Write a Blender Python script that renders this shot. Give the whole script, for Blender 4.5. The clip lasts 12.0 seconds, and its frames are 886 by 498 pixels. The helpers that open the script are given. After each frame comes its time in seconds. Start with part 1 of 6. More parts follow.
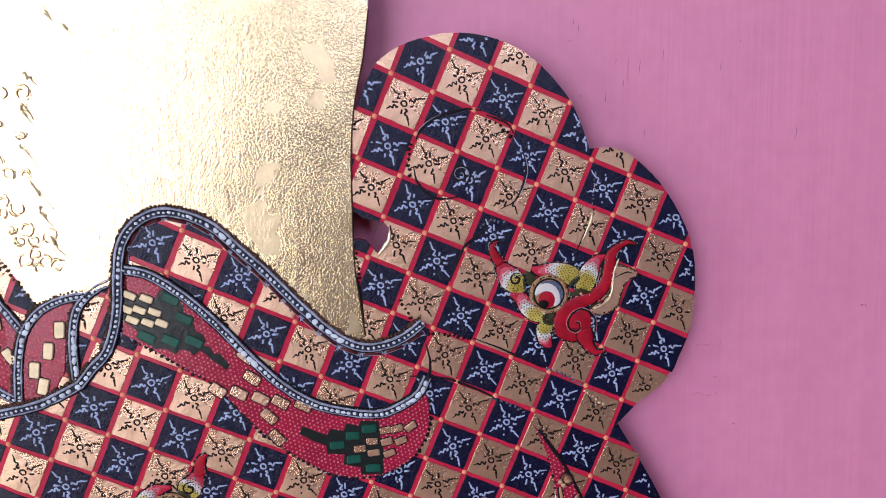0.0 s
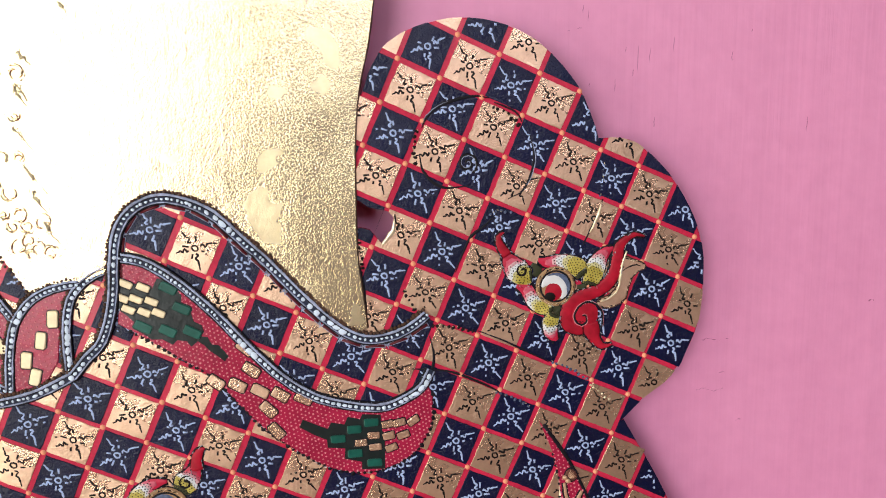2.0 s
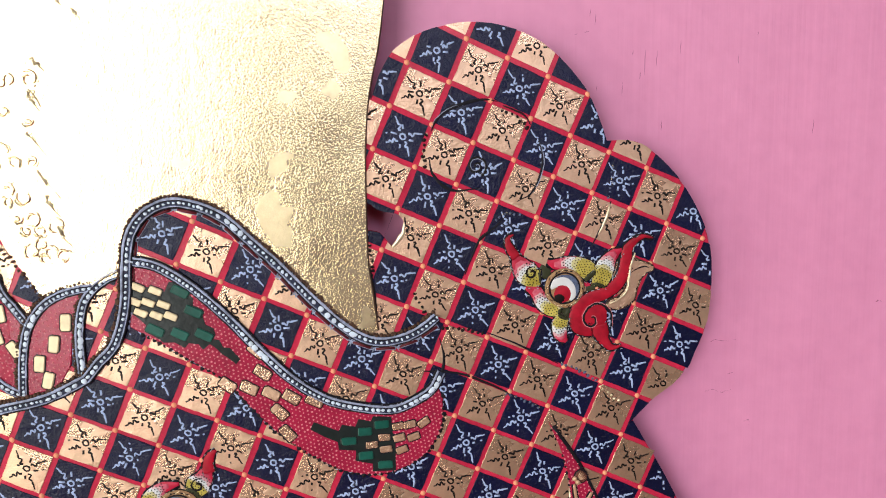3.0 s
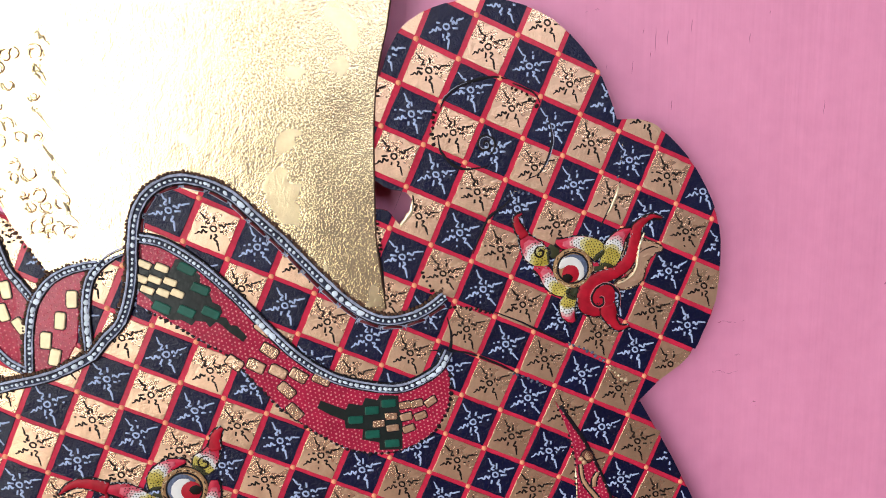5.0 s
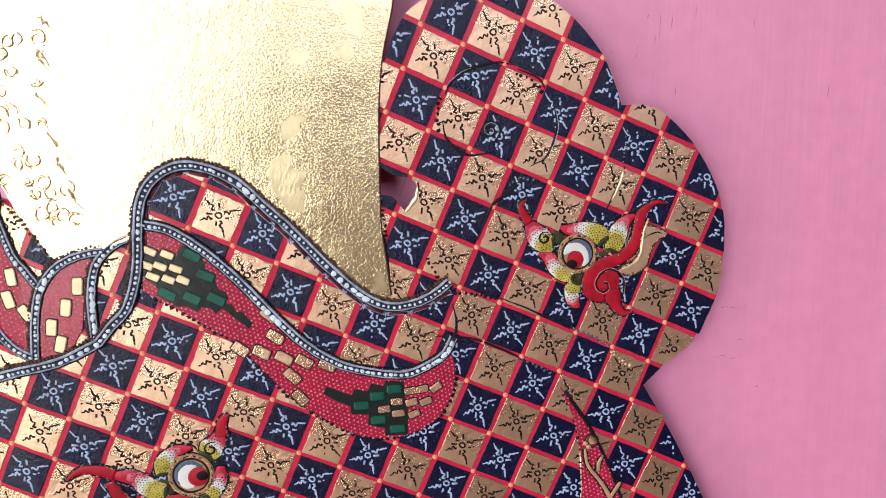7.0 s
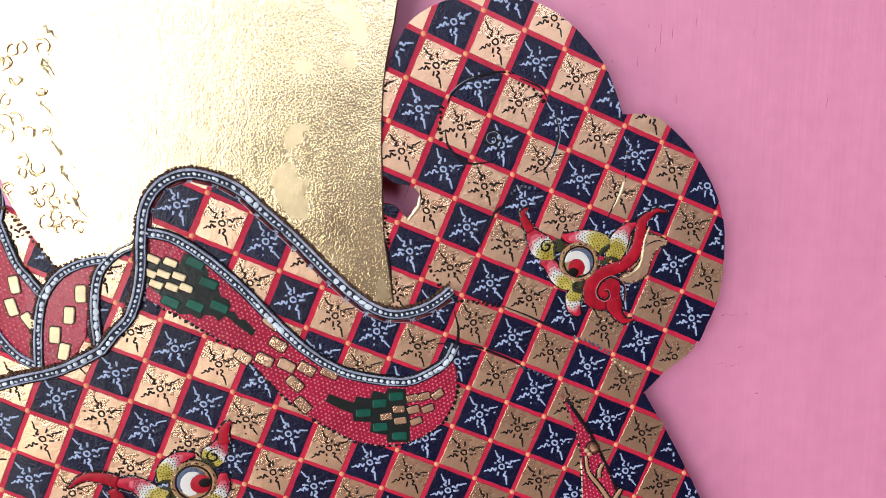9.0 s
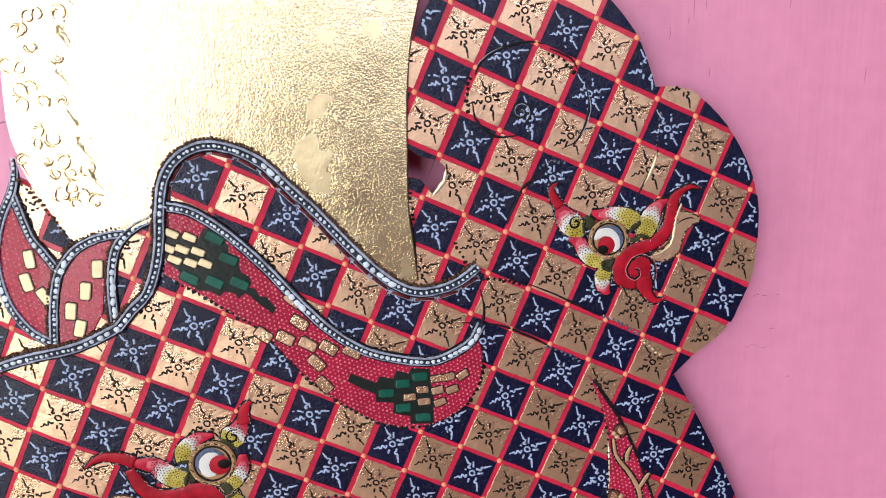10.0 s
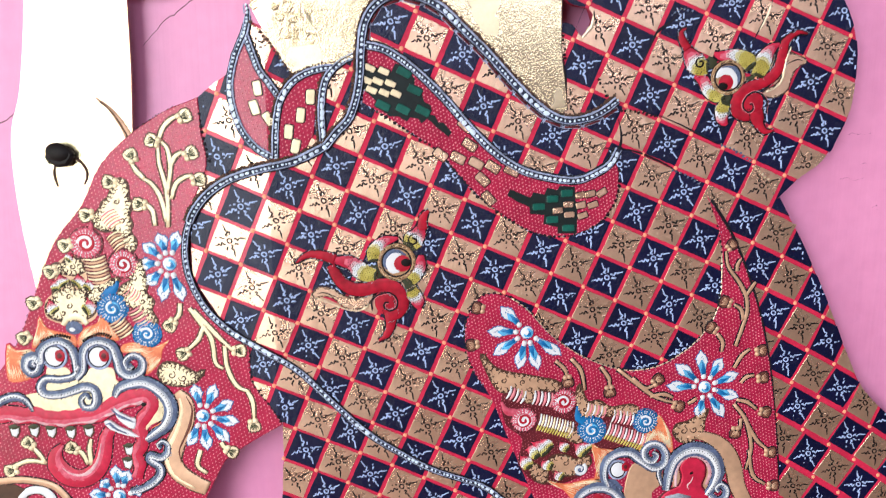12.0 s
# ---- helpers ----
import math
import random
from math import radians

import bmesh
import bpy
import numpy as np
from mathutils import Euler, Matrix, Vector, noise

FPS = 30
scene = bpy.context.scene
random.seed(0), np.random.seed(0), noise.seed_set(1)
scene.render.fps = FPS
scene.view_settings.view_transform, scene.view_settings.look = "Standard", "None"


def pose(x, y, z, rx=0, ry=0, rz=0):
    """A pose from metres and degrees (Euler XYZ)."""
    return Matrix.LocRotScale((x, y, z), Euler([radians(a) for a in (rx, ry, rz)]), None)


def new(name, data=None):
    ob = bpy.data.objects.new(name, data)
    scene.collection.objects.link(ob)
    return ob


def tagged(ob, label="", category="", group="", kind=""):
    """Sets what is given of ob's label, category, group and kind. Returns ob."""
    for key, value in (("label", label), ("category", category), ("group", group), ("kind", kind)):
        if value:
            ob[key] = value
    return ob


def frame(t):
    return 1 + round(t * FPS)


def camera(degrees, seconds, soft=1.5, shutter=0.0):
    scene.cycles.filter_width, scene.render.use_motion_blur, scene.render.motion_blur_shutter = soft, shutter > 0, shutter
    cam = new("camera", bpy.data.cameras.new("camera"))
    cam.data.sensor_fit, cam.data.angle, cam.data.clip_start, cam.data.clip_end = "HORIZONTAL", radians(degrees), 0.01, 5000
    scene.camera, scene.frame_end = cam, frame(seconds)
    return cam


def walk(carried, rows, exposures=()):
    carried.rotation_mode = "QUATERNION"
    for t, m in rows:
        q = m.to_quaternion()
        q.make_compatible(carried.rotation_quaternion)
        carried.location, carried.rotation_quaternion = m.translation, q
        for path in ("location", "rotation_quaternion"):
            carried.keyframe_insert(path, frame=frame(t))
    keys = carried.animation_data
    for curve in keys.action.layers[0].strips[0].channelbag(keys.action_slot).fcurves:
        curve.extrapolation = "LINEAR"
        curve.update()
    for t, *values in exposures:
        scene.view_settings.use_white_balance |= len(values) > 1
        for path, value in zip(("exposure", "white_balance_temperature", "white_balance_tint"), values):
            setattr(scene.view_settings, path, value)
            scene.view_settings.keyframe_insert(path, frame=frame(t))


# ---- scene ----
# The camera, 0.15 m before a painted leather shadow puppet on a pink wall. Millimetres round the point AT.
cam = camera(60.0, 12.0, soft=1.05, shutter=0.2)
MM = 0.001
AT = Vector((0.0, 0.0, 1.5))
ROWS = [
    (0, -33.46, -148.47, 25.74, -5.012, -6.127, -0.585),
    (0.5, -34.30, -147.00, 25.04, -5.614, -6.412, -0.428),
    (1, -33.55, -147.71, 26.20, -5.605, -6.119, -0.304),
    (1.5, -35.21, -146.93, 25.82, -5.722, -6.209, -0.171),
    (2, -36.62, -144.85, 24.73, -5.971, -6.593, 0.053),
    (2.5, -37.53, -143.87, 24.81, -6.111, -6.661, 0.001),
    (3, -38.23, -145.69, 24.12, -5.841, -6.124, -0.218),
    (3.5, -39.59, -145.72, 23.59, -6.226, -6.708, 0.170),
    (3.7, -39.53, -146.90, 23.30, -5.902, -6.693, 0.029),
    (5.3, -39.99, -144.12, 22.51, -5.981, -7.485, 0.186),
    (5.5, -39.14, -143.78, 24.14, -6.259, -7.762, 0.300),
    (6, -41.15, -144.07, 23.46, -6.312, -7.568, 0.247),
    (6.5, -40.86, -143.89, 22.57, -6.281, -7.747, 0.287),
    (7, -41.70, -144.94, 22.10, -6.237, -7.983, 0.009),
    (7.2, -41.84, -146.72, 22.30, -6.261, -7.336, -0.183),
    (9, -42.75, -145.46, 22.98, -6.461, -7.689, 0.125),
    (9.5, -43.64, -143.37, 21.11, -6.513, -8.274, 0.502),
    (10, -46.52, -141.13, 19.82, -6.211, -8.436, 0.319),
    (10.5, -52.41, -138.60, 16.44, -5.859, -8.531, -1.543),
    (11, -63.41, -153.00, 13.87, -4.473, -9.266, -1.870),
    (11.3, -66.11, -168.04, 8.12, -3.440, -9.633, -2.172),
    (11.5, -69.46, -171.60, 7.13, -4.113, -10.151, -1.558),
    (12, -73.98, -174.00, -5.50, -3.325, -10.747, 0.130),
]


def eye_pose(x, y, z, yaw, pitch, roll):
    return pose(AT.x + x * MM, AT.y + y * MM, AT.z + z * MM, 0, 0, yaw) @ pose(0, 0, 0, 90 + pitch) @ pose(0, 0, 0, 0, 0, roll)


walk(cam, [(t, eye_pose(*r)) for t, *r in ROWS], exposures=[(0.0, -0.56, 5850.0, 23.0), (0.5, -0.54, 5900.0, 23.0), (1.5, -0.24, 6300.0, 13.0), (3.5, -0.18, 6300.0, 12.0), (10.2, -0.14, 6250.0, 12.0), (11.2, 0.06, 5950.0, 13.0), (12.0, 0.12, 5880.0, 13.0)])

# ---- world and light: one wide window behind the camera, two added fill lamps ----
world = bpy.data.worlds.new("sky")
scene.world = world
world.use_nodes = True
wn = world.node_tree.nodes
sky = wn.new("ShaderNodeTexSky")
sky.sky_type, sky.sun_disc = "NISHITA", False
sky.sun_elevation, sky.sun_rotation = radians(50), radians(200)
world.node_tree.links.new(sky.outputs["Color"], wn["Background"].inputs["Color"])
wn["Background"].inputs["Strength"].default_value = 0.12

BACK, SIDE = -2.4, -2.6
WIN_X0, WIN_X1, WIN_Z0, WIN_Z1 = -2.5, -0.71, 0.75, 2.72
TOP_X0, TOP_X1, TOP_Z0, TOP_Z1 = -0.3, 1.1, 1.95, 2.72
FILL_Y0, FILL_Y1, FILL_Z1 = -2.1, -0.5, 2.4


def area_lamp(name, watts, colour, wide, high, m):
    lamp = bpy.data.lights.new(name, "AREA")
    lamp.shape, lamp.size, lamp.size_y = "RECTANGLE", wide - 0.06, high - 0.06
    lamp.energy, lamp.color = watts, colour
    new(name, lamp).matrix_world = m


area_lamp("window_daylight", 78, (0.99, 0.985, 0.90), WIN_X1 - WIN_X0, WIN_Z1 - WIN_Z0, pose((WIN_X0 + WIN_X1) / 2, BACK - 0.02, (WIN_Z0 + WIN_Z1) / 2, 90, 0, 0))
# added fill lamp, no known opening: lifts the upper gilding and right wall
area_lamp("clerestory_daylight", 16, (1.0, 0.95, 0.97), TOP_X1 - TOP_X0, TOP_Z1 - TOP_Z0, pose((TOP_X0 + TOP_X1) / 2, BACK - 0.02, (TOP_Z0 + TOP_Z1) / 2, 90, 0, 0))
# added fill lamp at the left, tinted yellow-green, no known opening
area_lamp("doorway_daylight", 45, (0.92, 1.0, 0.76), FILL_Y1 - FILL_Y0, FILL_Z1, pose(SIDE - 0.02, (FILL_Y0 + FILL_Y1) / 2, FILL_Z1 / 2, 90, 0, -90))


# ---- materials ----
def material(name, colour, rough=0.5, metal=0.0, vary=0.12, grain=600.0, bump=0.15, depth=0.00005, island=0.0, second=None, coat=0.0, gloss=0.25):
    """A painted surface: colour that varies at two scales, roughness wear and a fine relief."""
    m = bpy.data.materials.new(name)
    m.use_nodes = True
    n, link = m.node_tree.nodes, m.node_tree.links.new
    b = n["Principled BSDF"]
    b.inputs["Metallic"].default_value = metal
    b.inputs["Specular IOR Level"].default_value = 0.5 if metal else gloss
    if coat:
        b.inputs["Coat Weight"].default_value, b.inputs["Coat Roughness"].default_value = coat, 0.17
    co = n.new("ShaderNodeTexCoord")
    fine, broad = n.new("ShaderNodeTexNoise"), n.new("ShaderNodeTexNoise")
    for tex, scale, detail in ((fine, grain, 5.0), (broad, grain / 9.0, 3.0)):
        tex.inputs["Scale"].default_value, tex.inputs["Detail"].default_value = scale, detail
        link(co.outputs["Object"], tex.inputs["Vector"])
    add = n.new("ShaderNodeMath")
    add.operation = "ADD"
    link(fine.outputs["Fac"], add.inputs[0]), link(broad.outputs["Fac"], add.inputs[1])
    ramp = n.new("ShaderNodeMapRange")
    ramp.inputs["From Min"].default_value, ramp.inputs["From Max"].default_value = 0.6, 1.4
    link(add.outputs[0], ramp.inputs["Value"])
    mix = n.new("ShaderNodeMix")
    mix.data_type = "RGBA"
    lo = [c * (1 - vary) for c in colour]
    hi = second or [min(1.0, c * (1 + vary)) for c in colour]
    mix.inputs["A"].default_value, mix.inputs["B"].default_value = (*lo, 1), (*hi, 1)
    link(ramp.outputs["Result"], mix.inputs["Factor"])
    out = mix.outputs["Result"]
    if island:
        info, hsv, span = n.new("ShaderNodeObjectInfo"), n.new("ShaderNodeHueSaturation"), n.new("ShaderNodeMapRange")
        span.inputs["To Min"].default_value, span.inputs["To Max"].default_value = 1 - island, 1 + island
        link(info.outputs["Random"], span.inputs["Value"]), link(span.outputs["Result"], hsv.inputs["Value"])
        link(out, hsv.inputs["Color"])
        out = hsv.outputs["Color"]
    link(out, b.inputs["Base Color"])
    rr = n.new("ShaderNodeMapRange")
    rr.inputs["To Min"].default_value, rr.inputs["To Max"].default_value = max(0.05, rough - 0.1), min(1, rough + 0.1)
    link(broad.outputs["Fac"], rr.inputs["Value"]), link(rr.outputs["Result"], b.inputs["Roughness"])
    if bump:
        bp = n.new("ShaderNodeBump")
        bp.inputs["Strength"].default_value, bp.inputs["Distance"].default_value = bump, depth
        link(fine.outputs["Fac"], bp.inputs["Height"]), link(bp.outputs["Normal"], b.inputs["Normal"]), link(bp.outputs["Normal"], b.inputs["Coat Normal"])
    return m


def hide_relief(m, scale, strength, depth, brush=0.0):
    """Crinkled hide under gold leaf: a broken cell pattern over soft swells, in place of the plain relief."""
    n, link = m.node_tree.nodes, m.node_tree.links.new
    co = next(x for x in n if x.type == "TEX_COORD")
    cell, swell = n.new("ShaderNodeTexNoise"), n.new("ShaderNodeTexNoise")
    cell.inputs["Scale"].default_value, swell.inputs["Scale"].default_value = scale, scale * 0.12
    cell.inputs["Detail"].default_value, cell.inputs["Distortion"].default_value = 1.6, 0.7
    for tex in (cell, swell):
        link(co.outputs["Object"], tex.inputs["Vector"])
    total, half = (n.new("ShaderNodeMath") for _ in range(2))
    half.operation, half.inputs[1].default_value = "MULTIPLY", 1.2
    link(swell.outputs["Fac"], half.inputs[0])
    total.operation = "ADD"
    link(cell.outputs["Fac"], total.inputs[0]), link(half.outputs[0], total.inputs[1])
    bp = next(x for x in n if x.type == "BUMP")
    bp.inputs["Strength"].default_value, bp.inputs["Distance"].default_value = strength, depth
    link(total.outputs[0], bp.inputs["Height"])
    if brush:
        mp, lines, more = n.new("ShaderNodeMapping"), n.new("ShaderNodeTexNoise"), n.new("ShaderNodeMath")
        mp.inputs["Scale"].default_value = (1, 1, 0.03)
        lines.inputs["Scale"].default_value = 1100
        link(co.outputs["Object"], mp.inputs["Vector"]), link(mp.outputs["Vector"], lines.inputs["Vector"])
        more.operation, more.inputs[1].default_value = "MULTIPLY_ADD", brush
        link(lines.outputs["Fac"], more.inputs[0]), link(total.outputs[0], more.inputs[2]), link(more.outputs[0], bp.inputs["Height"])


GOLD = material("gold_leaf", (0.71, 0.595, 0.37), 0.25, 1.0, 0.10, 900)
hide_relief(GOLD, 2500, 1.0, 0.000062, brush=0.35)
COPPER = material("gold_paint", (0.66, 0.435, 0.295), 0.28, 0.76, 0.10, 1100, island=0.06, coat=0.85)
hide_relief(COPPER, 2800, 1.0, 0.00009)
NAVY = material("navy_paint", (0.003, 0.0045, 0.028), 0.45, 0.0, 0.35, 1500, 0.5, 0.0001, island=0.15, gloss=0.06, coat=0.45)
hide_relief(NAVY, 2800, 1.0, 0.00014)
RED = material("red_line_paint", (0.50, 0.02, 0.06), 0.5, 0.0, 0.3, 1300, 0.4, 0.00008, gloss=0.1, coat=0.5)
ORANGE = material("orange_dot_paint", (0.82, 0.33, 0.19), 0.45, 0.0, 0.12, 900)
INK = material("black_ink", (0.006, 0.004, 0.004), 0.5, 0.0, 0.3, 900, gloss=0.15)
PALE = material("pale_blue_ink", (0.35, 0.44, 0.68), 0.5, 0.0, 0.3, 1200)
CRIMSON = material("crimson_cloth_paint", (0.34, 0.012, 0.05), 0.5, 0.0, 0.28, 900, 0.6, 0.0001, gloss=0.1, coat=0.55)
SPECK = material("pink_speck_paint", (0.64, 0.21, 0.24), 0.5, 0.0, 0.15, 900)
SLATE = material("slate_blue_paint", (0.085, 0.11, 0.19), 0.5, 0.0, 0.7, 1900)
INDIGO = material("dark_indigo_paint", (0.022, 0.028, 0.055), 0.5, 0.0, 0.6, 1800, gloss=0.15)
HAZE = material("grey_blue_highlight_paint", (0.29, 0.33, 0.47), 0.45, 0.0, 0.7, 1800)
EDGE = material("dark_outline_paint", (0.008, 0.007, 0.011), 0.55, 0.0, 0.4, 800, gloss=0.15)
BEAD = material("bluish_white_enamel", (0.62, 0.72, 0.84), 0.3, 0.0, 0.12, 900, island=0.15)
CREAM = material("cream_gold_paint", (0.76, 0.64, 0.41), 0.4, 0.2, 0.3, 700)
GREEN = material("green_enamel", (0.010, 0.09, 0.068), 0.3, 0.0, 0.45, 700)
SCARLET = material("glossy_scarlet_paint", (0.34, 0.007, 0.022), 0.42, 0.0, 0.45, 700, gloss=0.2)
CARMINE = material("bright_carmine_paint", (0.46, 0.016, 0.05), 0.42, 0.0, 0.35, 700)
GREY = material("grey_white_paint", (0.30, 0.33, 0.38), 0.45, 0.0, 0.5, 1200)
MAROON = material("maroon_paint", (0.10, 0.010, 0.016), 0.4, 0.0, 0.4, 700)
WHITE = material("white_paint", (0.66, 0.67, 0.69), 0.4, 0.0, 0.08, 700)
YELLOW = material("olive_yellow_paint", (0.44, 0.34, 0.03), 0.45, 0.0, 0.4, 700, second=(0.60, 0.51, 0.12))
PINK = material("pink_paint", (0.52, 0.025, 0.07), 0.45, 0.0, 0.3, 900, second=(0.72, 0.17, 0.24))
ROSE = material("rose_paint", (0.66, 0.26, 0.30), 0.45, 0.0, 0.3, 900, second=(0.74, 0.52, 0.54))
LEMON = material("pale_lemon_paint", (0.55, 0.48, 0.14), 0.45, 0.0, 0.25, 900, second=(0.66, 0.62, 0.38))
FLAME = material("flame_orange_paint", (0.66, 0.09, 0.03), 0.45, 0.0, 0.3, 900, second=(0.82, 0.30, 0.13))
BLUE = material("deep_blue_paint", (0.010, 0.13, 0.34), 0.4, 0.0, 0.4, 900)
SKYBLUE = material("light_blue_paint", (0.10, 0.38, 0.64), 0.4, 0.0, 0.3, 900)
BUD = material("red_brown_paint", (0.13, 0.045, 0.03), 0.5, 0.0, 0.4, 900)
TAN = material("tan_gold_paint", (0.54, 0.33, 0.205), 0.42, 0.25, 0.2, 600)
OLIVE = material("dark_olive_paint", (0.035, 0.038, 0.016), 0.5, 0.0, 0.4, 500)
BROWN = material("dark_brown_paint", (0.07, 0.032, 0.018), 0.5, 0.0, 0.4, 800)
HIDE = material("raw_hide_edge", (0.34, 0.20, 0.10), 0.6, 0.0, 0.3, 500)
PATCH = material("green_black_paint", (0.008, 0.014, 0.014), 0.5, 0.0, 0.4, 900, 0.5, 0.0001, gloss=0.15, coat=0.4)
TEAL = material("grey_teal_paint", (0.10, 0.20, 0.22), 0.45, 0.0, 0.6, 1200)
# duller gold: the embossing's shade put into colour, also flecks by punched lines
DULL_GOLD = material("dull_gold", (0.52, 0.44, 0.27), 0.4, 0.55, 0.35, 900)
RIM = material("bright_cut_rim", (0.85, 0.72, 0.50), 0.3, 0.7, 0.2, 900)
# tones of the unseen room, chosen for what the gilding should reflect
PLAIN = material("unseen_room_plaster", (0.20, 0.152, 0.138), 0.8, 0.0, 0.06, 6)
BOARD = material("unseen_floor_red", (0.30, 0.12, 0.075), 0.5, 0.0, 0.15, 8)


def wall_paint():
    """Pink brushed oil paint: vertical brush lines, blotches and pinholes."""
    m = material("pink_wall_paint", (0.68, 0.25, 0.44), 0.46, 0.0, 0.06, 260, 0.35, 0.0002, second=(0.73, 0.285, 0.48), gloss=0.5)
    n, link = m.node_tree.nodes, m.node_tree.links.new
    co = next(x for x in n if x.type == "TEX_COORD")
    mp, brush = n.new("ShaderNodeMapping"), n.new("ShaderNodeTexNoise")
    mp.inputs["Scale"].default_value = (1, 1, 0.02)
    link(co.outputs["Object"], mp.inputs["Vector"]), link(mp.outputs["Vector"], brush.inputs["Vector"])
    brush.inputs["Scale"].default_value, brush.inputs["Detail"].default_value = 900, 4
    bp = next(x for x in n if x.type == "BUMP")
    fine = bp.inputs["Height"].links[0].from_socket
    add = n.new("ShaderNodeMath")
    add.operation, add.inputs[1].default_value = "MULTIPLY_ADD", 1.0
    link(brush.outputs["Fac"], add.inputs[0]), link(fine, add.inputs[2]), link(add.outputs[0], bp.inputs["Height"])
    tone, streak = n.new("ShaderNodeHueSaturation"), n.new("ShaderNodeMapRange")
    streak.inputs["From Min"].default_value, streak.inputs["From Max"].default_value = 0.3, 0.7
    streak.inputs["To Min"].default_value, streak.inputs["To Max"].default_value = 0.98, 1.02
    wide = n.new("ShaderNodeTexNoise")
    wide.inputs["Scale"].default_value, wide.inputs["Detail"].default_value = 220, 5
    link(mp.outputs["Vector"], wide.inputs["Vector"]), link(wide.outputs["Fac"], streak.inputs["Value"]), link(streak.outputs["Result"], tone.inputs["Value"])
    base = n["Principled BSDF"].inputs["Base Color"]
    link(base.links[0].from_socket, tone.inputs["Color"]), link(tone.outputs["Color"], base)
    return m


WALLPINK = wall_paint()
# for real chips and scratches; the shade in them is put into deeper pink
CHIP = material("deep_pink_chip_shade", (0.30, 0.085, 0.17), 0.7, 0.0, 0.3, 900)


# ---- mesh helpers: flat shapes lie in x and z (millimetres), y is the height towards the viewer ----
class Shape:
    def __init__(self):
        self.v, self.f, self.smooth = [], [], []

    def add(self, verts, faces, smooth=False):
        o = len(self.v)
        self.v += verts
        self.f += [tuple(o + i for i in f) for f in faces]
        self.smooth += [smooth] * len(faces)
        return self

    def slab(self, poly, front, back, bevel=0.12):
        """A cut sheet with an eased front edge; front and back are heights towards the viewer."""
        if area(poly) < 0:
            poly = poly[::-1]
        n, inner = len(poly), inset(poly, bevel)
        v = [(x, -back, z) for x, z in poly] + [(x, -(front - bevel * 0.7), z) for x, z in poly] + [(x, -front, z) for x, z in inner]
        f = [tuple(range(2 * n, 3 * n))]
        for k in range(n):
            j = (k + 1) % n
            f += [(k, j, n + j, n + k), (n + k, n + j, 2 * n + j, 2 * n + k)]
        return self.add(v, f)

    def rope(self, path, half, base, height, closed=False, sides=4):
        """A rounded raised line along a path; half: its half width, a number or a function of the way 0..1."""
        n = len(path)
        v, f = [], []
        for k, (x, z) in enumerate(path):
            a, b = path[max(k - 1, 0)], path[min(k + 1, n - 1)]
            if closed:
                a, b = path[k - 1], path[(k + 1) % n]
            d = math.hypot(b[0] - a[0], b[1] - a[1]) or 1e-6
            nx, nz = -(b[1] - a[1]) / d, (b[0] - a[0]) / d
            h = half(k / max(n - 1, 1)) if callable(half) else half
            for s in range(sides + 1):
                c = math.cos(math.pi * s / sides)
                v.append((x + nx * h * c, -(base + 0.55 * height * math.sin(math.pi * s / sides) * min(1, h / 0.15)), z + nz * h * c))
        w = sides + 1
        for k in range(n if closed else n - 1):
            j = (k + 1) % n
            f += [(k * w + s, j * w + s, j * w + s + 1, k * w + s + 1) for s in range(sides)]
        if not closed:
            f += [tuple(range(w)), tuple(range((n - 1) * w, n * w))[::-1]]
        return self.add(v, f, True)

    def ribbon(self, path, half, front, back, bevel=0.1):
        return self.slab(band(path, half), front, back, bevel)

    def cap(self, x, z, r, base, height, seg=7, stretch=1.0, turn=0.0):
        """A low dome."""
        v, f = [], []
        ct, st = math.cos(turn), math.sin(turn)
        for q, y in ((1.0, 0.0), (0.72, 0.72)):
            for s in range(seg):
                a = 2 * math.pi * s / seg
                px, pz = r * q * math.cos(a) * stretch, r * q * math.sin(a)
                v.append((x + px * ct - pz * st, -(base + height * y), z + px * st + pz * ct))
        v.append((x, -(base + height), z))
        for s in range(seg):
            j = (s + 1) % seg
            f += [(s, j, seg + j, seg + s), (seg + s, seg + j, 2 * seg)]
        return self.add(v, f, True)

    def mesh(self, name, mat):
        me = bpy.data.meshes.new(name)
        o = len(self.v) * 0.37
        hand = lambda x, z, k: 0.09 * noise.noise(Vector((x * 1.15, z * 1.15, o + k))) + 0.05 * noise.noise(Vector((x * 3.1, z * 3.1, o + k)))
        me.from_pydata([((x + hand(x, z, 0.0)) * MM, y * MM, (z + hand(x, z, 7.3)) * MM) for x, y, z in self.v], [], self.f)
        me.polygons.foreach_set("use_smooth", self.smooth)
        me.materials.append(mat)
        me.update()
        return me


def area(p):
    return 0.5 * sum(p[k - 1][0] * p[k][1] - p[k][0] * p[k - 1][1] for k in range(len(p)))


def inset(poly, d):
    out, n = [], len(poly)
    for k, (x, z) in enumerate(poly):
        (ax, az), (bx, bz) = poly[k - 1], poly[(k + 1) % n]
        e1, e2 = math.hypot(x - ax, z - az) or 1e-6, math.hypot(bx - x, bz - z) or 1e-6
        nx, nz = -(z - az) / e1 - (bz - z) / e2, (x - ax) / e1 + (bx - x) / e2
        q = math.hypot(nx, nz)
        s = d / max(q * q / 2, 0.6) if q > 1e-6 else 0
        out.append((x + nx * s, z + nz * s))
    return out


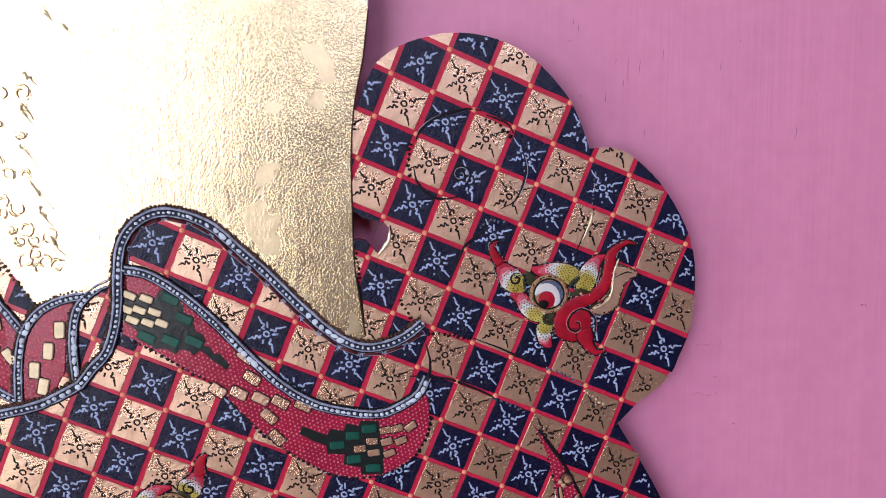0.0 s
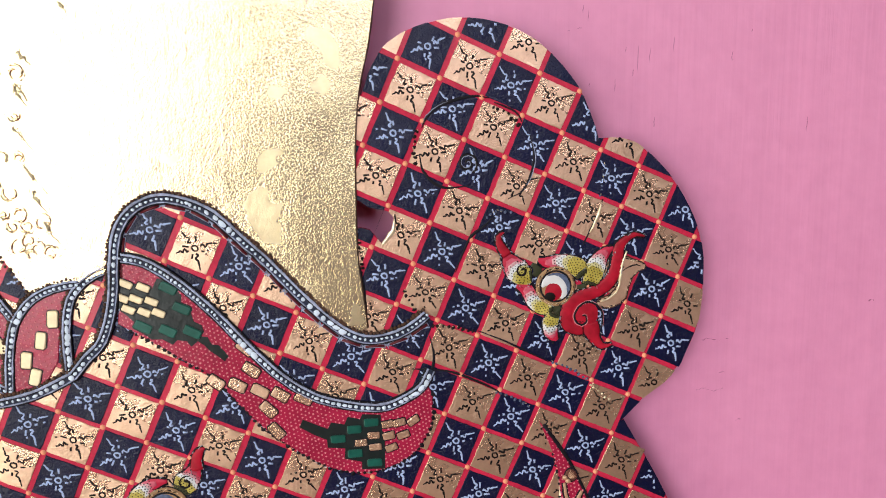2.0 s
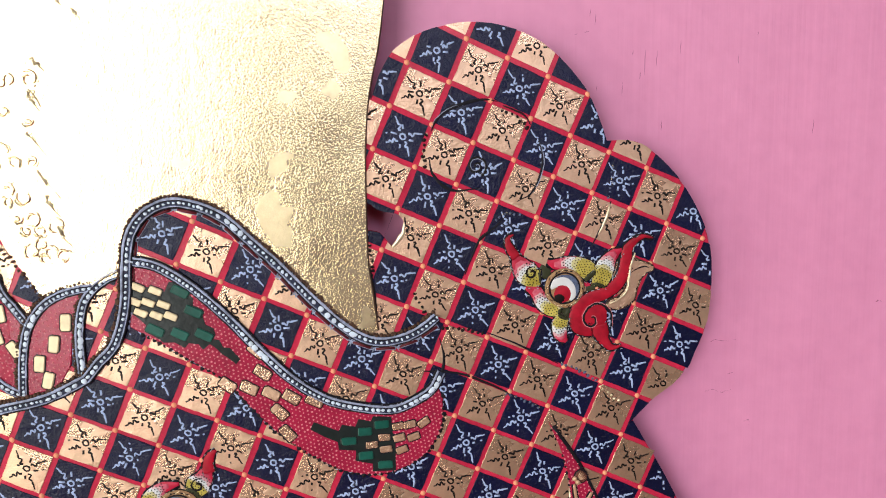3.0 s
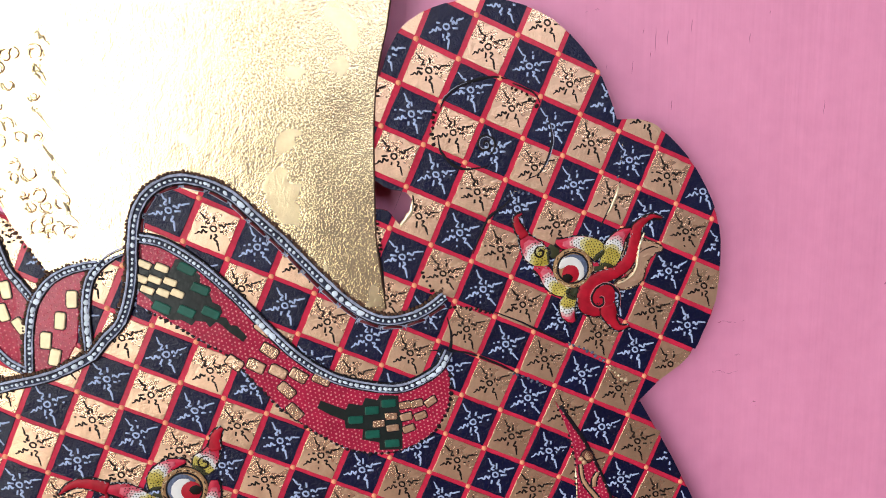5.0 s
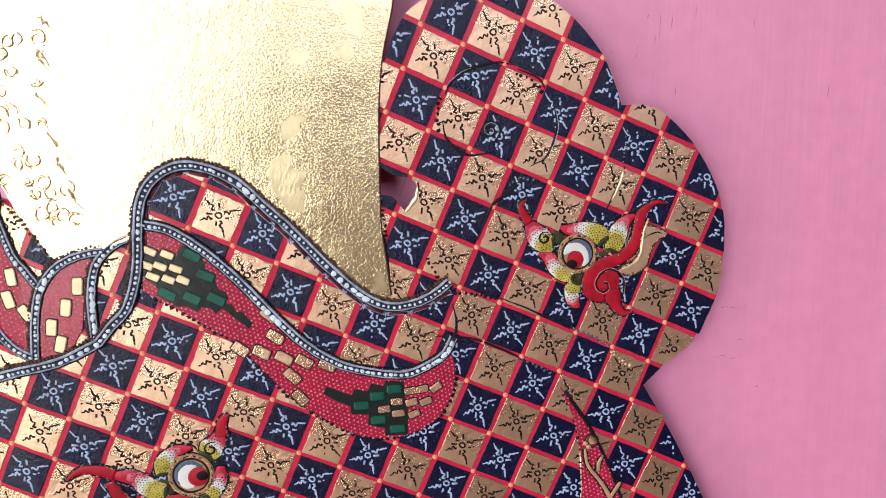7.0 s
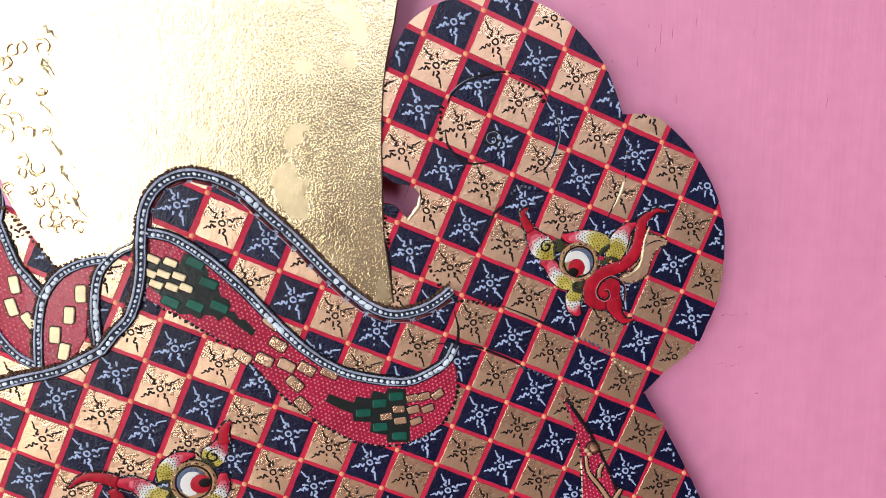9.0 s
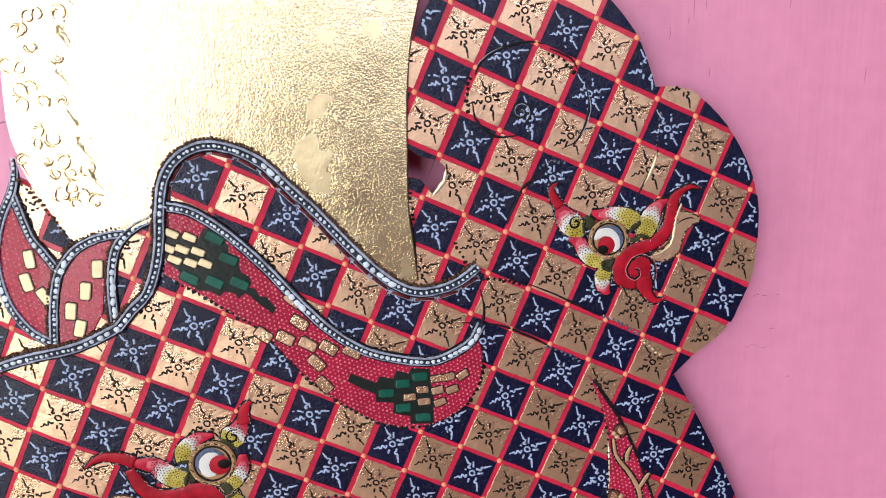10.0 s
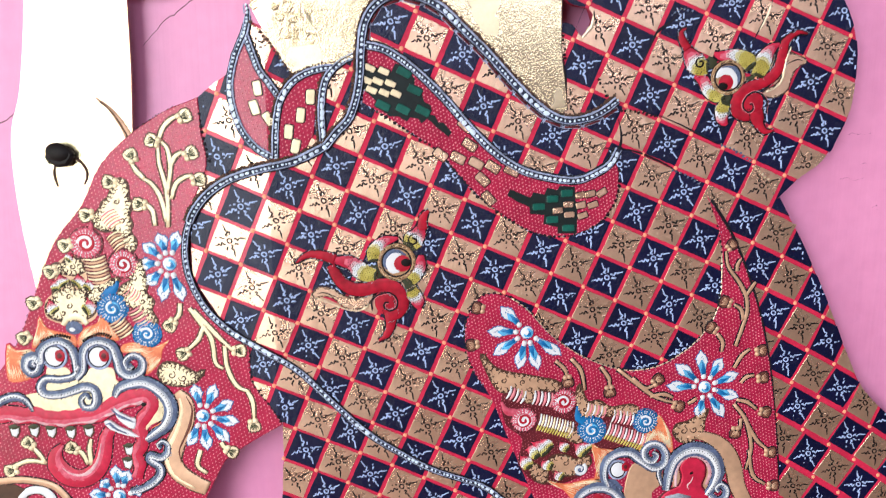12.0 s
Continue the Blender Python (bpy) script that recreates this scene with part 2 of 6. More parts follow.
def curve(pts, steps=5, closed=False):
    """A smooth line through a few points."""
    out, n = [], len(pts)
    for k in range(n if closed else n - 1):
        a, b = pts[k], pts[(k + 1) % n]
        p = pts[k - 1] if closed or k else (2 * a[0] - b[0], 2 * a[1] - b[1])
        q = pts[(k + 2) % n] if closed or k < n - 2 else (2 * b[0] - a[0], 2 * b[1] - a[1])
        for s in range(steps):
            t = s / steps
            out.append(tuple(0.5 * (2 * a[i] + (b[i] - p[i]) * t + (2 * p[i] - 5 * a[i] + 4 * b[i] - q[i]) * t * t
                                    + (3 * a[i] - p[i] - 3 * b[i] + q[i]) * t ** 3) for i in (0, 1)))
    return out if closed else out + [pts[-1]]


def evenly(path, step):
    """Points at even steps along a line, each with its direction."""
    out, left = [], 0.0
    for (ax, az), (bx, bz) in zip(path, path[1:]):
        d = math.hypot(bx - ax, bz - az)
        while left <= d and d > 0:
            t = left / d
            out.append((ax + (bx - ax) * t, az + (bz - az) * t, math.atan2(bz - az, bx - ax)))
            left += step
        left -= d
    return out


def beside(path, d):
    out = []
    for k, (x, z) in enumerate(path):
        a, b = path[max(k - 1, 0)], path[min(k + 1, len(path) - 1)]
        q = math.hypot(b[0] - a[0], b[1] - a[1]) or 1e-6
        out.append((x - (b[1] - a[1]) / q * d, z + (b[0] - a[0]) / q * d))
    return out


def band(path, half):
    n = len(path)
    hs = [half(k / (n - 1)) if callable(half) else half for k in range(n)]
    left = [beside(path, h)[k] for k, h in enumerate(hs)] if callable(half) else beside(path, half)
    right = [beside(path, -h)[k] for k, h in enumerate(hs)] if callable(half) else beside(path, -half)
    return right + left[::-1]


def arc(x, z, r, a0, a1, n=14, grow=0.0):
    return [(x + (r + grow * k / n) * math.cos(radians(a0 + (a1 - a0) * k / n)), z + (r + grow * k / n) * math.sin(radians(a0 + (a1 - a0) * k / n))) for k in range(n + 1)]


def taper(a, b, c=None):
    """Half widths from a over b to c."""
    c = a if c is None else c
    return lambda t: a + (b - a) * t * 2 if t < 0.5 else b + (c - b) * (t * 2 - 1)


def inside(p, poly):
    x, z, hit = p[0], p[1], False
    for k in range(len(poly)):
        (ax, az), (bx, bz) = poly[k - 1], poly[k]
        if (az > z) != (bz > z) and x < (bx - ax) * (z - az) / (bz - az) + ax:
            hit = not hit
    return hit


def clipped(poly, cell):
    """The part of poly inside a convex cell, whose corners run against the clock's sense."""
    for k in range(len(cell)):
        (ax, az), (bx, bz) = cell[k - 1], cell[k]
        side = [(bx - ax) * (z - az) - (bz - az) * (x - ax) for x, z in poly]
        out = []
        for i in range(len(poly)):
            p, q, s, t = poly[i - 1], poly[i], side[i - 1], side[i]
            if (s < 0) != (t < 0):
                u = s / (s - t)
                out.append((p[0] + (q[0] - p[0]) * u, p[1] + (q[1] - p[1]) * u))
            if t >= 0:
                out.append(q)
        poly = out
        if len(poly) < 3:
            return []
    return poly


def part(name, shape, mat, parent, label=""):
    ob = new(name, shape.mesh(name, mat) if isinstance(shape, Shape) else shape)
    ob.parent = parent
    return tagged(ob, label)


def box(name, lo, hi, mat, label="", category="", kind="structure"):
    x0, y0, z0 = lo
    x1, y1, z1 = hi
    me = bpy.data.meshes.new(name)
    v = [(x, y, z) for x in (x0, x1) for y in (y0, y1) for z in (z0, z1)]
    me.from_pydata(v, [], [(0, 1, 3, 2), (4, 6, 7, 5), (0, 4, 5, 1), (2, 3, 7, 6), (0, 2, 6, 4), (1, 5, 7, 3)])
    me.materials.append(mat)
    return tagged(new(name, me), label, category, "", kind)


rng = random.Random(7)

# ---- the room: all but the north wall is unseen, added for bounced light ----
WALL_Y, LEAN = 0.0079, -2.95
wall_north = box("wall_north", (-2.64, 0, 0), (2.64, 0.15, 2.8), WALLPINK, "pink brush-painted plaster wall with hairline cracks", "wall")
wall_north.matrix_world = pose(0, WALL_Y, 0, 0, 0, LEAN)
box("floor", (-2.75, BACK - 0.15, -0.1), (2.75, WALL_Y + 0.15, 0), BOARD, "unseen dull red floor, toned for bounced light", "floor")
box("ceiling", (-2.75, BACK - 0.15, 2.8), (2.75, WALL_Y + 0.15, 2.9), PLAIN, "unseen dull plaster ceiling", "ceiling")
for k, (lo, hi) in enumerate((((BACK - 0.15, 0), (FILL_Y0, 2.8)), ((FILL_Y1, 0), (WALL_Y + 0.15, 2.8)), ((FILL_Y0, FILL_Z1), (FILL_Y1, 2.8)))):
    box("wall_west_%d" % (k + 1), (SIDE - 0.15, lo[0], lo[1]), (SIDE, hi[0], hi[1]), PLAIN, "unseen dull plaster wall beside an added light opening", "wall")
box("wall_east", (2.6, BACK - 0.15, 0), (2.75, WALL_Y + 0.15, 2.8), PLAIN, "unseen dull plaster wall", "wall")
for k, (lo, hi) in enumerate((((-2.6, 0), (WIN_X0, 2.8)), ((WIN_X1, 0), (TOP_X0, 2.8)), ((TOP_X1, 0), (2.6, 2.8)), ((TOP_X0, 0), (TOP_X1, TOP_Z0)), ((TOP_X0, TOP_Z1), (TOP_X1, 2.8)), ((WIN_X0, 0), (WIN_X1, WIN_Z0)), ((WIN_X0, WIN_Z1), (WIN_X1, 2.8)))):
    box("wall_south_%d" % (k + 1), (lo[0], BACK - 0.15, lo[1]), (hi[0], BACK, hi[1]), PLAIN, "unseen dull plaster wall beside light openings", "wall")

# hairline cracks and chips in the wall's paint
for pts, w in (([(-107.5, 23.2), (-113.5, 21.7), (-118.5, 19.9), (-121.5, 17.9), (-125.6, 14.8), (-127.5, 13.8), (-129.7, 11.6), (-133.3, 7.7)], 0.15), ([(-164.5, -7.7), (-167.0, -9.5), (-172.2, -12.1)], 0.16), ([(33.8, -12.6), (35.2, -12.2), (37.4, -12.6), (39.4, -12.2)], 0.1),
               ([(33.0, -23.4), (34.5, -23.0), (36.1, -23.6), (38.5, -23.2)], 0.1), ([(41.5, -30.2), (42.5, -29.9), (42.8, -30.8)], 0.12), ([(69.3, -4.6), (69.9, -4.3), (70.5, -4.7)], 0.16), ([(37.8, -19.7), (39.0, -19.5)], 0.1), ([(46.7, -23.6), (47.8, -23.8)], 0.08), ([(4.2, 50.3), (5.4, 50.6), (6.9, 50.9)], 0.07)):
    long = len(pts) == 8 or pts[0][0] < -150
    thin = lambda t, w=w, long=long: w * (0.35 + 0.4 * math.sin(3.1 * t + 0.02)) if long else max(0.015, w * (0.35 + 1.1 * noise.noise(Vector((t * 7, w * 50, pts[0][0])))))
    line = Shape().rope([(x + rng.uniform(-.15, .15), z + rng.uniform(-.15, .15)) for x, z in curve(pts, 6)], thin, -0.01, 0.16)
    part("crack", line, BROWN if long else CHIP, wall_north).location = (0, 0, AT.z)
# short upright brush scars
for x, z, tall in ((18.5, 47.5, 5.3), (20.9, 47.2, 3.1), (25.7, 49.2, 2.7), (14.0, 41.0, 2.7), (17.6, 43.0, 1.6), (22.2, 33.4, 2.3), (8.3, 54.4, 2.2), (7.2, 55.2, 1.5), (37.7, 46.7, 2.3), (53.9, 33.7, 3.2), (41.6, 51.0, 0.7), (16.0, 47.1, 0.9), (8.8, 40.2, 1.0)):
    scar = [(x + rng.uniform(-.05, .05) - 0.03 * k, z - tall * k / 5) for k in range(6)]
    part("brush_scar", Shape().rope(scar, lambda t: 0.02 + 0.045 * math.sin(3.14 * t), -0.01, 0.14, sides=3), CHIP, wall_north).location = (0, 0, AT.z)

# ---- the ornament: a shadow puppet of cut, painted and gilded leather ----
ornament = tagged(new("leather_ornament"), "painted, gilded leather shadow puppet with checkered cloth on pink wall", "wall ornament")
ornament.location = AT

LOBES = curve([(-36.6, 36.9), (-34.6, 42.3), (-31.9, 46.1), (-26.7, 49.2), (-18.4, 51.0), (-9.9, 49.9), (-2.4, 46.0), (4.3, 38.8), (7.5, 32.0), (8.5, 29.0)], 4) + curve([(8.6, 29.0), (13.4, 29.0), (17.9, 26.9), (24.4, 20.2), (29.4, 10.7), (30.6, 0.6), (29.3, -9.6), (24.6, -18.2), (19.5, -22.3), (14.3, -27.4)], 4)
RIGHT_HEM = curve([(15.1, -27.0), (22.2, -38.9), (29.2, -52.4), (35.6, -66.1), (40.6, -75.0), (46.9, -81.1)], 3) + [(58.0, -96.0), (66.0, -125.0)]
LEFT_SIDE = [(-98.0, -125.0)] + [(-102.8, -99.9), (-102.1, -87.9), (-102.1, -80.4)] + [(-109.0, -72.0), (-112.0, -60.0), (-121.0, -45.0), (-121.0, -30.0)] + [(-117.1, -19.0), (-117.7, -7.7), (-117.7, -4.3), (-114.5, -1.6), (-111.4, 0.5), (-109.4, 3.6), (-107.4, 8.0), (-106.2, 12.0)]
UNDER_BELLY = [(-99.0, 9.0), (-90.0, 8.0), (-81.0, 20.0), (-70.0, 21.0), (-58.0, 15.0), (-46.0, 4.0), (-41.0, 4.0), (-41.0, 11.0)]
NOTCH = curve([(-37.8, 12.1), (-35.3, 11.6), (-33.0, 9.0), (-31.4, 10.6), (-30.7, 13.3), (-32.1, 15.2), (-35.3, 15.9), (-37.8, 17.5)], 3) + [(-41.0, 18.0), (-41.0, 34.0)]
OUTLINE = LOBES + RIGHT_HEM + LEFT_SIDE + UNDER_BELLY + NOTCH
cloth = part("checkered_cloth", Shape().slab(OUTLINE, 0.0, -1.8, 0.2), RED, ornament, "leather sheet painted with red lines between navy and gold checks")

# the weave of the checks: almost square cells, drawn by hand


def knot(i, j):
    """A crossing of the red lines."""
    a, b = i / 10, j / 10
    x = -9.65 + 78.045 * a + 32.508 * b - 1.025 * a * b + 0.787 * b * b - 2.674 * a * a + 0.251 * b ** 3 - 1.109 * a * b * b - 1.099 * a * a * b - 1.641 * a ** 3
    z = 25.33 - 32.547 * a + 78.472 * b - 2.139 * a * b + 1.337 * b * b + 3.588 * a * a + 0.559 * b ** 3 - 2.918 * a * b * b + 5.607 * a * a * b - 1.56 * a ** 3
    return x, z


# regions that lie over the checks
SASH = curve([(-80.9, 6.9), (-76.3, 6.0), (-70.7, 2.3), (-64.8, -3.1), (-58.8, -9.9), (-52.7, -16.2), (-46.4, -20.2), (-40.0, -22.1), (-33.5, -22.8), (-28.9, -21.4), (-25.0, -17.5)], 3) + curve([(-23.5, -20.7), (-23.7, -26.5), (-26.5, -31.6), (-31.4, -34.7), (-36.9, -35.8), (-43.4, -34.6), (-49.8, -30.9), (-56.1, -26.0), (-61.2, -20.3), (-65.2, -15.8), (-70.2, -12.6), (-76.1, -8.7), (-81.8, -5.3)], 3)
FAN_LEFT = curve([(-117.7, -4.3), (-125.2, -7.4), (-133.1, -12.6), (-139.7, -19.0), (-144.4, -28.0), (-150.6, -35.6), (-154.6, -43.9), (-160.7, -58.4), (-165.3, -65.4), (-171.8, -72.8)], 3)
FAN = FAN_LEFT + [(-178.0, -95.0), (-172.0, -125.0), (-124.0, -125.0)] + curve([(-121.1, -99.4), (-120.0, -97.4), (-115.9, -89.7), (-110.3, -85.5), (-102.1, -80.7)], 3) + curve([(-104.9, -76.0), (-109.0, -69.5), (-109.0, -61.1), (-112.7, -58.1)], 2) + curve([(-118.5, -52.3), (-121.9, -44.5), (-122.6, -36.6), (-119.6, -26.4), (-116.6, -19.4), (-117.4, -12.0)], 3)
KRIS_TOP = curve([(-2.5, -26.3), (0.7, -33.6), (2.1, -40.4), (2.3, -52.8), (-2.2, -61.2), (-9.5, -66.8), (-16.4, -68.8), (-23.4, -67.9), (-31.8, -64.2), (-38.8, -58.9), (-44.3, -52.9), (-49.8, -49.6), (-55.1, -50.0), (-58.4, -56.1), (-58.3, -63.1), (-56.2, -68.8), (-52.1, -75.3), (-47.0, -87.8), (-41.1, -101.7)], 3)
KRIS = KRIS_TOP + [(-36.0, -125.0), (23.0, -125.0)] + curve([(21.4, -103.6), (19.9, -91.0), (18.2, -78.9), (15.8, -67.2), (12.7, -55.7), (8.4, -44.5), (3.5, -35.0)], 3)
T1 = curve([(-24.7, -4.6), (-27.5, -6.8), (-31.3, -8.6), (-36.6, -9.1), (-41.9, -6.5), (-48.1, -0.9), (-54.2, 5.6), (-59.2, 10.3), (-64.1, 14.8), (-69.1, 17.2), (-74.0, 17.8), (-78.5, 15.7), (-81.2, 11.6), (-82.1, 5.7), (-82.4, 0.4), (-83.4, -4.8), (-85.1, -9.0), (-88.3, -12.3)], 5)[:-1] + curve([(-90.1, -14.8), (-97.4, -18.3), (-106.2, -20.3), (-113.8, -23.3), (-119.6, -28.9), (-122.3, -36.6), (-121.8, -44.5), (-118.5, -51.9), (-113.0, -57.7), (-105.4, -62.6), (-97.7, -67.6), (-90.0, -75.5), (-82.0, -83.3), (-73.9, -88.9), (-65.7, -93.5), (-54.5, -97.7), (-48.9, -101.8)], 5) + [(-46.0, -106.0), (-38.0, -118.0)]
T2 = curve([(-81.0, 7.1), (-76.5, 6.0), (-70.7, 2.2), (-64.8, -3.2), (-58.8, -9.8), (-52.7, -15.9), (-46.4, -20.1), (-40.0, -22.0), (-33.5, -22.7), (-28.9, -21.1), (-25.6, -18.8), (-23.9, -15.6)], 5)
T3 = curve([(-106.2, 15.2), (-106.1, 12.6), (-106.8, 9.6), (-108.4, 6.2), (-109.6, 3.0), (-110.5, -1.5), (-110.2, -6.0), (-108.5, -11.3), (-105.4, -15.3), (-102.1, -17.3)], 5)
T3B = curve([(-106.8, 9.2), (-106.0, 6.7), (-105.2, 4.3), (-104.0, 1.3), (-102.3, -0.9), (-99.9, -4.4)], 4)
T4 = curve([(-101.5, -17.6), (-101.1, -10.7), (-100.0, -5.2), (-97.4, -1.2), (-94.3, 0.9), (-90.8, 2.0), (-88.2, 2.3)], 5)
T5 = curve([(-90.8, -13.8), (-91.0, -6.4), (-89.9, -0.5), (-86.8, 3.1), (-83.1, 5.1)], 5)
PETAL_A = T3 + T4[:12] + T3B[::-1]
PETAL_B = T4 + [(-92.0, -5.2), (-92.7, -12.0), (-94.8, -16.1), (-99.8, -17.8)]
BELLY = curve([(-34.1, 56.0), (-34.4, 53.5), (-35.5, 45.5), (-37.2, 37.4), (-38.0, 28.2), (-38.0, 17.7), (-37.8, 7.1), (-37.0, 0.7), (-36.0, -7.0)], 4) + [(-38.0, -8.0)] + T1[14:62:3] + [(-82.8, 4.6), (-86.8, 3.1), (-90.8, 1.9), (-95.5, 0.7), (-97.3, 1.1), (-102.5, 9.2), (-105.8, 15.7)] + curve([(-100.3, 7.2), (-104.7, 14.6), (-106.8, 21.8), (-107.0, 34.8), (-106.7, 40.3)], 3)
BELLY += [(-104.0, 58.0), (-97.0, 78.0), (-84.0, 94.0), (-68.0, 102.0), (-50.0, 98.0), (-36.0, 80.0)]


def hidden_under(p):
    return any(inside(p, q) for q in (SASH, FAN, KRIS, BELLY))


def star_strokes(r):
    """A drawn star in its own square, as strokes: a ring, four arms that squirm near the ring and run out straight to the corners, short dabs between."""
    j = lambda a: r.uniform(-a, a)
    s = [([(0.6 * math.cos(a / 8 * 6.283 + 0.3) + j(0.05), 0.52 * math.sin(a / 8 * 6.283 + 0.3) + j(0.05)) for a in range(9)], lambda t: 0.2)]
    for k, (wave, turns, amp, reach) in enumerate(((0.5, 2.8, 0.45, 4.0), (0.45, 2.2, 0.45, 4.0), (0.75, 4.0, 0.42, 3.6), (0.42, 2.3, 0.45, 4.1))):
        ang, bend, phase = radians(45 + 90 * k) + j(0.2), j(0.5), j(0.4)
        ca, sa, path = math.cos(ang), math.sin(ang), []
        a, b = 1.15 + j(0.15), reach + j(0.35)
        for q in range(17):
            t = q / 16
            w = amp * math.sin(turns * math.pi * min(1.0, t / wave) + phase) * max(0.0, 1 - t / wave * 0.55) if t < wave else amp * math.sin(turns * math.pi + phase) * 0.45 * max(0.0, 1 - (t - wave) * 2.2)
            o, d = w + bend * t * t, a + (b - a) * t
            path.append((d * ca - o * sa, d * sa + o * ca))
        s.append((path, lambda t, thick=r.uniform(0.19, 0.25): thick * (1.0 - 0.35 * t) * (1.25 if 0.5 < t < 0.72 else 1.0)))
        ang = radians(90 * k) + j(0.3)
        a, b = 1.25 + j(0.2), 2.0 + j(0.35)
        s.append(([(a * math.cos(ang), a * math.sin(ang)), (b * math.cos(ang + 0.1), b * math.sin(ang + 0.1))], lambda t: 0.22))
        if r.random() < 0.35:
            d = 2.5 + j(0.4)
            s.append(([(d * math.cos(ang + 0.2), d * math.sin(ang + 0.2)), ((d + 0.35) * math.cos(ang + 0.26), (d + 0.35) * math.sin(ang + 0.26))], lambda t: 0.17))
    return s


STARS = [star_strokes(random.Random(40 + k)) for k in range(12)]
THIN = (0.92, 0.92)
star_mesh = {}
for k, strokes in enumerate(STARS):
    for gold, mat in enumerate((PALE, INK)):
        g = Shape()
        for path, w in strokes:
            g.rope(path, lambda t, w=w: w(t) * THIN[gold], 0.14, 0.14, sides=3)
        star_mesh[k, gold] = g.mesh("star", mat)
SQUARE = [(-3.72, -3.78), (3.72, -3.78), (3.72, 3.78), (-3.72, 3.78)]
check_mesh = []
for m in (NAVY, COPPER):
    for k in range(5):
        side = [(a[0] + (c[0] - a[0]) * q / 7 + rng.uniform(-.05, .05), a[1] + (c[1] - a[1]) * q / 7 + rng.uniform(-.05, .05)) for a, c in zip(SQUARE, SQUARE[1:] + SQUARE[:1]) for q in range(7)]
        check_mesh.append(Shape().slab(side, 0.15, 0.0, 0.06).mesh("check", m))
dot_mesh = Shape().cap(0, 0, 0.53, 0.02, 0.28, 8).mesh("dot", ORANGE)
for i in range(-18, 17):
    for j in range(-24, 6):
        c = [knot(i, j), knot(i + 1, j), knot(i + 1, j + 1), knot(i, j + 1)]
        mx, mz = sum(p[0] for p in c) / 4, sum(p[1] for p in c) / 4
        if inside(c[0], OUTLINE) and not hidden_under(c[0]):
            ob = part("dot", dot_mesh, None, cloth)
            ob.location = Vector((c[0][0], 0, c[0][1])) * MM
        cell = inset(c, 0.48)
        seen = clipped(OUTLINE, cell)
        if len(seen) < 3 or abs(area(seen)) < 1.5 or all(hidden_under(p) for p in cell + [(mx, mz)]):
            continue
        gold = (i + j) % 2
        turn = math.atan2(c[1][1] - c[0][1] + c[2][1] - c[3][1], c[1][0] - c[0][0] + c[2][0] - c[3][0])
        whole = abs(abs(area(seen)) - abs(area(cell))) < 0.4
        if whole:
            ob = part("check", check_mesh[5 * gold + (i * 3 + j) % 5], None, ornament)
        else:
            ob = part("check", Shape().slab([(x - mx, z - mz) for x, z in seen], 0.15, 0.0, 0.0), COPPER if gold else NAVY, ornament)
        ob.location = Vector((mx, 0, mz)) * MM
        pick = rng.randrange(len(STARS))
        if whole:
            ob.rotation_euler = (0, -turn, 0)
            part("star", star_mesh[pick, gold], None, ob)
        else:
            g = Shape()
            for path, w in STARS[pick]:
                world_path = [(x * math.cos(turn) - z * math.sin(turn), x * math.sin(turn) + z * math.cos(turn)) for x, z in path]
                if all(inside((x + mx, z + mz), OUTLINE) for x, z in world_path):
                    g.rope(world_path, lambda t, w=w: w(t) * THIN[gold], 0.14, 0.14, sides=3)
            if g.v:
                part("star", g, INK if gold else PALE, ob)

# ---- gilded belly sheet ----
def gilded(poly, front, back, step, swell, name, parent, label):
    """A gilded hide sheet with a softly swelling face."""
    bm = bmesh.new()
    if area(poly) < 0:
        poly = poly[::-1]
    bm.faces.new([bm.verts.new((x, -front, z)) for x, z in poly])
    low, high = [min(p[a] for p in poly) for a in (0, 1)], [max(p[a] for p in poly) for a in (0, 1)]
    for a, axis in ((0, (1, 0, 0)), (1, (0, 0, 1))):
        c = low[a] + step
        while c < high[a]:
            bmesh.ops.bisect_plane(bm, geom=bm.verts[:] + bm.edges[:] + bm.faces[:], plane_co=(c, 0, 0) if a == 0 else (0, 0, c), plane_no=axis)
            c += step
    bmesh.ops.recalc_face_normals(bm, faces=bm.faces)
    rim = [e for e in bm.edges if e.is_boundary]
    for e in rim:
        e.smooth = False
    made = bmesh.ops.extrude_edge_only(bm, edges=rim)
    for v in made["geom"]:
        if isinstance(v, bmesh.types.BMVert):
            v.co.y = -back
    for v in bm.verts:
        if v.co.y < -back - 1e-6:
            v.co.y -= swell * noise.noise(Vector((v.co.x * 0.045, 3.1, v.co.z * 0.06))) + 0.25 * swell * noise.noise(Vector((v.co.x * 0.16, 9.7, v.co.z * 0.16)))
        v.co *= MM
    for f in bm.faces:
        f.smooth = abs(f.normal.y) > 0.7
    me = bpy.data.meshes.new(name)
    bm.to_mesh(me)
    bm.free()
    me.materials.append(GOLD)
    return part(name, me, None, parent, label)


belly = gilded(BELLY, 0.62, -1.4, 3.0, 0.13, "gold_panel", ornament, "puppet's crinkled gold-leaf belly sheet with embossed edge marks")
part("rim_line", Shape().rope(beside(BELLY[2:33], 0.12), lambda t: 0.16 + 0.08 * noise.noise(Vector((t * 30, 2, 2))), 0.2, 0.7, sides=3), BROWN, belly, "thin dark line along the belly's edge")
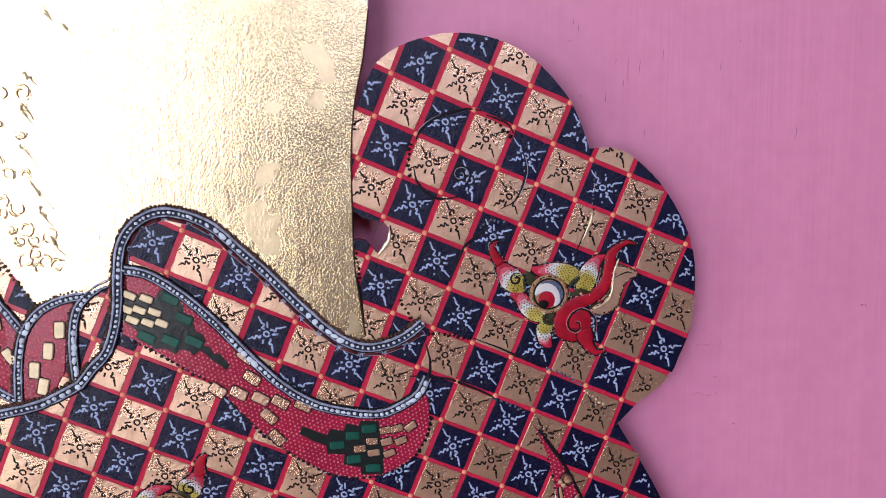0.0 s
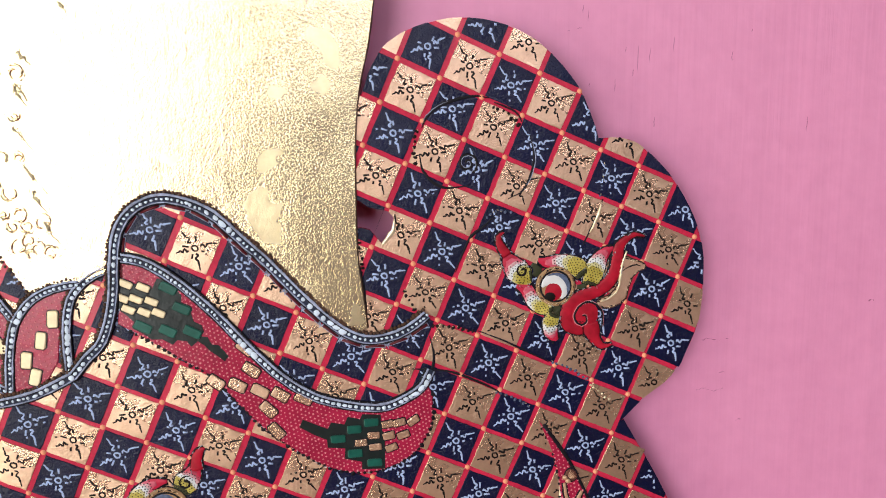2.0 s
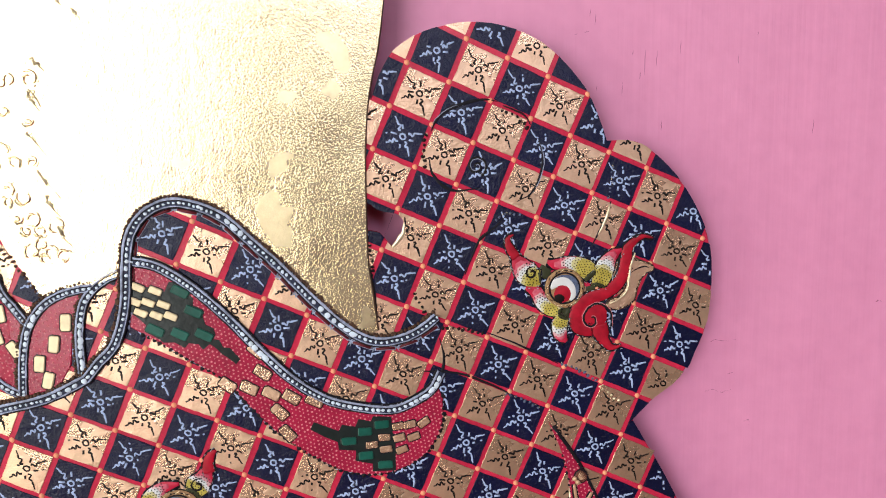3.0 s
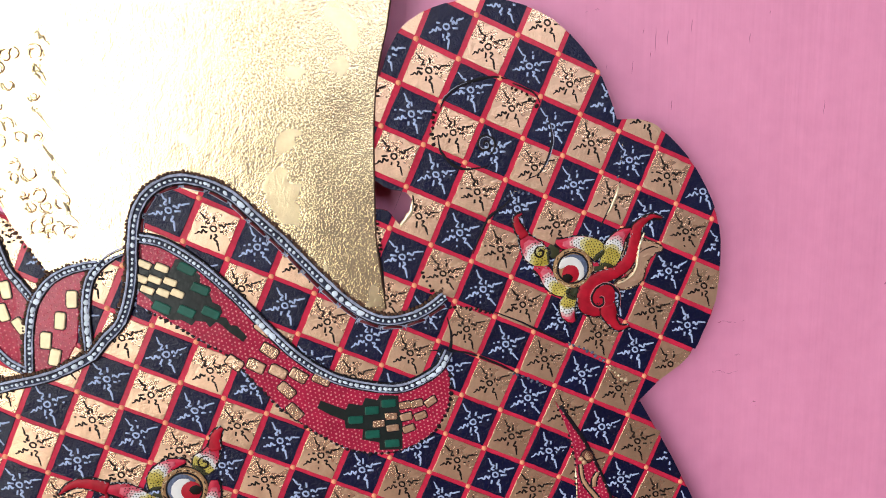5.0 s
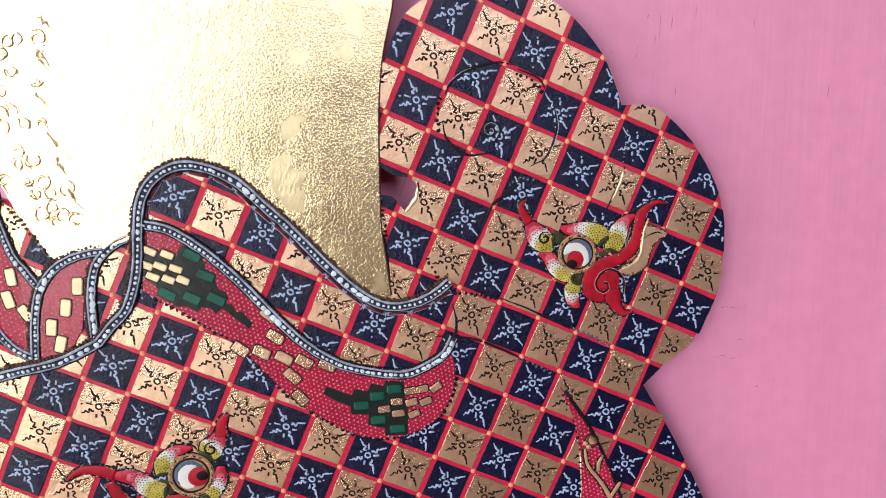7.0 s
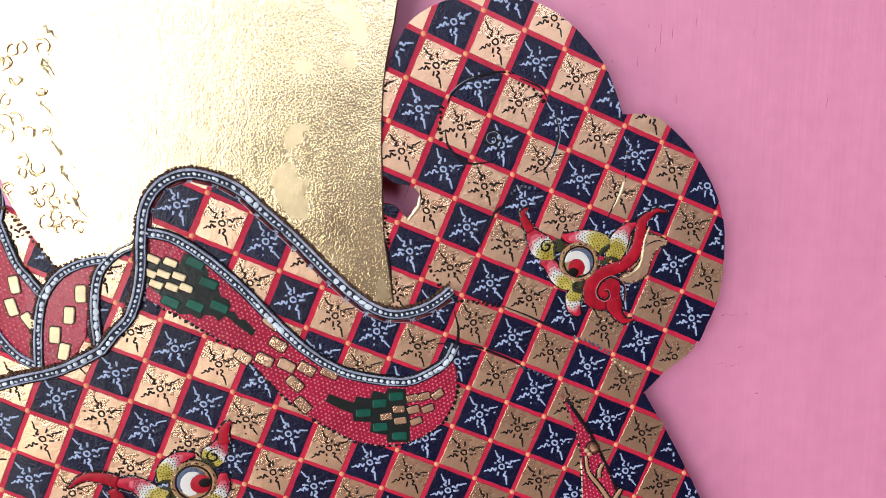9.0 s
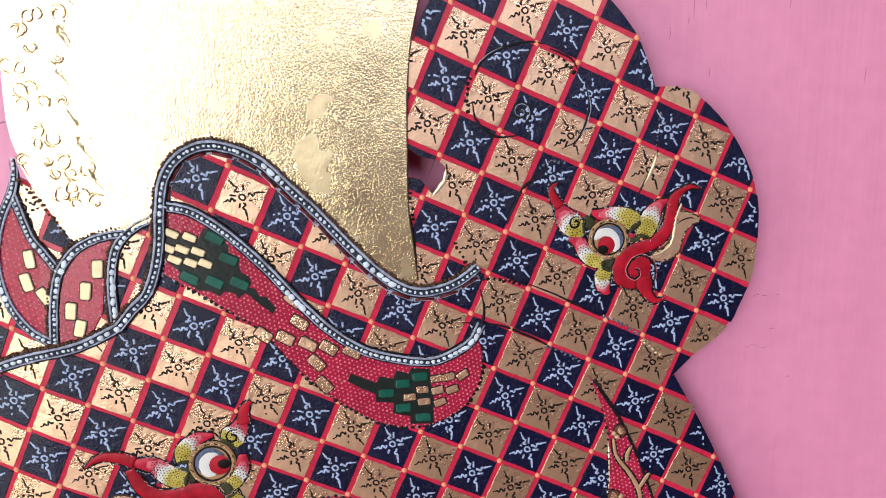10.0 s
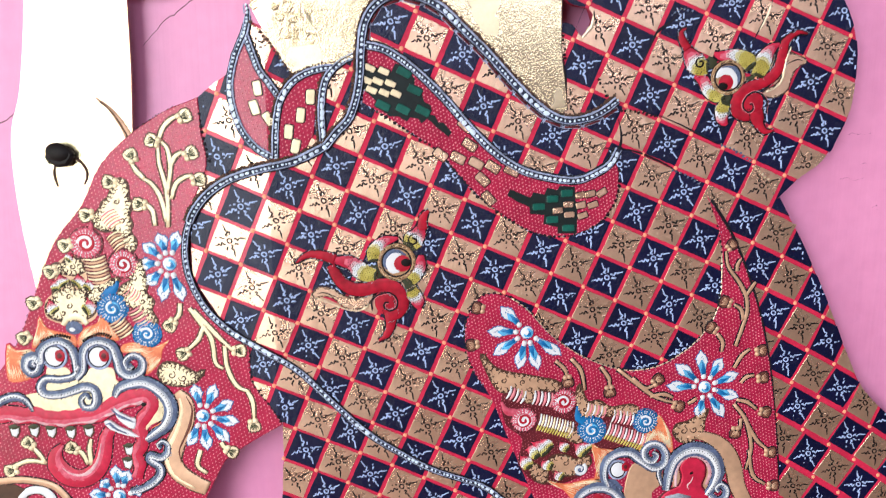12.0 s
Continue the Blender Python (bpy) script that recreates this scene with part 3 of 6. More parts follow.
# unseen slabs added to darken the notch; their red warms its shade
part("backing_hide", Shape().slab([(-39.4, 70.0), (-39.2, 30.0), (-38.9, 10.0), (-40.5, -2.0), (-60.0, 12.0), (-70.0, 16.0), (-78.0, 14.0), (-90.0, 8.0), (-98.0, 40.0), (-80.0, 80.0), (-50.0, 85.0)], -1.6, -8.4, 0.0), RED, belly)
part("well_hide", Shape().slab([(-38.8, 18.6), (-34.0, 17.6), (-30.6, 16.2), (-29.6, 13.3), (-30.4, 10.2), (-33.0, 7.6), (-38.6, 10.6), (-38.6, -4.0), (5.0, -4.0), (18.0, 2.0), (18.0, 14.0), (0.0, 32.0), (-24.0, 36.0), (-34.0, 33.0)], -1.9, -7.6, 0.0), RED, cloth)
# embossed curls and ticks down the sheet's far edge; dull strokes paint in their shade
emboss, curls, q = Shape(), Shape(), random.Random(21)


def ragged(path, half, wander):
    emboss.rope([(x + q.uniform(-wander, wander), z + q.uniform(-wander, wander)) for x, z in path], lambda t: half * (0.35 + q.uniform(0, 1) * (1 - 0.6 * t)), 0.48, 0.75, sides=3)


for pts in ([(-96.3, 43.5), (-95.5, 42.5), (-94.4, 41.3)], [(-97.3, 38.1), (-96.3, 36.9), (-95.3, 35.0)], [(-98.1, 30.3), (-96.6, 28.9), (-94.6, 26.1)], [(-96.6, 23.5), (-95.2, 21.9), (-92.7, 18.7)], [(-95.3, 19.3), (-94.6, 17.3), (-92.8, 15.2)], [(-93.6, 13.6), (-92.5, 11.4), (-90.9, 9.6)], [(-97.5, 37.6), (-96.6, 35.8), (-95.4, 34.1)], [(-89.0, 52.2), (-88.3, 51.1), (-87.6, 49.9)], [(-92.5, 55.1), (-91.5, 53.5), (-90.0, 51.6)]):
    line = curve(pts, 8)
    ragged(line, 0.2, 0.07)
    for k in range(5):
        o = q.randrange(0, max(1, len(line) // 2))
        ragged([(x + q.uniform(-.5, .5), z + q.uniform(-.4, .4)) for x, z in line[o:o + 4]], 0.2, 0.22)
for x, z in [(-97.2, 39.8), (-100.8, 39.7), (-101.8, 34.3), (-97.6, 32.4), (-102.4, 27.0), (-100.5, 25.1), (-97.4, 25.3), (-101.7, 20.4), (-102.1, 18.1), (-99.1, 18.8), (-100.3, 15.1), (-97.9, 15.1), (-99.1, 12.9), (-96.4, 12.9), (-94.0, 13.6), (-96.3, 10.4), (-98.0, 9.0), (-94.9, 8.9), (-96.3, 7.5), (-92.5, 8.2), (-103.3, 37.0), (-103.7, 30.8), (-104.2, 24.6), (-104.3, 15.1)] + [(-103.9, 37.0), (-101.9, 39.1), (-104.5, 26.8), (-106.3, 30.8)]:
    a0, r = q.uniform(0, 360), q.uniform(0.8, 1.35)
    for k in range(2):
        a = a0 + q.uniform(100, 170) * k
        curls.rope(arc(x + q.uniform(-.3, .3), z + q.uniform(-.3, .3), r * (1.0 - 0.35 * k), a, a + q.uniform(110, 190), 12), taper(0.12, q.uniform(0.3, 0.42), 0.12), 0.5, 0.6)
    for k in range(3):
        a = a0 + q.uniform(20, 90) * k
        ragged(arc(x, z, r * q.uniform(1.1, 1.35), a, a + q.uniform(30, 70), 6), 0.16, 0.12)
tagged(part("embossed_relief", curls, GOLD, belly), kind="stuff")
tagged(part("embossing", emboss, DULL_GOLD, belly, "dull strokes that paint in the shade of punched curls"), kind="stuff")

# ---- crimson dotted cloth panels ----
def dotted(name, poly, pitch, label, skip=()):
    panel = part(name, Shape().slab(poly, 0.36, 0.0, 0.15), CRIMSON, ornament, label)
    xs, zs = [p[0] for p in poly], [p[1] for p in poly]
    g, row, z = Shape(), 0, min(zs)
    ca, sa = math.cos(-0.38), math.sin(-0.38)
    mx, mz, span = (min(xs) + max(xs)) / 2, (min(zs) + max(zs)) / 2, max(max(xs) - min(xs), max(zs) - min(zs))
    n = int(span / pitch * 0.75)
    for a in range(-n, n):
        for b in range(-n, n):
            u, w = (a + 0.5 * (b % 2)) * pitch, b * pitch * 0.8
            p = (mx + u * ca - w * sa + rng.uniform(-.1, .1), mz + u * sa + w * ca + rng.uniform(-.1, .1))
            if -104 < p[1] and inside(p, poly) and not any(inside(p, q) for q in skip):
                g.cap(p[0], p[1], 0.195 + rng.uniform(-.05, .05), 0.34, 0.1, 5)
    tagged(part("dots", g, SPECK, panel), kind="stuff")
    return panel


PATCH_A = [(-81.1, 2.9), (-79.1, 2.4), (-75.5, 1.1), (-74.5, 3.1), (-73.1, 2.8), (-70.2, -0.1), (-70.4, -2.1), (-69.1, -2.0), (-68.6, -3.6), (-68.2, -5.1), (-66.7, -5.9), (-66.4, -7.2), (-67.1, -7.9), (-65.7, -8.2), (-65.0, -9.6), (-63.8, -9.8), (-62.0, -11.9), (-62.8, -12.9), (-64.2, -11.7), (-65.4, -10.9), (-66.5, -9.6), (-67.6, -8.9), (-68.8, -9.9), (-69.5, -8.9), (-71.3, -8.6), (-72.1, -9.5), (-74.0, -8.4), (-75.9, -8.4), (-76.6, -7.8), (-78.3, -6.7), (-79.0, -4.9), (-80.1, -3.8), (-81.6, -2.6), (-81.4, 0.2)]
PATCH_B = [(-49.2, -26.2), (-48.6, -24.7), (-43.8, -26.7), (-43.2, -25.5), (-40.6, -25.9), (-40.0, -24.5), (-37.6, -25.0), (-37.2, -24.0), (-33.6, -24.3), (-33.4, -27.5), (-32.8, -28.0), (-32.8, -35.1), (-37.3, -35.1), (-37.4, -33.5), (-40.7, -32.8), (-40.5, -30.8), (-43.8, -30.5), (-44.0, -28.9), (-46.7, -27.7)]
sash = dotted("dotted_sash", SASH, 0.88, "crimson painted sash with pink dots and brick marks", (PATCH_A, PATCH_B))
fan = dotted("dotted_fan", FAN, 1.0, "crimson dotted fan panel with vines, flowers and curled mask")
kris = dotted("dotted_pennant", KRIS, 0.9, "crimson dotted pennant panel with vines and flowers")
for q in (PETAL_A, PETAL_B):
    dotted("dotted_petal", q, 1.0, "small crimson dotted petal with cream bricks")
part("dark_patch", Shape().slab(PATCH_A, 0.42, 0.3, 0.03), PATCH, sash)
part("dark_patch", Shape().slab(PATCH_B, 0.42, 0.3, 0.03), PATCH, sash)


def brick(x, z, w, h, turn, mat, parent):
    ca, sa = math.cos(radians(turn)), math.sin(radians(turn))
    ring = []
    for k in range(12):
        a = 2 * math.pi * (k + 0.5) / 12
        cx, cz = (abs(math.cos(a)) ** 0.28) * math.copysign(1, math.cos(a)) * w / 2, (abs(math.sin(a)) ** 0.28) * math.copysign(1, math.sin(a)) * h / 2
        cx, cz = cx * rng.uniform(.94, 1.04), cz * rng.uniform(.94, 1.04)
        ring.append((x + cx * ca - cz * sa, z + cx * sa + cz * ca))
    line = inset(ring[:] if area(ring) > 0 else ring[::-1], -0.2)
    part("brick_outline", Shape().slab(line, 0.45, 0.3, 0.04), PATCH if mat is GREEN else EDGE, parent)
    part("brick", Shape().slab(ring, 0.62, 0.4, 0.16), mat, parent)


for x, z in [(-80.1, 2.1), (-77.0, 1.4), (-80.8, -0.5), (-78.4, -0.7), (-75.6, -1.2), (-79.8, -2.6), (-77.0, -3.2), (-74.4, -3.4)]:
    brick(x, z, 2.5, 1.35, -24, CREAM, sash)
for x, z in [(-72.6, 1.2), (-70.3, -2.6), (-77.3, -6.0), (-72.9, -6.8), (-68.5, -7.1)]:
    brick(x, z, 3.3, 1.75, -26, GREEN, sash)
for (x, z), a in zip([(-59.0, -10.4), (-57.9, -14.7), (-60.5, -17.6), (-64.5, -16.9), (-56.4, -18.8), (-52.6, -19.7), (-48.2, -20.5), (-54.9, -22.5), (-53.5, -26.8)], (-40, -35, -28, -38, -28, -32, -25, -45, -50)):
    brick(x, z, 3.4, 2.0, a, COPPER, sash)
for x, z in [(-35.5, -25.7), (-38.7, -27.0), (-41.8, -28.8), (-38.6, -31.8), (-34.8, -33.8)]:
    brick(x, z, 2.9, 1.6, 2, GREEN, sash)
for (x, z), a in zip([(-35.0, -28.3), (-37.5, -29.7), (-34.7, -30.7), (-32.3, -26.2), (-30.0, -25.9), (-27.3, -25.6), (-32.1, -28.5), (-29.3, -28.4), (-31.6, -30.9)], (3, 3, 5, 10, 15, 35, 12, 18, 18)):
    brick(x, z, 2.35, 1.35, a, COPPER, sash)
for (x, z), a in zip([(-104.7, -2.3), (-105.5, -6.5), (-102.5, -9.0), (-93.2, -4.2), (-95.5, -8.2), (-98.2, -11.8), (-96.8, -15.0)], (100, 108, 125, 88, 82, 84, 76)):
    brick(x, z, 3.2, 1.9, a, CREAM, fan)


# ---- bead trims ----
bead_meshes = [Shape().cap(0, 0, r, 0, 0.2, 8, s).mesh("bead", BEAD) for r, s in ((0.28, 1.1), (0.37, 1.2), (0.52, 1.35))]


def trim(path, width=1.2, pitch=1.25, lift=0.9, punch=(1, 1), seed=1, side_step=-0.2, tip=0.0):
    """A painted cord: dark edges, a slate ground, a dark lane with beads, a pale lane beside it, and scratched ticks across."""
    r = random.Random(seed)
    away = -math.copysign(1.0, side_step)
    wob = lambda t, f, k: noise.noise(Vector((t * f, seed, k)))
    fine = lambda t: min(1.0, 0.15 + t / tip) if tip else 1.0
    t = part("bead_trim", Shape().rope(path, lambda t: (width + 0.24) * fine(t), 0.2, lift - 0.2) if tip else Shape().ribbon(path, width + 0.24, lift, 0.0, 0.15), EDGE, ornament, "slate blue painted cord with white beads")
    part("cord", Shape().rope(path, lambda t: width * fine(t) * (0.95 + 0.1 * wob(t, 70, 5)), lift - 0.03, 0.14), SLATE, t)
    part("pale_edge", Shape().rope(beside(path, away * width * 0.62), lambda t: fine(t) * max(0.06, width * 0.26 + 0.12 * wob(t, 60, 3)), lift + 0.02, 0.2, sides=3), HAZE, t)
    part("pale_edge", Shape().rope(beside(path, -away * width * 0.85), lambda t: max(0.03, 0.1 + 0.16 * wob(t, 75, 8)), lift, 0.15, sides=3), HAZE, t)
    along = beside(path, side_step)
    part("groove", Shape().rope(along, lambda t: fine(t) * (width * 0.42 + 0.16 * wob(t, 60, 0)), lift + 0.05, 0.03, sides=2), INDIGO, t)
    part("groove_line", Shape().rope(beside(path, away * width * 0.3), lambda t: max(0.03, 0.1 + 0.08 * wob(t, 80, 4)), lift + 0.1, 0.1, sides=2), EDGE, t)
    d = 0.0
    for x, z, a in evenly(along, 0.2):
        if d <= 0:
            big = noise.noise(Vector((x * 0.09, z * 0.09, seed)))
            k = 2 if big > 0.2 else (1 if big > -0.05 else 0)
            ob = part("bead", bead_meshes[k], None, t)
            ob.scale = (r.uniform(0.75, 1.3), r.uniform(0.6, 1.0), r.uniform(0.75, 1.2))
            ob.location, ob.rotation_euler = Vector((x + r.uniform(-.1, .1), -(lift + 0.05), z + r.uniform(-.1, .1))) * MM, (0, -a + r.uniform(-.35, .35), 0)
            d = pitch * (0.68, 0.86, 1.15)[k] * r.uniform(0.85, 1.2)
        d -= 0.2
    ticks = Shape()
    for x, z, a in evenly(beside(path, away * width * 0.8), 0.8):
        if r.random() < 0.5:
            u, w = a + 1.57 + r.uniform(-.5, .5), r.uniform(0.2, 0.6)
            ticks.rope([(x - w * math.cos(u), z - w * math.sin(u)), (x + w * 0.7 * math.cos(u + .2), z + w * 0.7 * math.sin(u + .2))], taper(0.03, r.uniform(0.05, 0.11), 0.03), lift + 0.05, 0.2, sides=3)
    tagged(part("scratched_edge", ticks, HAZE, t), kind="stuff")
    for side, on in zip((1, -1), punch):
        if on:
            g = Shape()
            for x, z, a in evenly(beside(path, side * (width + 0.2)), 0.7):
                g.cap(x + r.uniform(-.14, .14), z + r.uniform(-.14, .14), 0.44 * r.uniform(0.7, 1.2), lift - 0.3, 0.42, 6, r.uniform(0.8, 1.4), a + 1.2)
            tagged(part("punched_edge", g, BROWN, t), kind="stuff")
    return t


trim(T1[:108], 0.95, 1.3, 0.8, (0, 1), 1, 0.18)
trim(T1[107:], 0.62, 1.3, 0.6, (0, 0), 7, 0.05)
trim(T2, 0.88, 1.15, 0.6, (0, 0), 2)
trim(T3, 0.8, 1.15, 0.6, (0, 0), 3, tip=0.22)
trim(T3B, 0.72, 1.1, 0.55, (0, 0), 4)
trim(T4, 0.78, 1.1, 0.6, (1, 0), 5)
trim(T5, 0.78, 1.1, 0.55, (1, 0), 6)
# maroon slits with pale borders and star-like ticks beside the long cord
slits, r = Shape(), random.Random(5)
for x, z, a in evenly(beside(T1[4:72], 1.5), 4.6):
    ux, uz = math.cos(a), math.sin(a)
    part("slit_border", Shape().rope([(x - ux * 2.0, z - uz * 2.0), (x, z), (x + ux * 2.0, z + uz * 2.0)], 0.38, 0.2, 0.3, sides=3), HAZE, ornament)
    part("slit", Shape().rope([(x - ux * 1.8, z - uz * 1.8), (x, z), (x + ux * 1.8, z + uz * 1.8)], 0.27, 0.3, 0.25, sides=3), MAROON, ornament)
    for k in range(5):
        u, w = a + r.uniform(0, 6.28), r.uniform(0.5, 1.0)
        x1, z1 = x + ux * 2.3, z + uz * 2.3
        slits.rope([(x1, z1), (x1 + w * math.cos(u), z1 + w * math.sin(u))], taper(0.14, 0.1, 0.03), 0.35, 0.2, sides=3)
tagged(part("tick_fringe", slits, HAZE, ornament, "pale scratched ticks between the slits"), kind="stuff")

# ---- small painted pieces shared by the motifs ----
def ring(x, z, r, n=22, sx=1.0):
    return [(x + sx * r * math.cos(2 * math.pi * k / n), z + r * math.sin(2 * math.pi * k / n)) for k in range(n)]


def lined(name, path, half, base, height, mat, parent, rim=0.3, edge=None):
    """A rounded stroke of paint over its wider dark outline."""
    wide = (lambda t: half(t) + rim) if callable(half) else half + rim
    ob = part(name, Shape().rope(path, half, base, height), mat, parent)
    part("outline", Shape().rope(path, wide, max(base - 0.12, 0.38), 0.16, sides=3), edge or EDGE, parent)
    return ob


def scroll(x, z, r0, r1, a0, turns, n=34):
    """A line that winds inwards."""
    return [(x + (r0 + (r1 - r0) * k / n) * math.cos(radians(a0 + 360 * turns * k / n)), z + (r0 + (r1 - r0) * k / n) * math.sin(radians(a0 + 360 * turns * k / n))) for k in range(n + 1)]


def punches(path, step, r, base, mat, parent, wander=0.12):
    g, q = Shape(), random.Random(len(path))
    for x, z, a in evenly(path, step):
        g.cap(x + q.uniform(-wander, wander), z + q.uniform(-wander, wander), r * q.uniform(0.8, 1.2), base, 0.2, 6, q.uniform(0.8, 1.5), a + 1.3)
    return tagged(part("punched_edge", g, mat, parent), kind="stuff")


def scuffs(path, parent, base, seed, pale=None, step=0.42, share=0.5):
    """Broken dark nicks and pale scratches along a cut edge."""
    q, dark, light = random.Random(seed), Shape(), Shape()
    for x, z, a in evenly(path, step):
        kind, u, w = q.random(), a + q.uniform(-.7, .7), q.uniform(0.2, 0.6)
        x, z = x + q.uniform(-.18, .18), z + q.uniform(-.18, .18)
        line = [(x - w * math.cos(u) / 2, z - w * math.sin(u) / 2), (x + w * math.cos(u + .3) / 2, z + w * math.sin(u + .3) / 2)]
        if kind < share:
            dark.rope(line, taper(0.1, q.uniform(0.2, 0.34), 0.08), base + 0.12, 0.3, sides=3)
        elif kind < share + 0.42:
            light.rope(line, taper(0.08, q.uniform(0.12, 0.26), 0.06), base + 0.18, 0.34, sides=3)
    for g, mat in ((dark, EDGE), (light, pale or GREY)):
        if g.v:
            tagged(part("scuffed_edge", g, mat, parent), kind="stuff")


def flame_leaf(line, w, parent, base=0.26, rim=0.42, widths=None):
    """A rounded leaf that runs from olive yellow over white to a pink tip, with fine ink specks. widths: half widths along it."""
    n = len(line)
    full = widths or (lambda t: w * max(0.1, math.sin(math.pi * min(1.0, 0.2 + 0.86 * t)) ** 0.8))
    rough = lambda t: full(t) + rim + 0.16 * noise.noise(Vector((t * 9, w * 7, n)))
    part("flame_leaf", Shape().rope(line, rough, base - 0.1, 0.2), EDGE, parent)
    for share, mat, up in ((1.0, CARMINE, 0.05), (0.86, PINK, 0.07), (0.74, ROSE, 0.09), (0.66, WHITE, 0.11), (0.52, LEMON, 0.13), (0.44, YELLOW, 0.15), (0.14, OLIVE, 0.17)):
        some = line[:max(3, int(n * share))]
        q = (len(some) - 1) / (n - 1)
        part("wash", Shape().rope(some, lambda t: full(t * q) * (1 if t < 0.85 else 1 - 2.5 * (t - 0.85)), base + up - 0.05, 0.3), mat, parent)
    g, r = Shape(), random.Random(n + int(w * 100))
    for k, (x, z, a) in enumerate(evenly(line, 0.46)):
        t = min(1.0, k * 0.46 / max(0.5, sum(math.hypot(q[0] - p[0], q[1] - p[1]) for p, q in zip(line, line[1:]))))
        if t > 0.7:
            break
        h, o = full(t) * 0.9, (0.3 if k % 2 else 0.0)
        while o < h:
            for sgn in ((1, -1) if o else (1,)):
                rise = 0.16 * math.sqrt(max(0.0, 1 - (o / max(h, 0.01)) ** 2))
                g.cap(x - sgn * math.sin(a) * o + r.uniform(-.06, .06), z + sgn * math.cos(a) * o + r.uniform(-.06, .06), r.uniform(0.1, 0.16), base + 0.1 + rise, 0.1, 5)
            o += 0.6
    if g.v:
        tagged(part("specks", g, INK, parent), kind="stuff")


# ---- the two eye motifs on the checks ----
def steps(*h):
    """Half widths at even steps along a line."""
    def at(t):
        k = min(len(h) - 2, int(t * (len(h) - 1)))
        return h[k] + (h[k + 1] - h[k]) * (t * (len(h) - 1) - k)
    return at


def eye_motif(horns, spiral, leaves, curl, eye, iris, pupil, white, lid, gold, rim, goldline, shades, size):
    """A horned eye: red horns that end in a curl, speckled leaves round a ringed eye and a gold leaf."""
    m = part("eye_motif", Shape().slab(ring(*eye, 4.1 * size), 0.32, 0.1, 0.2), EDGE, ornament, "painted red horned eye motif with speckled yellow puffs")
    line = curve(gold, 3, True)
    line = line if area(line) > 0 else line[::-1]
    part("leaf_outline", Shape().slab(inset(line, -0.25), 0.3, 0.1, 0.04), BROWN, m)
    part("leaf", Shape().slab(line, 0.44, 0.1, 0.15), COPPER, m)
    scuffs(line + line[:1], m, 0.36, 3, RIM)
    part("leaf_line", Shape().rope(curve(goldline, 4), taper(0.08, 0.24, 0.06), 0.4, 0.14, sides=3), INK, m)
    for pts in shades:
        part("shade_stroke", Shape().rope(curve(pts, 4), taper(0.4, 0.95 * size, 0.4), 0.17, 0.14, sides=3), OLIVE, m)
    for k, (pts, widths) in enumerate(leaves):
        path = curve(pts, 6)
        flame_leaf(path, size + 0.1 * k, m, 0.26 + 0.03 * k, 0.3, steps(*widths))
        for side in (1, -1):
            edge = [(x + (u - x) * (steps(*widths)(q / len(path)) + 0.22), z + (v - z) * (steps(*widths)(q / len(path)) + 0.22)) for q, ((x, z), (u, v)) in enumerate(zip(path, beside(path, side)))]
            scuffs(edge, m, 0.3, 10 * k + side, None, 0.5, 0.42)
    for k, (pts, widths) in enumerate(horns):
        path, half = curve(pts, 5), steps(*widths)
        part("outline", Shape().rope(path, lambda t: half(t) + 0.32 + 0.14 * noise.noise(Vector((t * 14, k, size))), 0.2, 0.3, sides=3), EDGE, m)
        part("horn", Shape().rope(path, half, 0.36, 0.34, sides=6), SCARLET, m)
        for side in (1, -1):
            edge = [(x + (u - x) * (half(q / len(path)) + 0.15), z + (v - z) * (half(q / len(path)) + 0.15)) for q, ((x, z), (u, v)) in enumerate(zip(path, beside(path, side)))]
            scuffs(edge, m, 0.42, 70 + 10 * k + side, None, 0.5, 0.4)
    wind = curve(spiral, 5)
    cx, cz = sum(p[0] for p in spiral[2:]) / len(spiral[2:]), sum(p[1] for p in spiral[2:]) / len(spiral[2:])
    part("horn_curl", Shape().cap(cx, cz, 2.9 * size, 0.4, 0.18, 20), SCARLET, m)
    part("scroll_line", Shape().rope(wind, taper(0.12, 0.24, 0.16), 0.6, 0.22, sides=3), EDGE, m)
    part("scroll_gleam", Shape().rope(beside(wind, -0.26 * size), taper(0.03, 0.07, 0.06), 0.62, 0.22, sides=3), SPECK, m)
    part("cut_rim", Shape().rope(curve(rim, 5), lambda t: max(0.05, 0.2 + 0.2 * noise.noise(Vector((t * 17, size, 1)))), 0.42, 0.4), RIM, m)
    part("eye_ring", Shape().rope(ring(*eye, 3.5 * size, 30), 0.42 * size, 0.4, 0.4, closed=True), HIDE, m)
    scuffs(ring(*eye, 3.55 * size, 40), m, 0.56, 21, RIM, 0.4, 0.34)
    part("outline", Shape().rope(ring(*eye, 3.0 * size, 28), 0.2, 0.5, 0.2, closed=True), EDGE, m)
    part("socket", Shape().cap(*eye, 2.95 * size, 0.4, 0.1, 20), HIDE, m)
    part("eyelid", Shape().rope(curve(lid, 5), taper(0.2, 0.75 * size, 0.2), 0.5, 0.15), SLATE, m)
    part("eyeball", Shape().rope(curve(white, 5), steps(0.25, 1.0 * size, 1.25 * size, 1.1 * size, 0.8 * size, 0.3), 0.52, 0.2), WHITE, m)
    part("iris", Shape().cap(*iris, 1.75 * size, 0.6, 0.14, 16), SCARLET, m)
    part("pupil", Shape().cap(*pupil, 0.95 * size, 0.68, 0.1, 10, 1.2), INK, m)
    part("scroll_line", Shape().rope(scroll(*curl, 1.3 * size, 0.3, 60, 1.2, 18), taper(0.1, 0.22, 0.2), 0.56, 0.2, sides=3), INK, m)
    return m


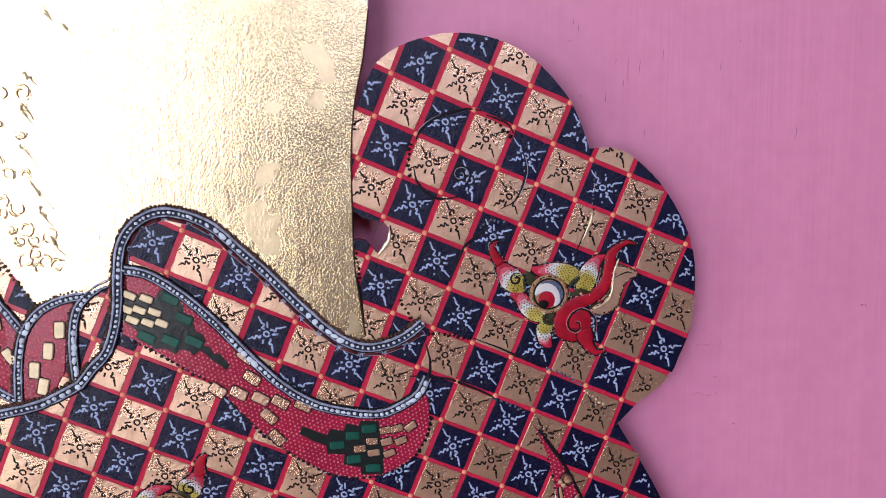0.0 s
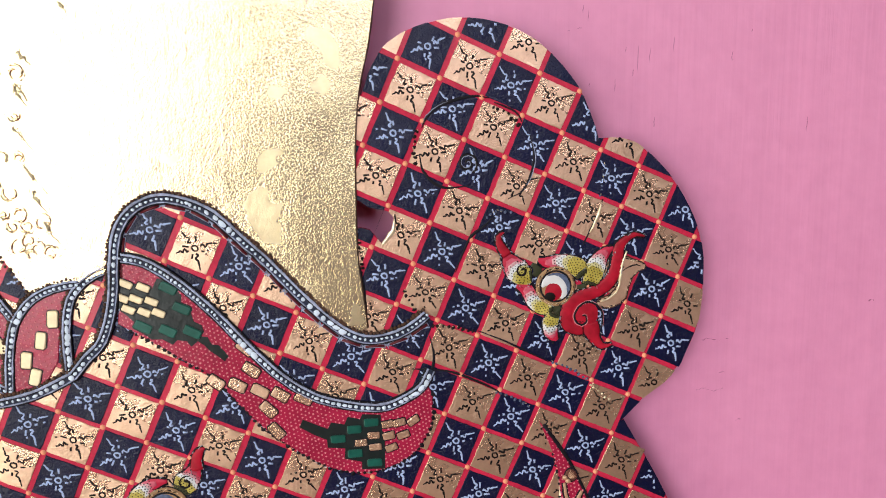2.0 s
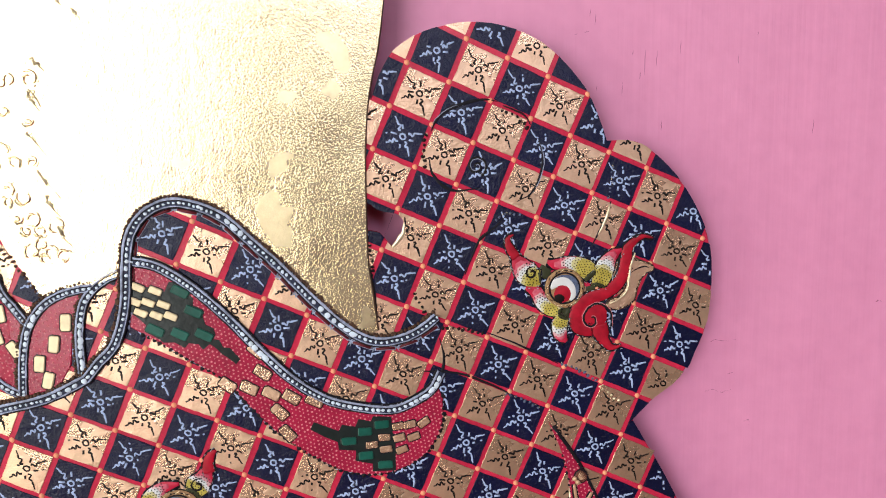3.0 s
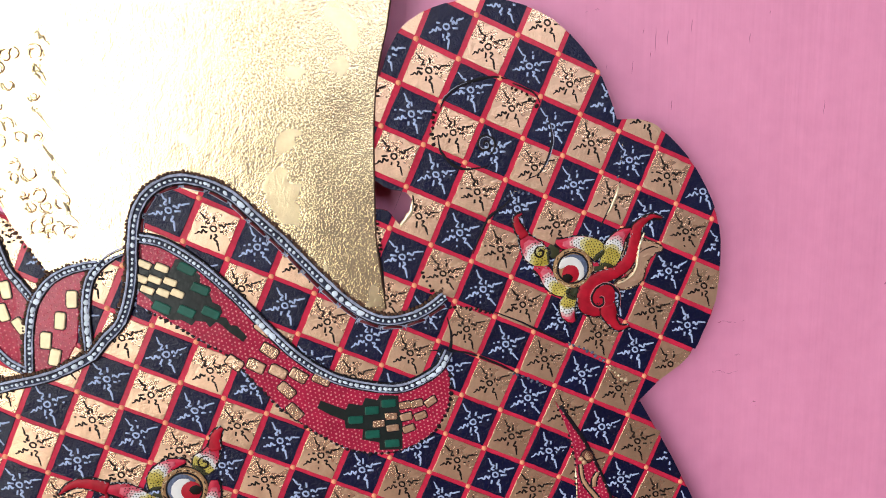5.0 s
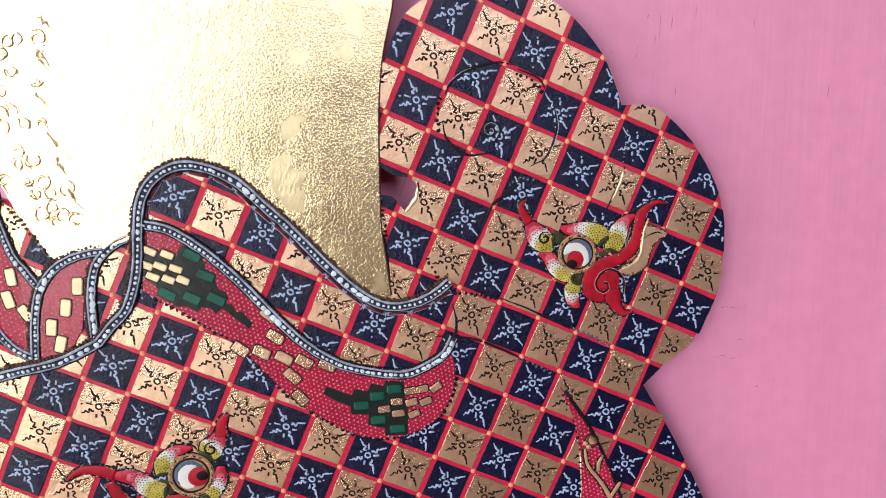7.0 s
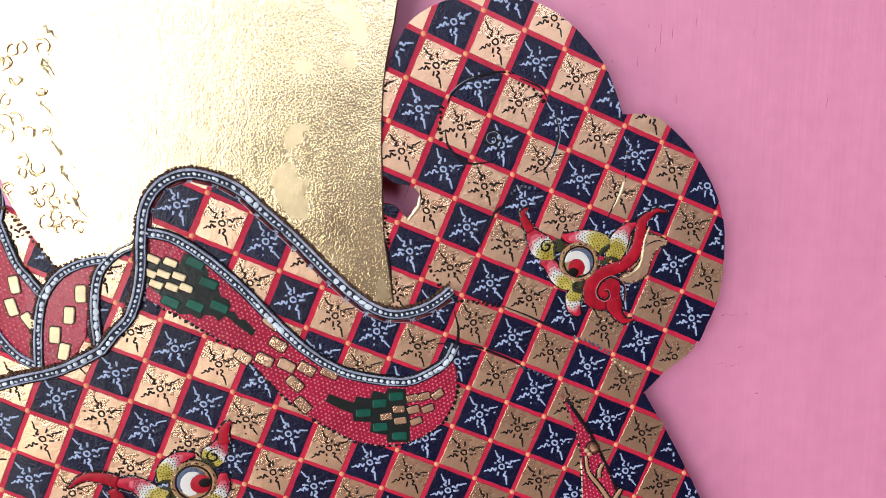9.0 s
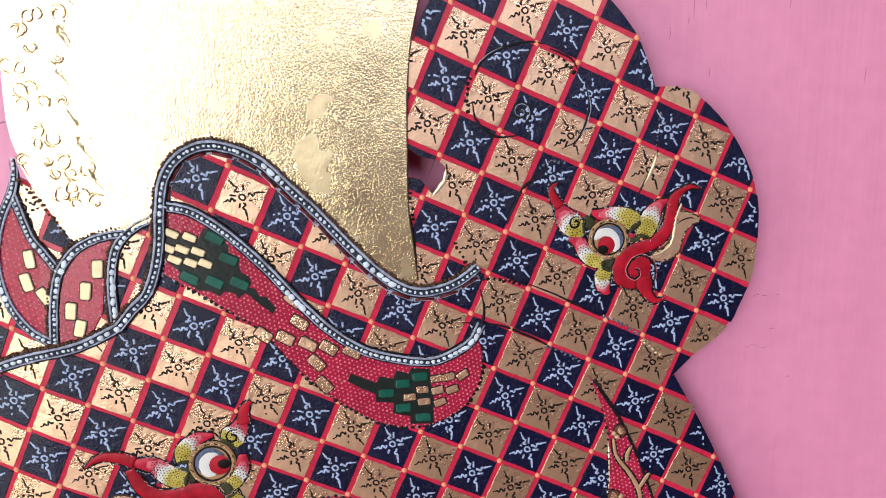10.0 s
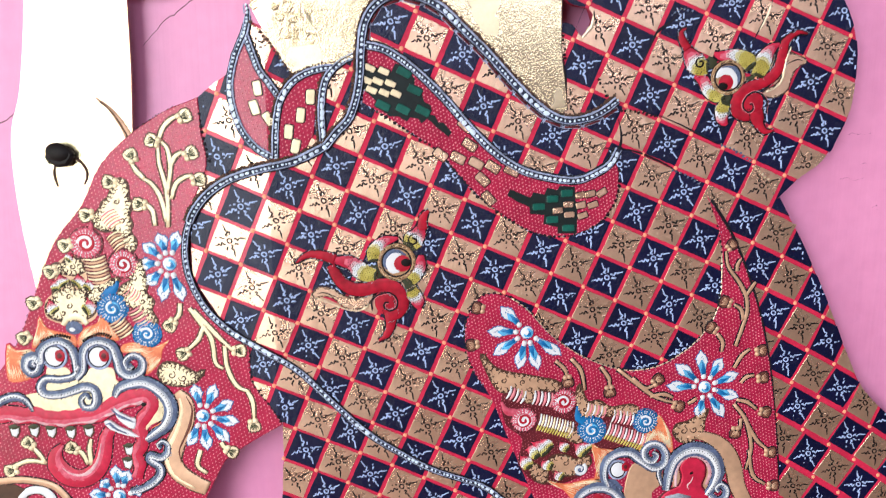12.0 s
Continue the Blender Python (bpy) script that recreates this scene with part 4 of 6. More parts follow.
eye_motif([([(18.2, 10.0), (16.3, 10.4), (14.5, 9.5), (13.2, 8.1), (12.8, 6.1), (12.5, 3.7), (11.3, 1.2), (9.1, -0.5), (6.4, -1.5), (4.0, -2.8), (2.9, -4.8), (3.0, -7.0), (4.4, -8.0), (6.3, -8.2)], (0.15, 0.5, 0.95, 1.15, 1.2, 1.25, 1.3, 1.3, 1.2, 1.1)), ([(7.6, -7.0), (8.1, -8.9), (8.8, -10.4), (10.2, -11.7), (12.2, -11.4)], (1.6, 1.5, 1.0, 0.6, 0.15)), ([(-9.1, 6.5), (-10.1, 8.0), (-10.8, 9.4), (-10.6, 10.5), (-9.7, 11.0)], (0.95, 0.85, 0.6, 0.4, 0.15))],
          [(9.9, -7.8), (10.0, -5.9), (9.4, -4.0), (7.4, -2.8), (5.4, -3.5), (4.4, -5.2), (4.7, -6.7), (5.9, -7.3), (6.8, -6.7), (6.6, -5.6), (5.9, -5.5)],
          [([(-4.2, 2.6), (-5.7, 2.6), (-7.2, 3.7), (-8.4, 5.2), (-9.5, 6.7)], (1.3, 2.0, 2.3, 1.6, 0.9)), ([(6.1, 2.6), (4.8, 4.1), (2.8, 5.1), (0.8, 5.3), (-1.3, 5.1), (-3.0, 5.7)], (1.5, 1.8, 1.4, 1.2, 1.0, 0.5)), ([(7.3, 0.6), (8.0, 2.7), (8.8, 4.8), (10.1, 6.7), (12.0, 7.9)], (1.4, 1.9, 1.8, 1.1, 0.5)),
           ([(-0.1, -4.4), (-2.2, -3.8), (-3.9, -2.4), (-5.1, -0.4), (-7.2, 0.6)], (0.8, 1.2, 1.3, 1.3, 0.5)), ([(0.3, -5.1), (-0.4, -7.0), (-0.1, -8.9), (1.0, -10.3)], (1.2, 1.5, 1.3, 0.6))],
          (-6.1, 3.5), (0.5, 0.4), (0.1, -0.7), (-0.5, -1.5), [(-2.2, 0.3), (-1.2, 1.4), (0.3, 1.6), (1.5, 0.6), (2.0, -1.0), (1.6, -2.0)], [(-1.6, 2.0), (-0.1, 2.6), (1.8, 2.2), (2.9, 1.0), (3.2, -0.9), (2.8, -2.2)],
          [(14.4, 5.9), (16.2, 5.3), (18.1, 4.6), (18.4, 3.8), (17.0, 3.1), (15.7, 1.7), (15.1, -0.1), (14.6, -2.2), (13.0, -3.5), (10.3, -4.0), (9.1, -3.4), (9.5, -2.4), (11.4, -1.6), (12.9, 0.1), (13.2, 2.0), (13.4, 3.6)],
          [(14.6, 7.2), (14.1, 5.7), (13.6, 3.8), (13.5, 1.6), (13.0, -0.4), (11.6, -1.9), (9.6, -2.8)], [(13.7, 3.1), (15.1, 4.0), (16.6, 4.4), (17.9, 4.1)], ([(5.6, 2.4), (6.7, 1.7), (6.4, 0.2), (4.9, 0.2)], [(-4.3, 4.8), (-3.1, 3.7), (-3.7, 2.4)], [(-0.7, -4.4), (1.0, -4.0), (1.4, -5.1), (-0.7, -5.3)]), 1.0)
eye_motif([([(-89.8, -42.1), (-88.7, -44.1), (-87.1, -46.4), (-84.5, -47.8), (-81.4, -47.8), (-78.4, -46.9), (-75.6, -47.4), (-73.8, -49.5), (-73.5, -52.0), (-74.9, -53.7), (-76.9, -54.2)], (0.9, 1.3, 1.5, 1.5, 1.6, 1.6, 1.5, 1.3)), ([(-76.1, -53.0), (-76.1, -56.2), (-77.0, -58.8), (-78.9, -60.3)], (1.6, 1.1, 0.8, 0.2)), ([(-97.5, -41.5), (-95.7, -40.0), (-93.3, -39.5), (-90.8, -40.0), (-88.7, -40.8)], (0.2, 0.6, 0.9, 1.1, 1.2)), ([(-68.5, -34.0), (-68.7, -32.2), (-68.1, -30.5), (-67.1, -29.6)], (1.1, 1.0, 0.8, 0.2))],
          [(-80.2, -52.5), (-80.4, -50.7), (-78.9, -49.2), (-76.4, -48.7), (-74.7, -50.1), (-74.7, -52.2), (-76.3, -53.0), (-77.6, -52.1), (-77.3, -51.0), (-76.5, -51.0)],
          [([(-79.2, -44.7), (-81.4, -44.2), (-83.3, -43.1), (-85.4, -41.5), (-89.2, -40.9)], (1.3, 1.9, 1.9, 1.5, 1.0)), ([(-71.6, -37.7), (-70.7, -36.4), (-69.6, -35.0), (-68.7, -33.0)], (1.7, 2.3, 1.7, 1.0)), ([(-79.8, -41.3), (-79.8, -39.2), (-78.7, -37.6), (-77.0, -36.5), (-74.2, -35.9)], (1.2, 1.6, 1.4, 1.1, 0.5)),
           ([(-71.8, -46.3), (-70.3, -44.8), (-69.2, -42.6), (-69.0, -39.9)], (1.1, 1.4, 1.3, 0.9)), ([(-71.4, -47.7), (-70.6, -49.3), (-69.8, -50.9), (-69.5, -52.7)], (1.2, 1.6, 1.5, 0.8))],
          (-70.7, -36.4), (-74.6, -41.5), (-73.3, -41.8), (-72.6, -41.6), [(-73.6, -39.6), (-75.3, -40.3), (-76.0, -41.8), (-75.4, -43.2), (-74.0, -43.7)], [(-72.5, -39.9), (-74.4, -39.0), (-76.4, -39.6), (-77.3, -41.5), (-76.8, -43.2)],
          [(-94.0, -48.8), (-92.5, -47.4), (-89.7, -47.7), (-87.3, -49.2), (-84.7, -50.1), (-81.9, -49.8), (-79.9, -48.9), (-80.6, -50.3), (-81.5, -51.6), (-83.7, -52.6), (-85.9, -52.5), (-87.8, -51.1), (-89.7, -49.6), (-91.9, -49.3), (-93.2, -49.9)],
          [(-93.2, -49.9), (-91.1, -50.6), (-88.3, -51.8), (-85.9, -52.7), (-83.3, -52.9), (-81.3, -51.8)], [(-93.2, -48.8), (-91.4, -48.6), (-89.3, -49.3), (-87.8, -50.3)], ([(-80.5, -42.2), (-79.2, -43.1), (-78.8, -44.7), (-80.5, -45.3)], [(-73.1, -37.2), (-71.8, -38.1), (-69.6, -38.3)], [(-73.1, -45.9), (-71.8, -47.2), (-72.5, -48.1)]), 1.12)


# ---- flowers and vines on the crimson panels ----
def flower(centre, tips, parent, r=1.0):
    cx, cz = centre
    q = random.Random(int(cx * 10))
    f = part("flower", Shape().cap(cx, cz, 1.7 * r, 0.34, 0.2, 14), BLUE, ornament, "white and blue painted flower")
    part("heart", Shape().cap(cx, cz, 1.5 * r, 0.4, 0.3, 14), WHITE, f)
    part("heart_swirl", Shape().rope(arc(cx, cz, 0.85 * r, -150, 95, 12), taper(0.15, 0.62 * r, 0.2), 0.62, 0.14), SKYBLUE, f)
    part("heart_swirl", Shape().rope(arc(cx + 0.1, cz - 0.15, 0.55 * r, -110, 60, 10), taper(0.1, 0.42 * r, 0.15), 0.68, 0.14), BLUE, f)
    for tx, tz in tips:
        d = math.hypot(tx - cx, tz - cz)
        ux, uz = (tx - cx) / d, (tz - cz) / d
        at = lambda s, o: (cx + ux * s - uz * o, cz + uz * s + ux * o)
        a, bow = 3.3 * r, q.uniform(-.25, .25)
        on = lambda s, o: at(a + s * (d - a), o + bow * math.sin(3.1 * s))
        side = [(0.0, 0.42), (0.15, 0.56), (0.32, 0.78), (0.46, 1.1), (0.55, 1.36), (0.61, 1.2), (0.68, 1.36), (0.74, 1.02), (0.81, 1.06), (0.87, 0.6)]
        leaf = [on(s, w * q.uniform(.92, 1.08)) for s, w in side] + [on(1.0, 0.0)] + [on(s - 0.04, -w * q.uniform(.88, 1.05)) for s, w in side[::-1]]
        part("outline", Shape().slab(inset(leaf if area(leaf) > 0 else leaf[::-1], -0.2), 0.42, 0.3, 0.05), BLUE, f)
        part("petal", Shape().slab(leaf, 0.55, 0.35, 0.1), WHITE, f)
        part("blue_wash", Shape().rope([on(0.02, 0.0), on(0.2, 0), on(0.4, 0.1), on(0.62, 0.05)], steps(0.44, 0.66, 0.95, 0.2), 0.53, 0.14, sides=3), SKYBLUE, f)
        part("blue_core", Shape().rope([on(0.02, -0.05), on(0.2, -0.1), on(0.48, -0.1)], steps(0.42, 0.55, 0.1), 0.59, 0.12, sides=3), BLUE, f)
        g = Shape()
        for k in range(6):
            s, o = 0.5 + 0.05 * k, q.uniform(-.45, .45)
            g.cap(*on(s, o), q.uniform(0.1, 0.17), 0.6, 0.08, 5)
        tagged(part("stipple", g, BLUE, f), kind="stuff")
        x, z = at(2.65 * r, 0)
        part("pearl", Shape().cap(x, z, 0.66 * r, 0.36, 0.4, 9), WHITE, f)


flower([(-126.0, -41.4)][0], [(-128.1, -34.4), (-123.7, -34.0), (-131.6, -36.8), (-132.7, -41.2), (-131.5, -46.0), (-128.3, -50.0), (-123.6, -50.1)], fan)
flower([(-43.9, -58.8)][0], [(-50.2, -52.5), (-53.2, -58.4), (-51.8, -64.2), (-45.8, -67.8), (-41.0, -68.1), (-35.6, -64.5)], kris)
flower([(0.1, -73.3)][0], [(-7.4, -67.4), (-1.5, -64.0), (4.0, -66.1), (8.2, -70.0), (8.7, -76.0), (5.3, -81.2), (-0.8, -81.5), (-9.3, -72.8)], kris)
flower([(-120.6, -78.1)][0], [(-122.2, -70.3), (-117.3, -70.4), (-113.4, -74.7), (-112.3, -79.8), (-114.8, -84.7), (-120.0, -86.7), (-124.5, -85.4)], fan)
flower([(-141.3, -97.9)][0], [(-141.7, -90.2), (-138.6, -91.6), (-148.2, -97.3), (-145.3, -94.0), (-136.0, -96.9)], fan)


def vine(path, mat, parent, half=0.46):
    lined("vine", curve(path, 4), taper(half * 0.85, half, half * 0.6), 0.46, 0.14, mat, parent, 0.36, EDGE if mat is TAN else BROWN)


def bud(x, z, turn, mat, parent, r=1.75, dark=False):
    """A seed head: a pale cup with a torn end, dark lines that fan out in it, and a two-lobed collar."""
    ca, sa = math.cos(radians(turn)), math.sin(radians(turn))
    at = lambda u, w: (x + u * ca - w * sa, z + u * sa + w * ca)
    q = random.Random(int(x * 7 + z * 13))
    cup = [at(r * u, r * w) for u, w in ((-0.75, 0.2), (-0.45, 0.68), (0.0, 0.92), (0.42, 0.9), (0.78, 0.82), (0.78, 0.6), (0.98, 0.46), (0.88, 0.2), (1.05, 0.02), (0.88, -0.25), (0.98, -0.5), (0.76, -0.6), (0.76, -0.84), (0.4, -0.88), (0.0, -0.92), (-0.45, -0.68), (-0.75, -0.2))]
    b = part("bud", Shape().slab(inset(cup if area(cup) > 0 else cup[::-1], -0.26), 0.46, 0.3, 0.05), EDGE if dark else BROWN, ornament)
    part("cup", Shape().slab(cup, 0.6, 0.4, 0.15), BUD if dark else mat, b)
    for w in (-0.62, -0.38, -0.15, 0.1, 0.34, 0.6):
        part("fringe_line", Shape().rope([at(r * -0.3, r * w * 0.35), at(r * 0.2, r * w * 0.8), at(r * q.uniform(.55, .8), r * w)], taper(0.05, 0.1 if dark else 0.14, 0.06), 0.6, 0.2, sides=3), TAN if dark else OLIVE, b)
    for w in (-0.36, 0.36):
        part("collar", Shape().cap(*at(-r * 0.72, r * w), 0.44 * r, 0.5, 0.42, 9), mat, b)
    part("collar_line", Shape().rope([at(-r * 0.42, -r * 0.62), at(-r * 0.36, 0), at(-r * 0.42, r * 0.62)], 0.12, 0.64, 0.2, sides=3), EDGE, b)


for path in ([(-125.8, -33.0), (-125.5, -26.3), (-125.9, -22.8), (-126.8, -18.8), (-126.9, -14.6)], [(-125.6, -25.7), (-124.5, -20.0), (-124.8, -15.8), (-126.1, -13.8)], [(-124.7, -20.0), (-123.4, -17.3), (-121.6, -16.0)], [(-124.7, -26.6), (-123.5, -23.3), (-121.4, -21.7), (-119.6, -21.4)],
             [(-126.0, -31.7), (-126.9, -26.6), (-128.6, -23.4), (-130.3, -22.1)], [(-130.3, -22.1), (-131.9, -20.3), (-132.9, -18.4)], [(-128.6, -32.7), (-128.9, -29.6), (-129.9, -28.1), (-131.2, -27.7)], [(-126.7, -13.6), (-125.4, -10.7), (-123.5, -8.9), (-121.8, -8.2)],
             [(-122.2, -51.8), (-119.8, -55.5), (-117.5, -59.6), (-117.0, -64.9), (-115.2, -66.6)], [(-121.4, -52.3), (-118.7, -55.5), (-115.4, -59.4), (-112.8, -62.2)], [(-119.1, -55.8), (-120.6, -59.3), (-123.3, -62.0)], [(-124.2, -50.6), (-124.6, -53.3), (-126.2, -55.1)],
             [(-114.7, -61.0), (-114.3, -66.3), (-112.3, -70.8), (-109.5, -72.3)], [(-110.0, -72.0), (-108.8, -75.1), (-108.7, -79.1)], [(-121.6, -86.7), (-122.5, -90.6), (-120.3, -92.7)], [(-116.7, -84.9), (-115.5, -87.0)],
             [(-147.2, -89.9), (-147.3, -86.0), (-146.8, -83.3)], [(-147.9, -89.6), (-149.0, -87.0), (-150.2, -85.9)], [(-167.2, -90.8), (-161.8, -88.5), (-157.3, -89.1)], [(-157.7, -89.0), (-159.3, -86.4), (-160.8, -84.3)]):
    vine(path, CREAM, fan)
for (x, z), a in zip([(-120.8, -8.4), (-128.0, -13.7), (-119.9, -16.5), (-118.5, -22.3), (-132.8, -17.0), (-137.8, -22.8), (-131.7, -27.8), (-143.4, -30.1), (-148.6, -36.9), (-152.3, -42.9), (-156.7, -50.1), (-159.6, -58.3), (-126.7, -55.8), (-124.1, -62.7), (-111.4, -62.2), (-108.8, -80.8), (-151.2, -85.5), (-161.1, -84.0), (-165.7, -90.8), (-114.4, -87.3)],
                     (25, 160, 30, 10, 120, 170, 175, 190, 200, 200, 200, 210, 230, 200, 0, -80, 150, 140, 190, -30)):
    bud(x, z, a, CREAM, fan, 1.6)
for path in ([(7.0, -63.0), (8.3, -58.5), (9.2, -54.3), (8.5, -50.1), (6.0, -46.2), (3.7, -43.1), (3.0, -39.6)], [(8.7, -50.4), (10.0, -48.3), (10.8, -47.1)], [(6.0, -44.5), (6.0, -42.9), (6.7, -41.5)], [(8.4, -56.5), (7.8, -54.0), (5.9, -52.6)],
             [(7.1, -68.5), (8.7, -65.5), (10.7, -63.8)], [(9.0, -72.4), (10.4, -70.9), (12.3, -70.5)], [(8.3, -76.7), (11.2, -77.5), (13.6, -79.4)], [(7.7, -77.8), (11.0, -82.1), (13.0, -89.3), (12.0, -95.3)],
             [(11.0, -82.1), (14.0, -87.2), (17.2, -90.1)], [(12.5, -90.0), (13.8, -96.6), (17.3, -99.4)], [(9.8, -81.7), (9.7, -84.1), (8.7, -84.7)], [(-21.7, -68.3), (-16.5, -72.4), (-11.8, -75.7), (-7.3, -77.2)], [(-18.0, -70.6), (-14.8, -73.3), (-12.3, -72.5)],
             [(-13.3, -75.4), (-9.9, -75.0), (-7.6, -75.9)], [(-36.9, -66.0), (-34.7, -68.0), (-33.8, -70.3)], [(-33.1, -65.5), (-30.5, -68.7), (-29.5, -73.6)], [(-25.9, -67.6), (-23.8, -70.5), (-23.4, -72.8)], [(2.3, -59.8), (3.8, -62.1), (3.6, -64.4)], [(-1.7, -76.2), (-3.8, -77.6)]):
    vine(path, TAN, kris, 0.42)
for (x, z), a in zip([(4.2, -38.2), (0.9, -58.4), (3.8, -52.0), (13.5, -64.3), (14.4, -71.2), (15.7, -80.1), (8.6, -85.3), (18.0, -90.8), (19.4, -99.8), (-6.2, -78.1), (-11.7, -71.3), (-23.4, -74.0), (-33.7, -71.2), (-55.6, -52.7), (-56.8, -61.7)],
                     (40, 150, 160, 10, 10, -10, -90, 0, 0, -20, 40, -80, -80, 170, 190)):
    bud(x, z, a, TAN, kris, 1.35 if z > -40 else 1.5, True)


# ---- the curled masks on the panels ----
def cut_leaf(poly, mat, parent, curls=(), front=0.6, size=0.75):
    """A leaf with a toothed edge, a dark line round it and small drawn curls."""
    line = curve(poly, 4, True)
    pts = [(x, z) for x, z, a in evenly(line + line[:1], 0.42)]
    if area(pts) < 0:
        pts = pts[::-1]
    q = random.Random(len(pts))
    out, inn = inset(pts, -0.6), inset(pts, 0.25)
    teeth, k = [], 0
    while k < len(pts):
        n, u = q.choice((2, 3, 3, 4)), q.uniform(0.45, 1.0)
        for o in range(k, min(k + n, len(pts))):
            f = u * (o - k) / (n - 1)
            teeth.append((inn[o][0] + (out[o][0] - inn[o][0]) * f, inn[o][1] + (out[o][1] - inn[o][1]) * f))
        k += n
    ob = part("cut_leaf", Shape().slab(teeth, front, 0.1, 0.1), mat, parent)
    part("leaf_outline", Shape().slab(inset(pts, -0.6), front - 0.14, 0.1, 0.04), BROWN, parent)
    scuffs(pts + pts[:1], parent, front - 0.1, len(pts), RIM, 0.6, 0.58)
    hooks = evenly(inset(pts, 0.2), 1.0 if mat is CREAM else 1.9)
    for x, z, a in hooks:
        u = a + q.uniform(0.9, 1.5)
        w = q.uniform(0.6, 1.15)
        part("hook_line", Shape().rope([(x, z), (x + w * 0.5 * math.cos(u), z + w * 0.5 * math.sin(u)), (x + w * math.cos(u + 0.8), z + w * math.sin(u + 0.8))], taper(0.22, 0.2, 0.06), front - 0.03, 0.16, sides=3), BROWN, parent)
    for k, (x, z) in enumerate(curls):
        part("scroll_line", Shape().rope(scroll(x, z, size, 0.15, 70 + 95 * k, 1.1 if k % 2 else -1.1, 16), taper(0.1, 0.22, 0.12), front - 0.02, 0.16, sides=3), BROWN, parent)
    return ob


def curl_disc(x, z, r, parent, deep, light, centre, a0, turn=1.0):
    """A round curl: a torn deep rim, rays of pale dabs, a pale field and a winding line in it."""
    q = random.Random(int(x * 11 + z * 3))
    rim = [(x + r * u * math.cos(k * 6.283 / 44), z + r * u * math.sin(k * 6.283 / 44)) for k, u in enumerate(q.uniform(1.0, 1.12) if k % 2 else q.uniform(0.9, 0.98) for k in range(44))]
    ob = part("curl_disc", Shape().slab(rim, 0.66, 0.1, 0.2), deep, parent)
    part("outline", Shape().slab(ring(x, z, r * 1.14, 28), 0.5, 0.1, 0.05), MAROON if deep is PINK else BLUE, parent)
    rays = Shape()
    for k in range(22):
        a = k * 6.283 / 22 + q.uniform(-.06, .06)
        for u, v, w in ((0.6, 0.74, 0.17), (0.8, 0.92, 0.13)):
            rays.rope([(x + r * u * math.cos(a), z + r * u * math.sin(a)), (x + r * v * math.cos(a + .06), z + r * v * math.sin(a + .06))], w * q.uniform(.7, 1.2), 0.62, 0.25, sides=3)
    tagged(part("ray_fringe", rays, WHITE, parent), kind="stuff")
    part("pale_field", Shape().cap(x, z, r * 0.58, 0.62, 0.12, 18), light if deep is BLUE else WHITE, parent)
    wind = scroll(x, z, r * 0.66, r * 0.08, a0, 1.55 * turn)
    part("pale_winding", Shape().rope(scroll(x, z, r * 0.5, r * 0.06, a0 + 30, 1.3 * turn), taper(r * 0.12, r * 0.1, r * 0.06), 0.74, 0.12), WHITE, parent)
    scuffs(ring(x, z, r * 1.08, 28), parent, 0.45, int(r * 50), SPECK, 0.7, 0.5)
    part("winding", Shape().rope(wind, taper(r * 0.05, r * 0.11, r * 0.1), 0.78, 0.16, sides=3), centre, parent)
    return ob


def ribs(a, b, n, w, parent, tops=None, lows=None, bend=0.35):
    """A row of curved ribs from a to b, pale above and coloured below, over a dark ground."""
    (ax, az), (bx, bz) = a, b
    d = math.hypot(bx - ax, bz - az)
    ux, uz = (bx - ax) / d, (bz - az) / d
    ground = [(ax - uz * w * v - ux * 0.3, az + ux * w * v - uz * 0.3) for v in (-1.05, 1.05)] + [(bx - uz * w * v + ux * 0.5, bz + ux * w * v + uz * 0.5) for v in (1.05, -1.05)]
    part("rib_ground", Shape().slab(ground, 0.5, 0.1, 0.1), MAROON, parent)
    h = d / (n - 1) * 0.41
    for k in range(n):
        x, z = ax + (bx - ax) * k / (n - 1), az + (bz - az) * k / (n - 1)
        at = lambda v: (x - uz * w * v + ux * bend * (1 - v * v), z + ux * w * v + uz * bend * (1 - v * v))
        part("rib", Shape().rope([at(v) for v in (-1, -0.6, -0.2, 0.2, 0.6, 1)], taper(h * 0.5, h, h * 0.6), 0.5, 0.35, sides=3), (tops or (CREAM, SPECK))[k % 2], parent)
        if lows:
            part("rib_wash", Shape().rope([at(v) for v in (-1, -0.65, -0.3)], taper(h * 0.5, h * 0.95, h * 0.6), 0.54, 0.35, sides=3), lows, parent)


def flames(poly, tip, parent):
    """An orange flame tongue with fine pale strokes that run to its tip."""
    line = curve(poly, 3, True)
    part("outline", Shape().slab(inset(line if area(line) > 0 else line[::-1], -0.25), 0.42, 0.1, 0.04), CARMINE, parent)
    part("flame", Shape().slab(line, 0.56, 0.1, 0.15), FLAME, parent)
    g, q = Shape(), random.Random(len(poly))
    for k in range(len(line)):
        for s in (0.0, 0.5):
            (x0, z0), (x1, z1) = line[k], line[(k + 1) % len(line)]
            x, z = x0 + (x1 - x0) * s, z0 + (z1 - z0) * s
            u, v = 0.07 + q.uniform(0, .05), q.uniform(0.4, 0.66)
            p = [(x + (tip[0] - x) * c, z + (tip[1] - z) * c) for c in (u, (u + v) / 2, v)]
            if all(inside(c, line) for c in p):
                g.rope(p, taper(0.05, 0.11, 0.03), 0.54, 0.16, sides=3)
    tagged(part("flame_hatching", g, CREAM, parent), kind="stuff")


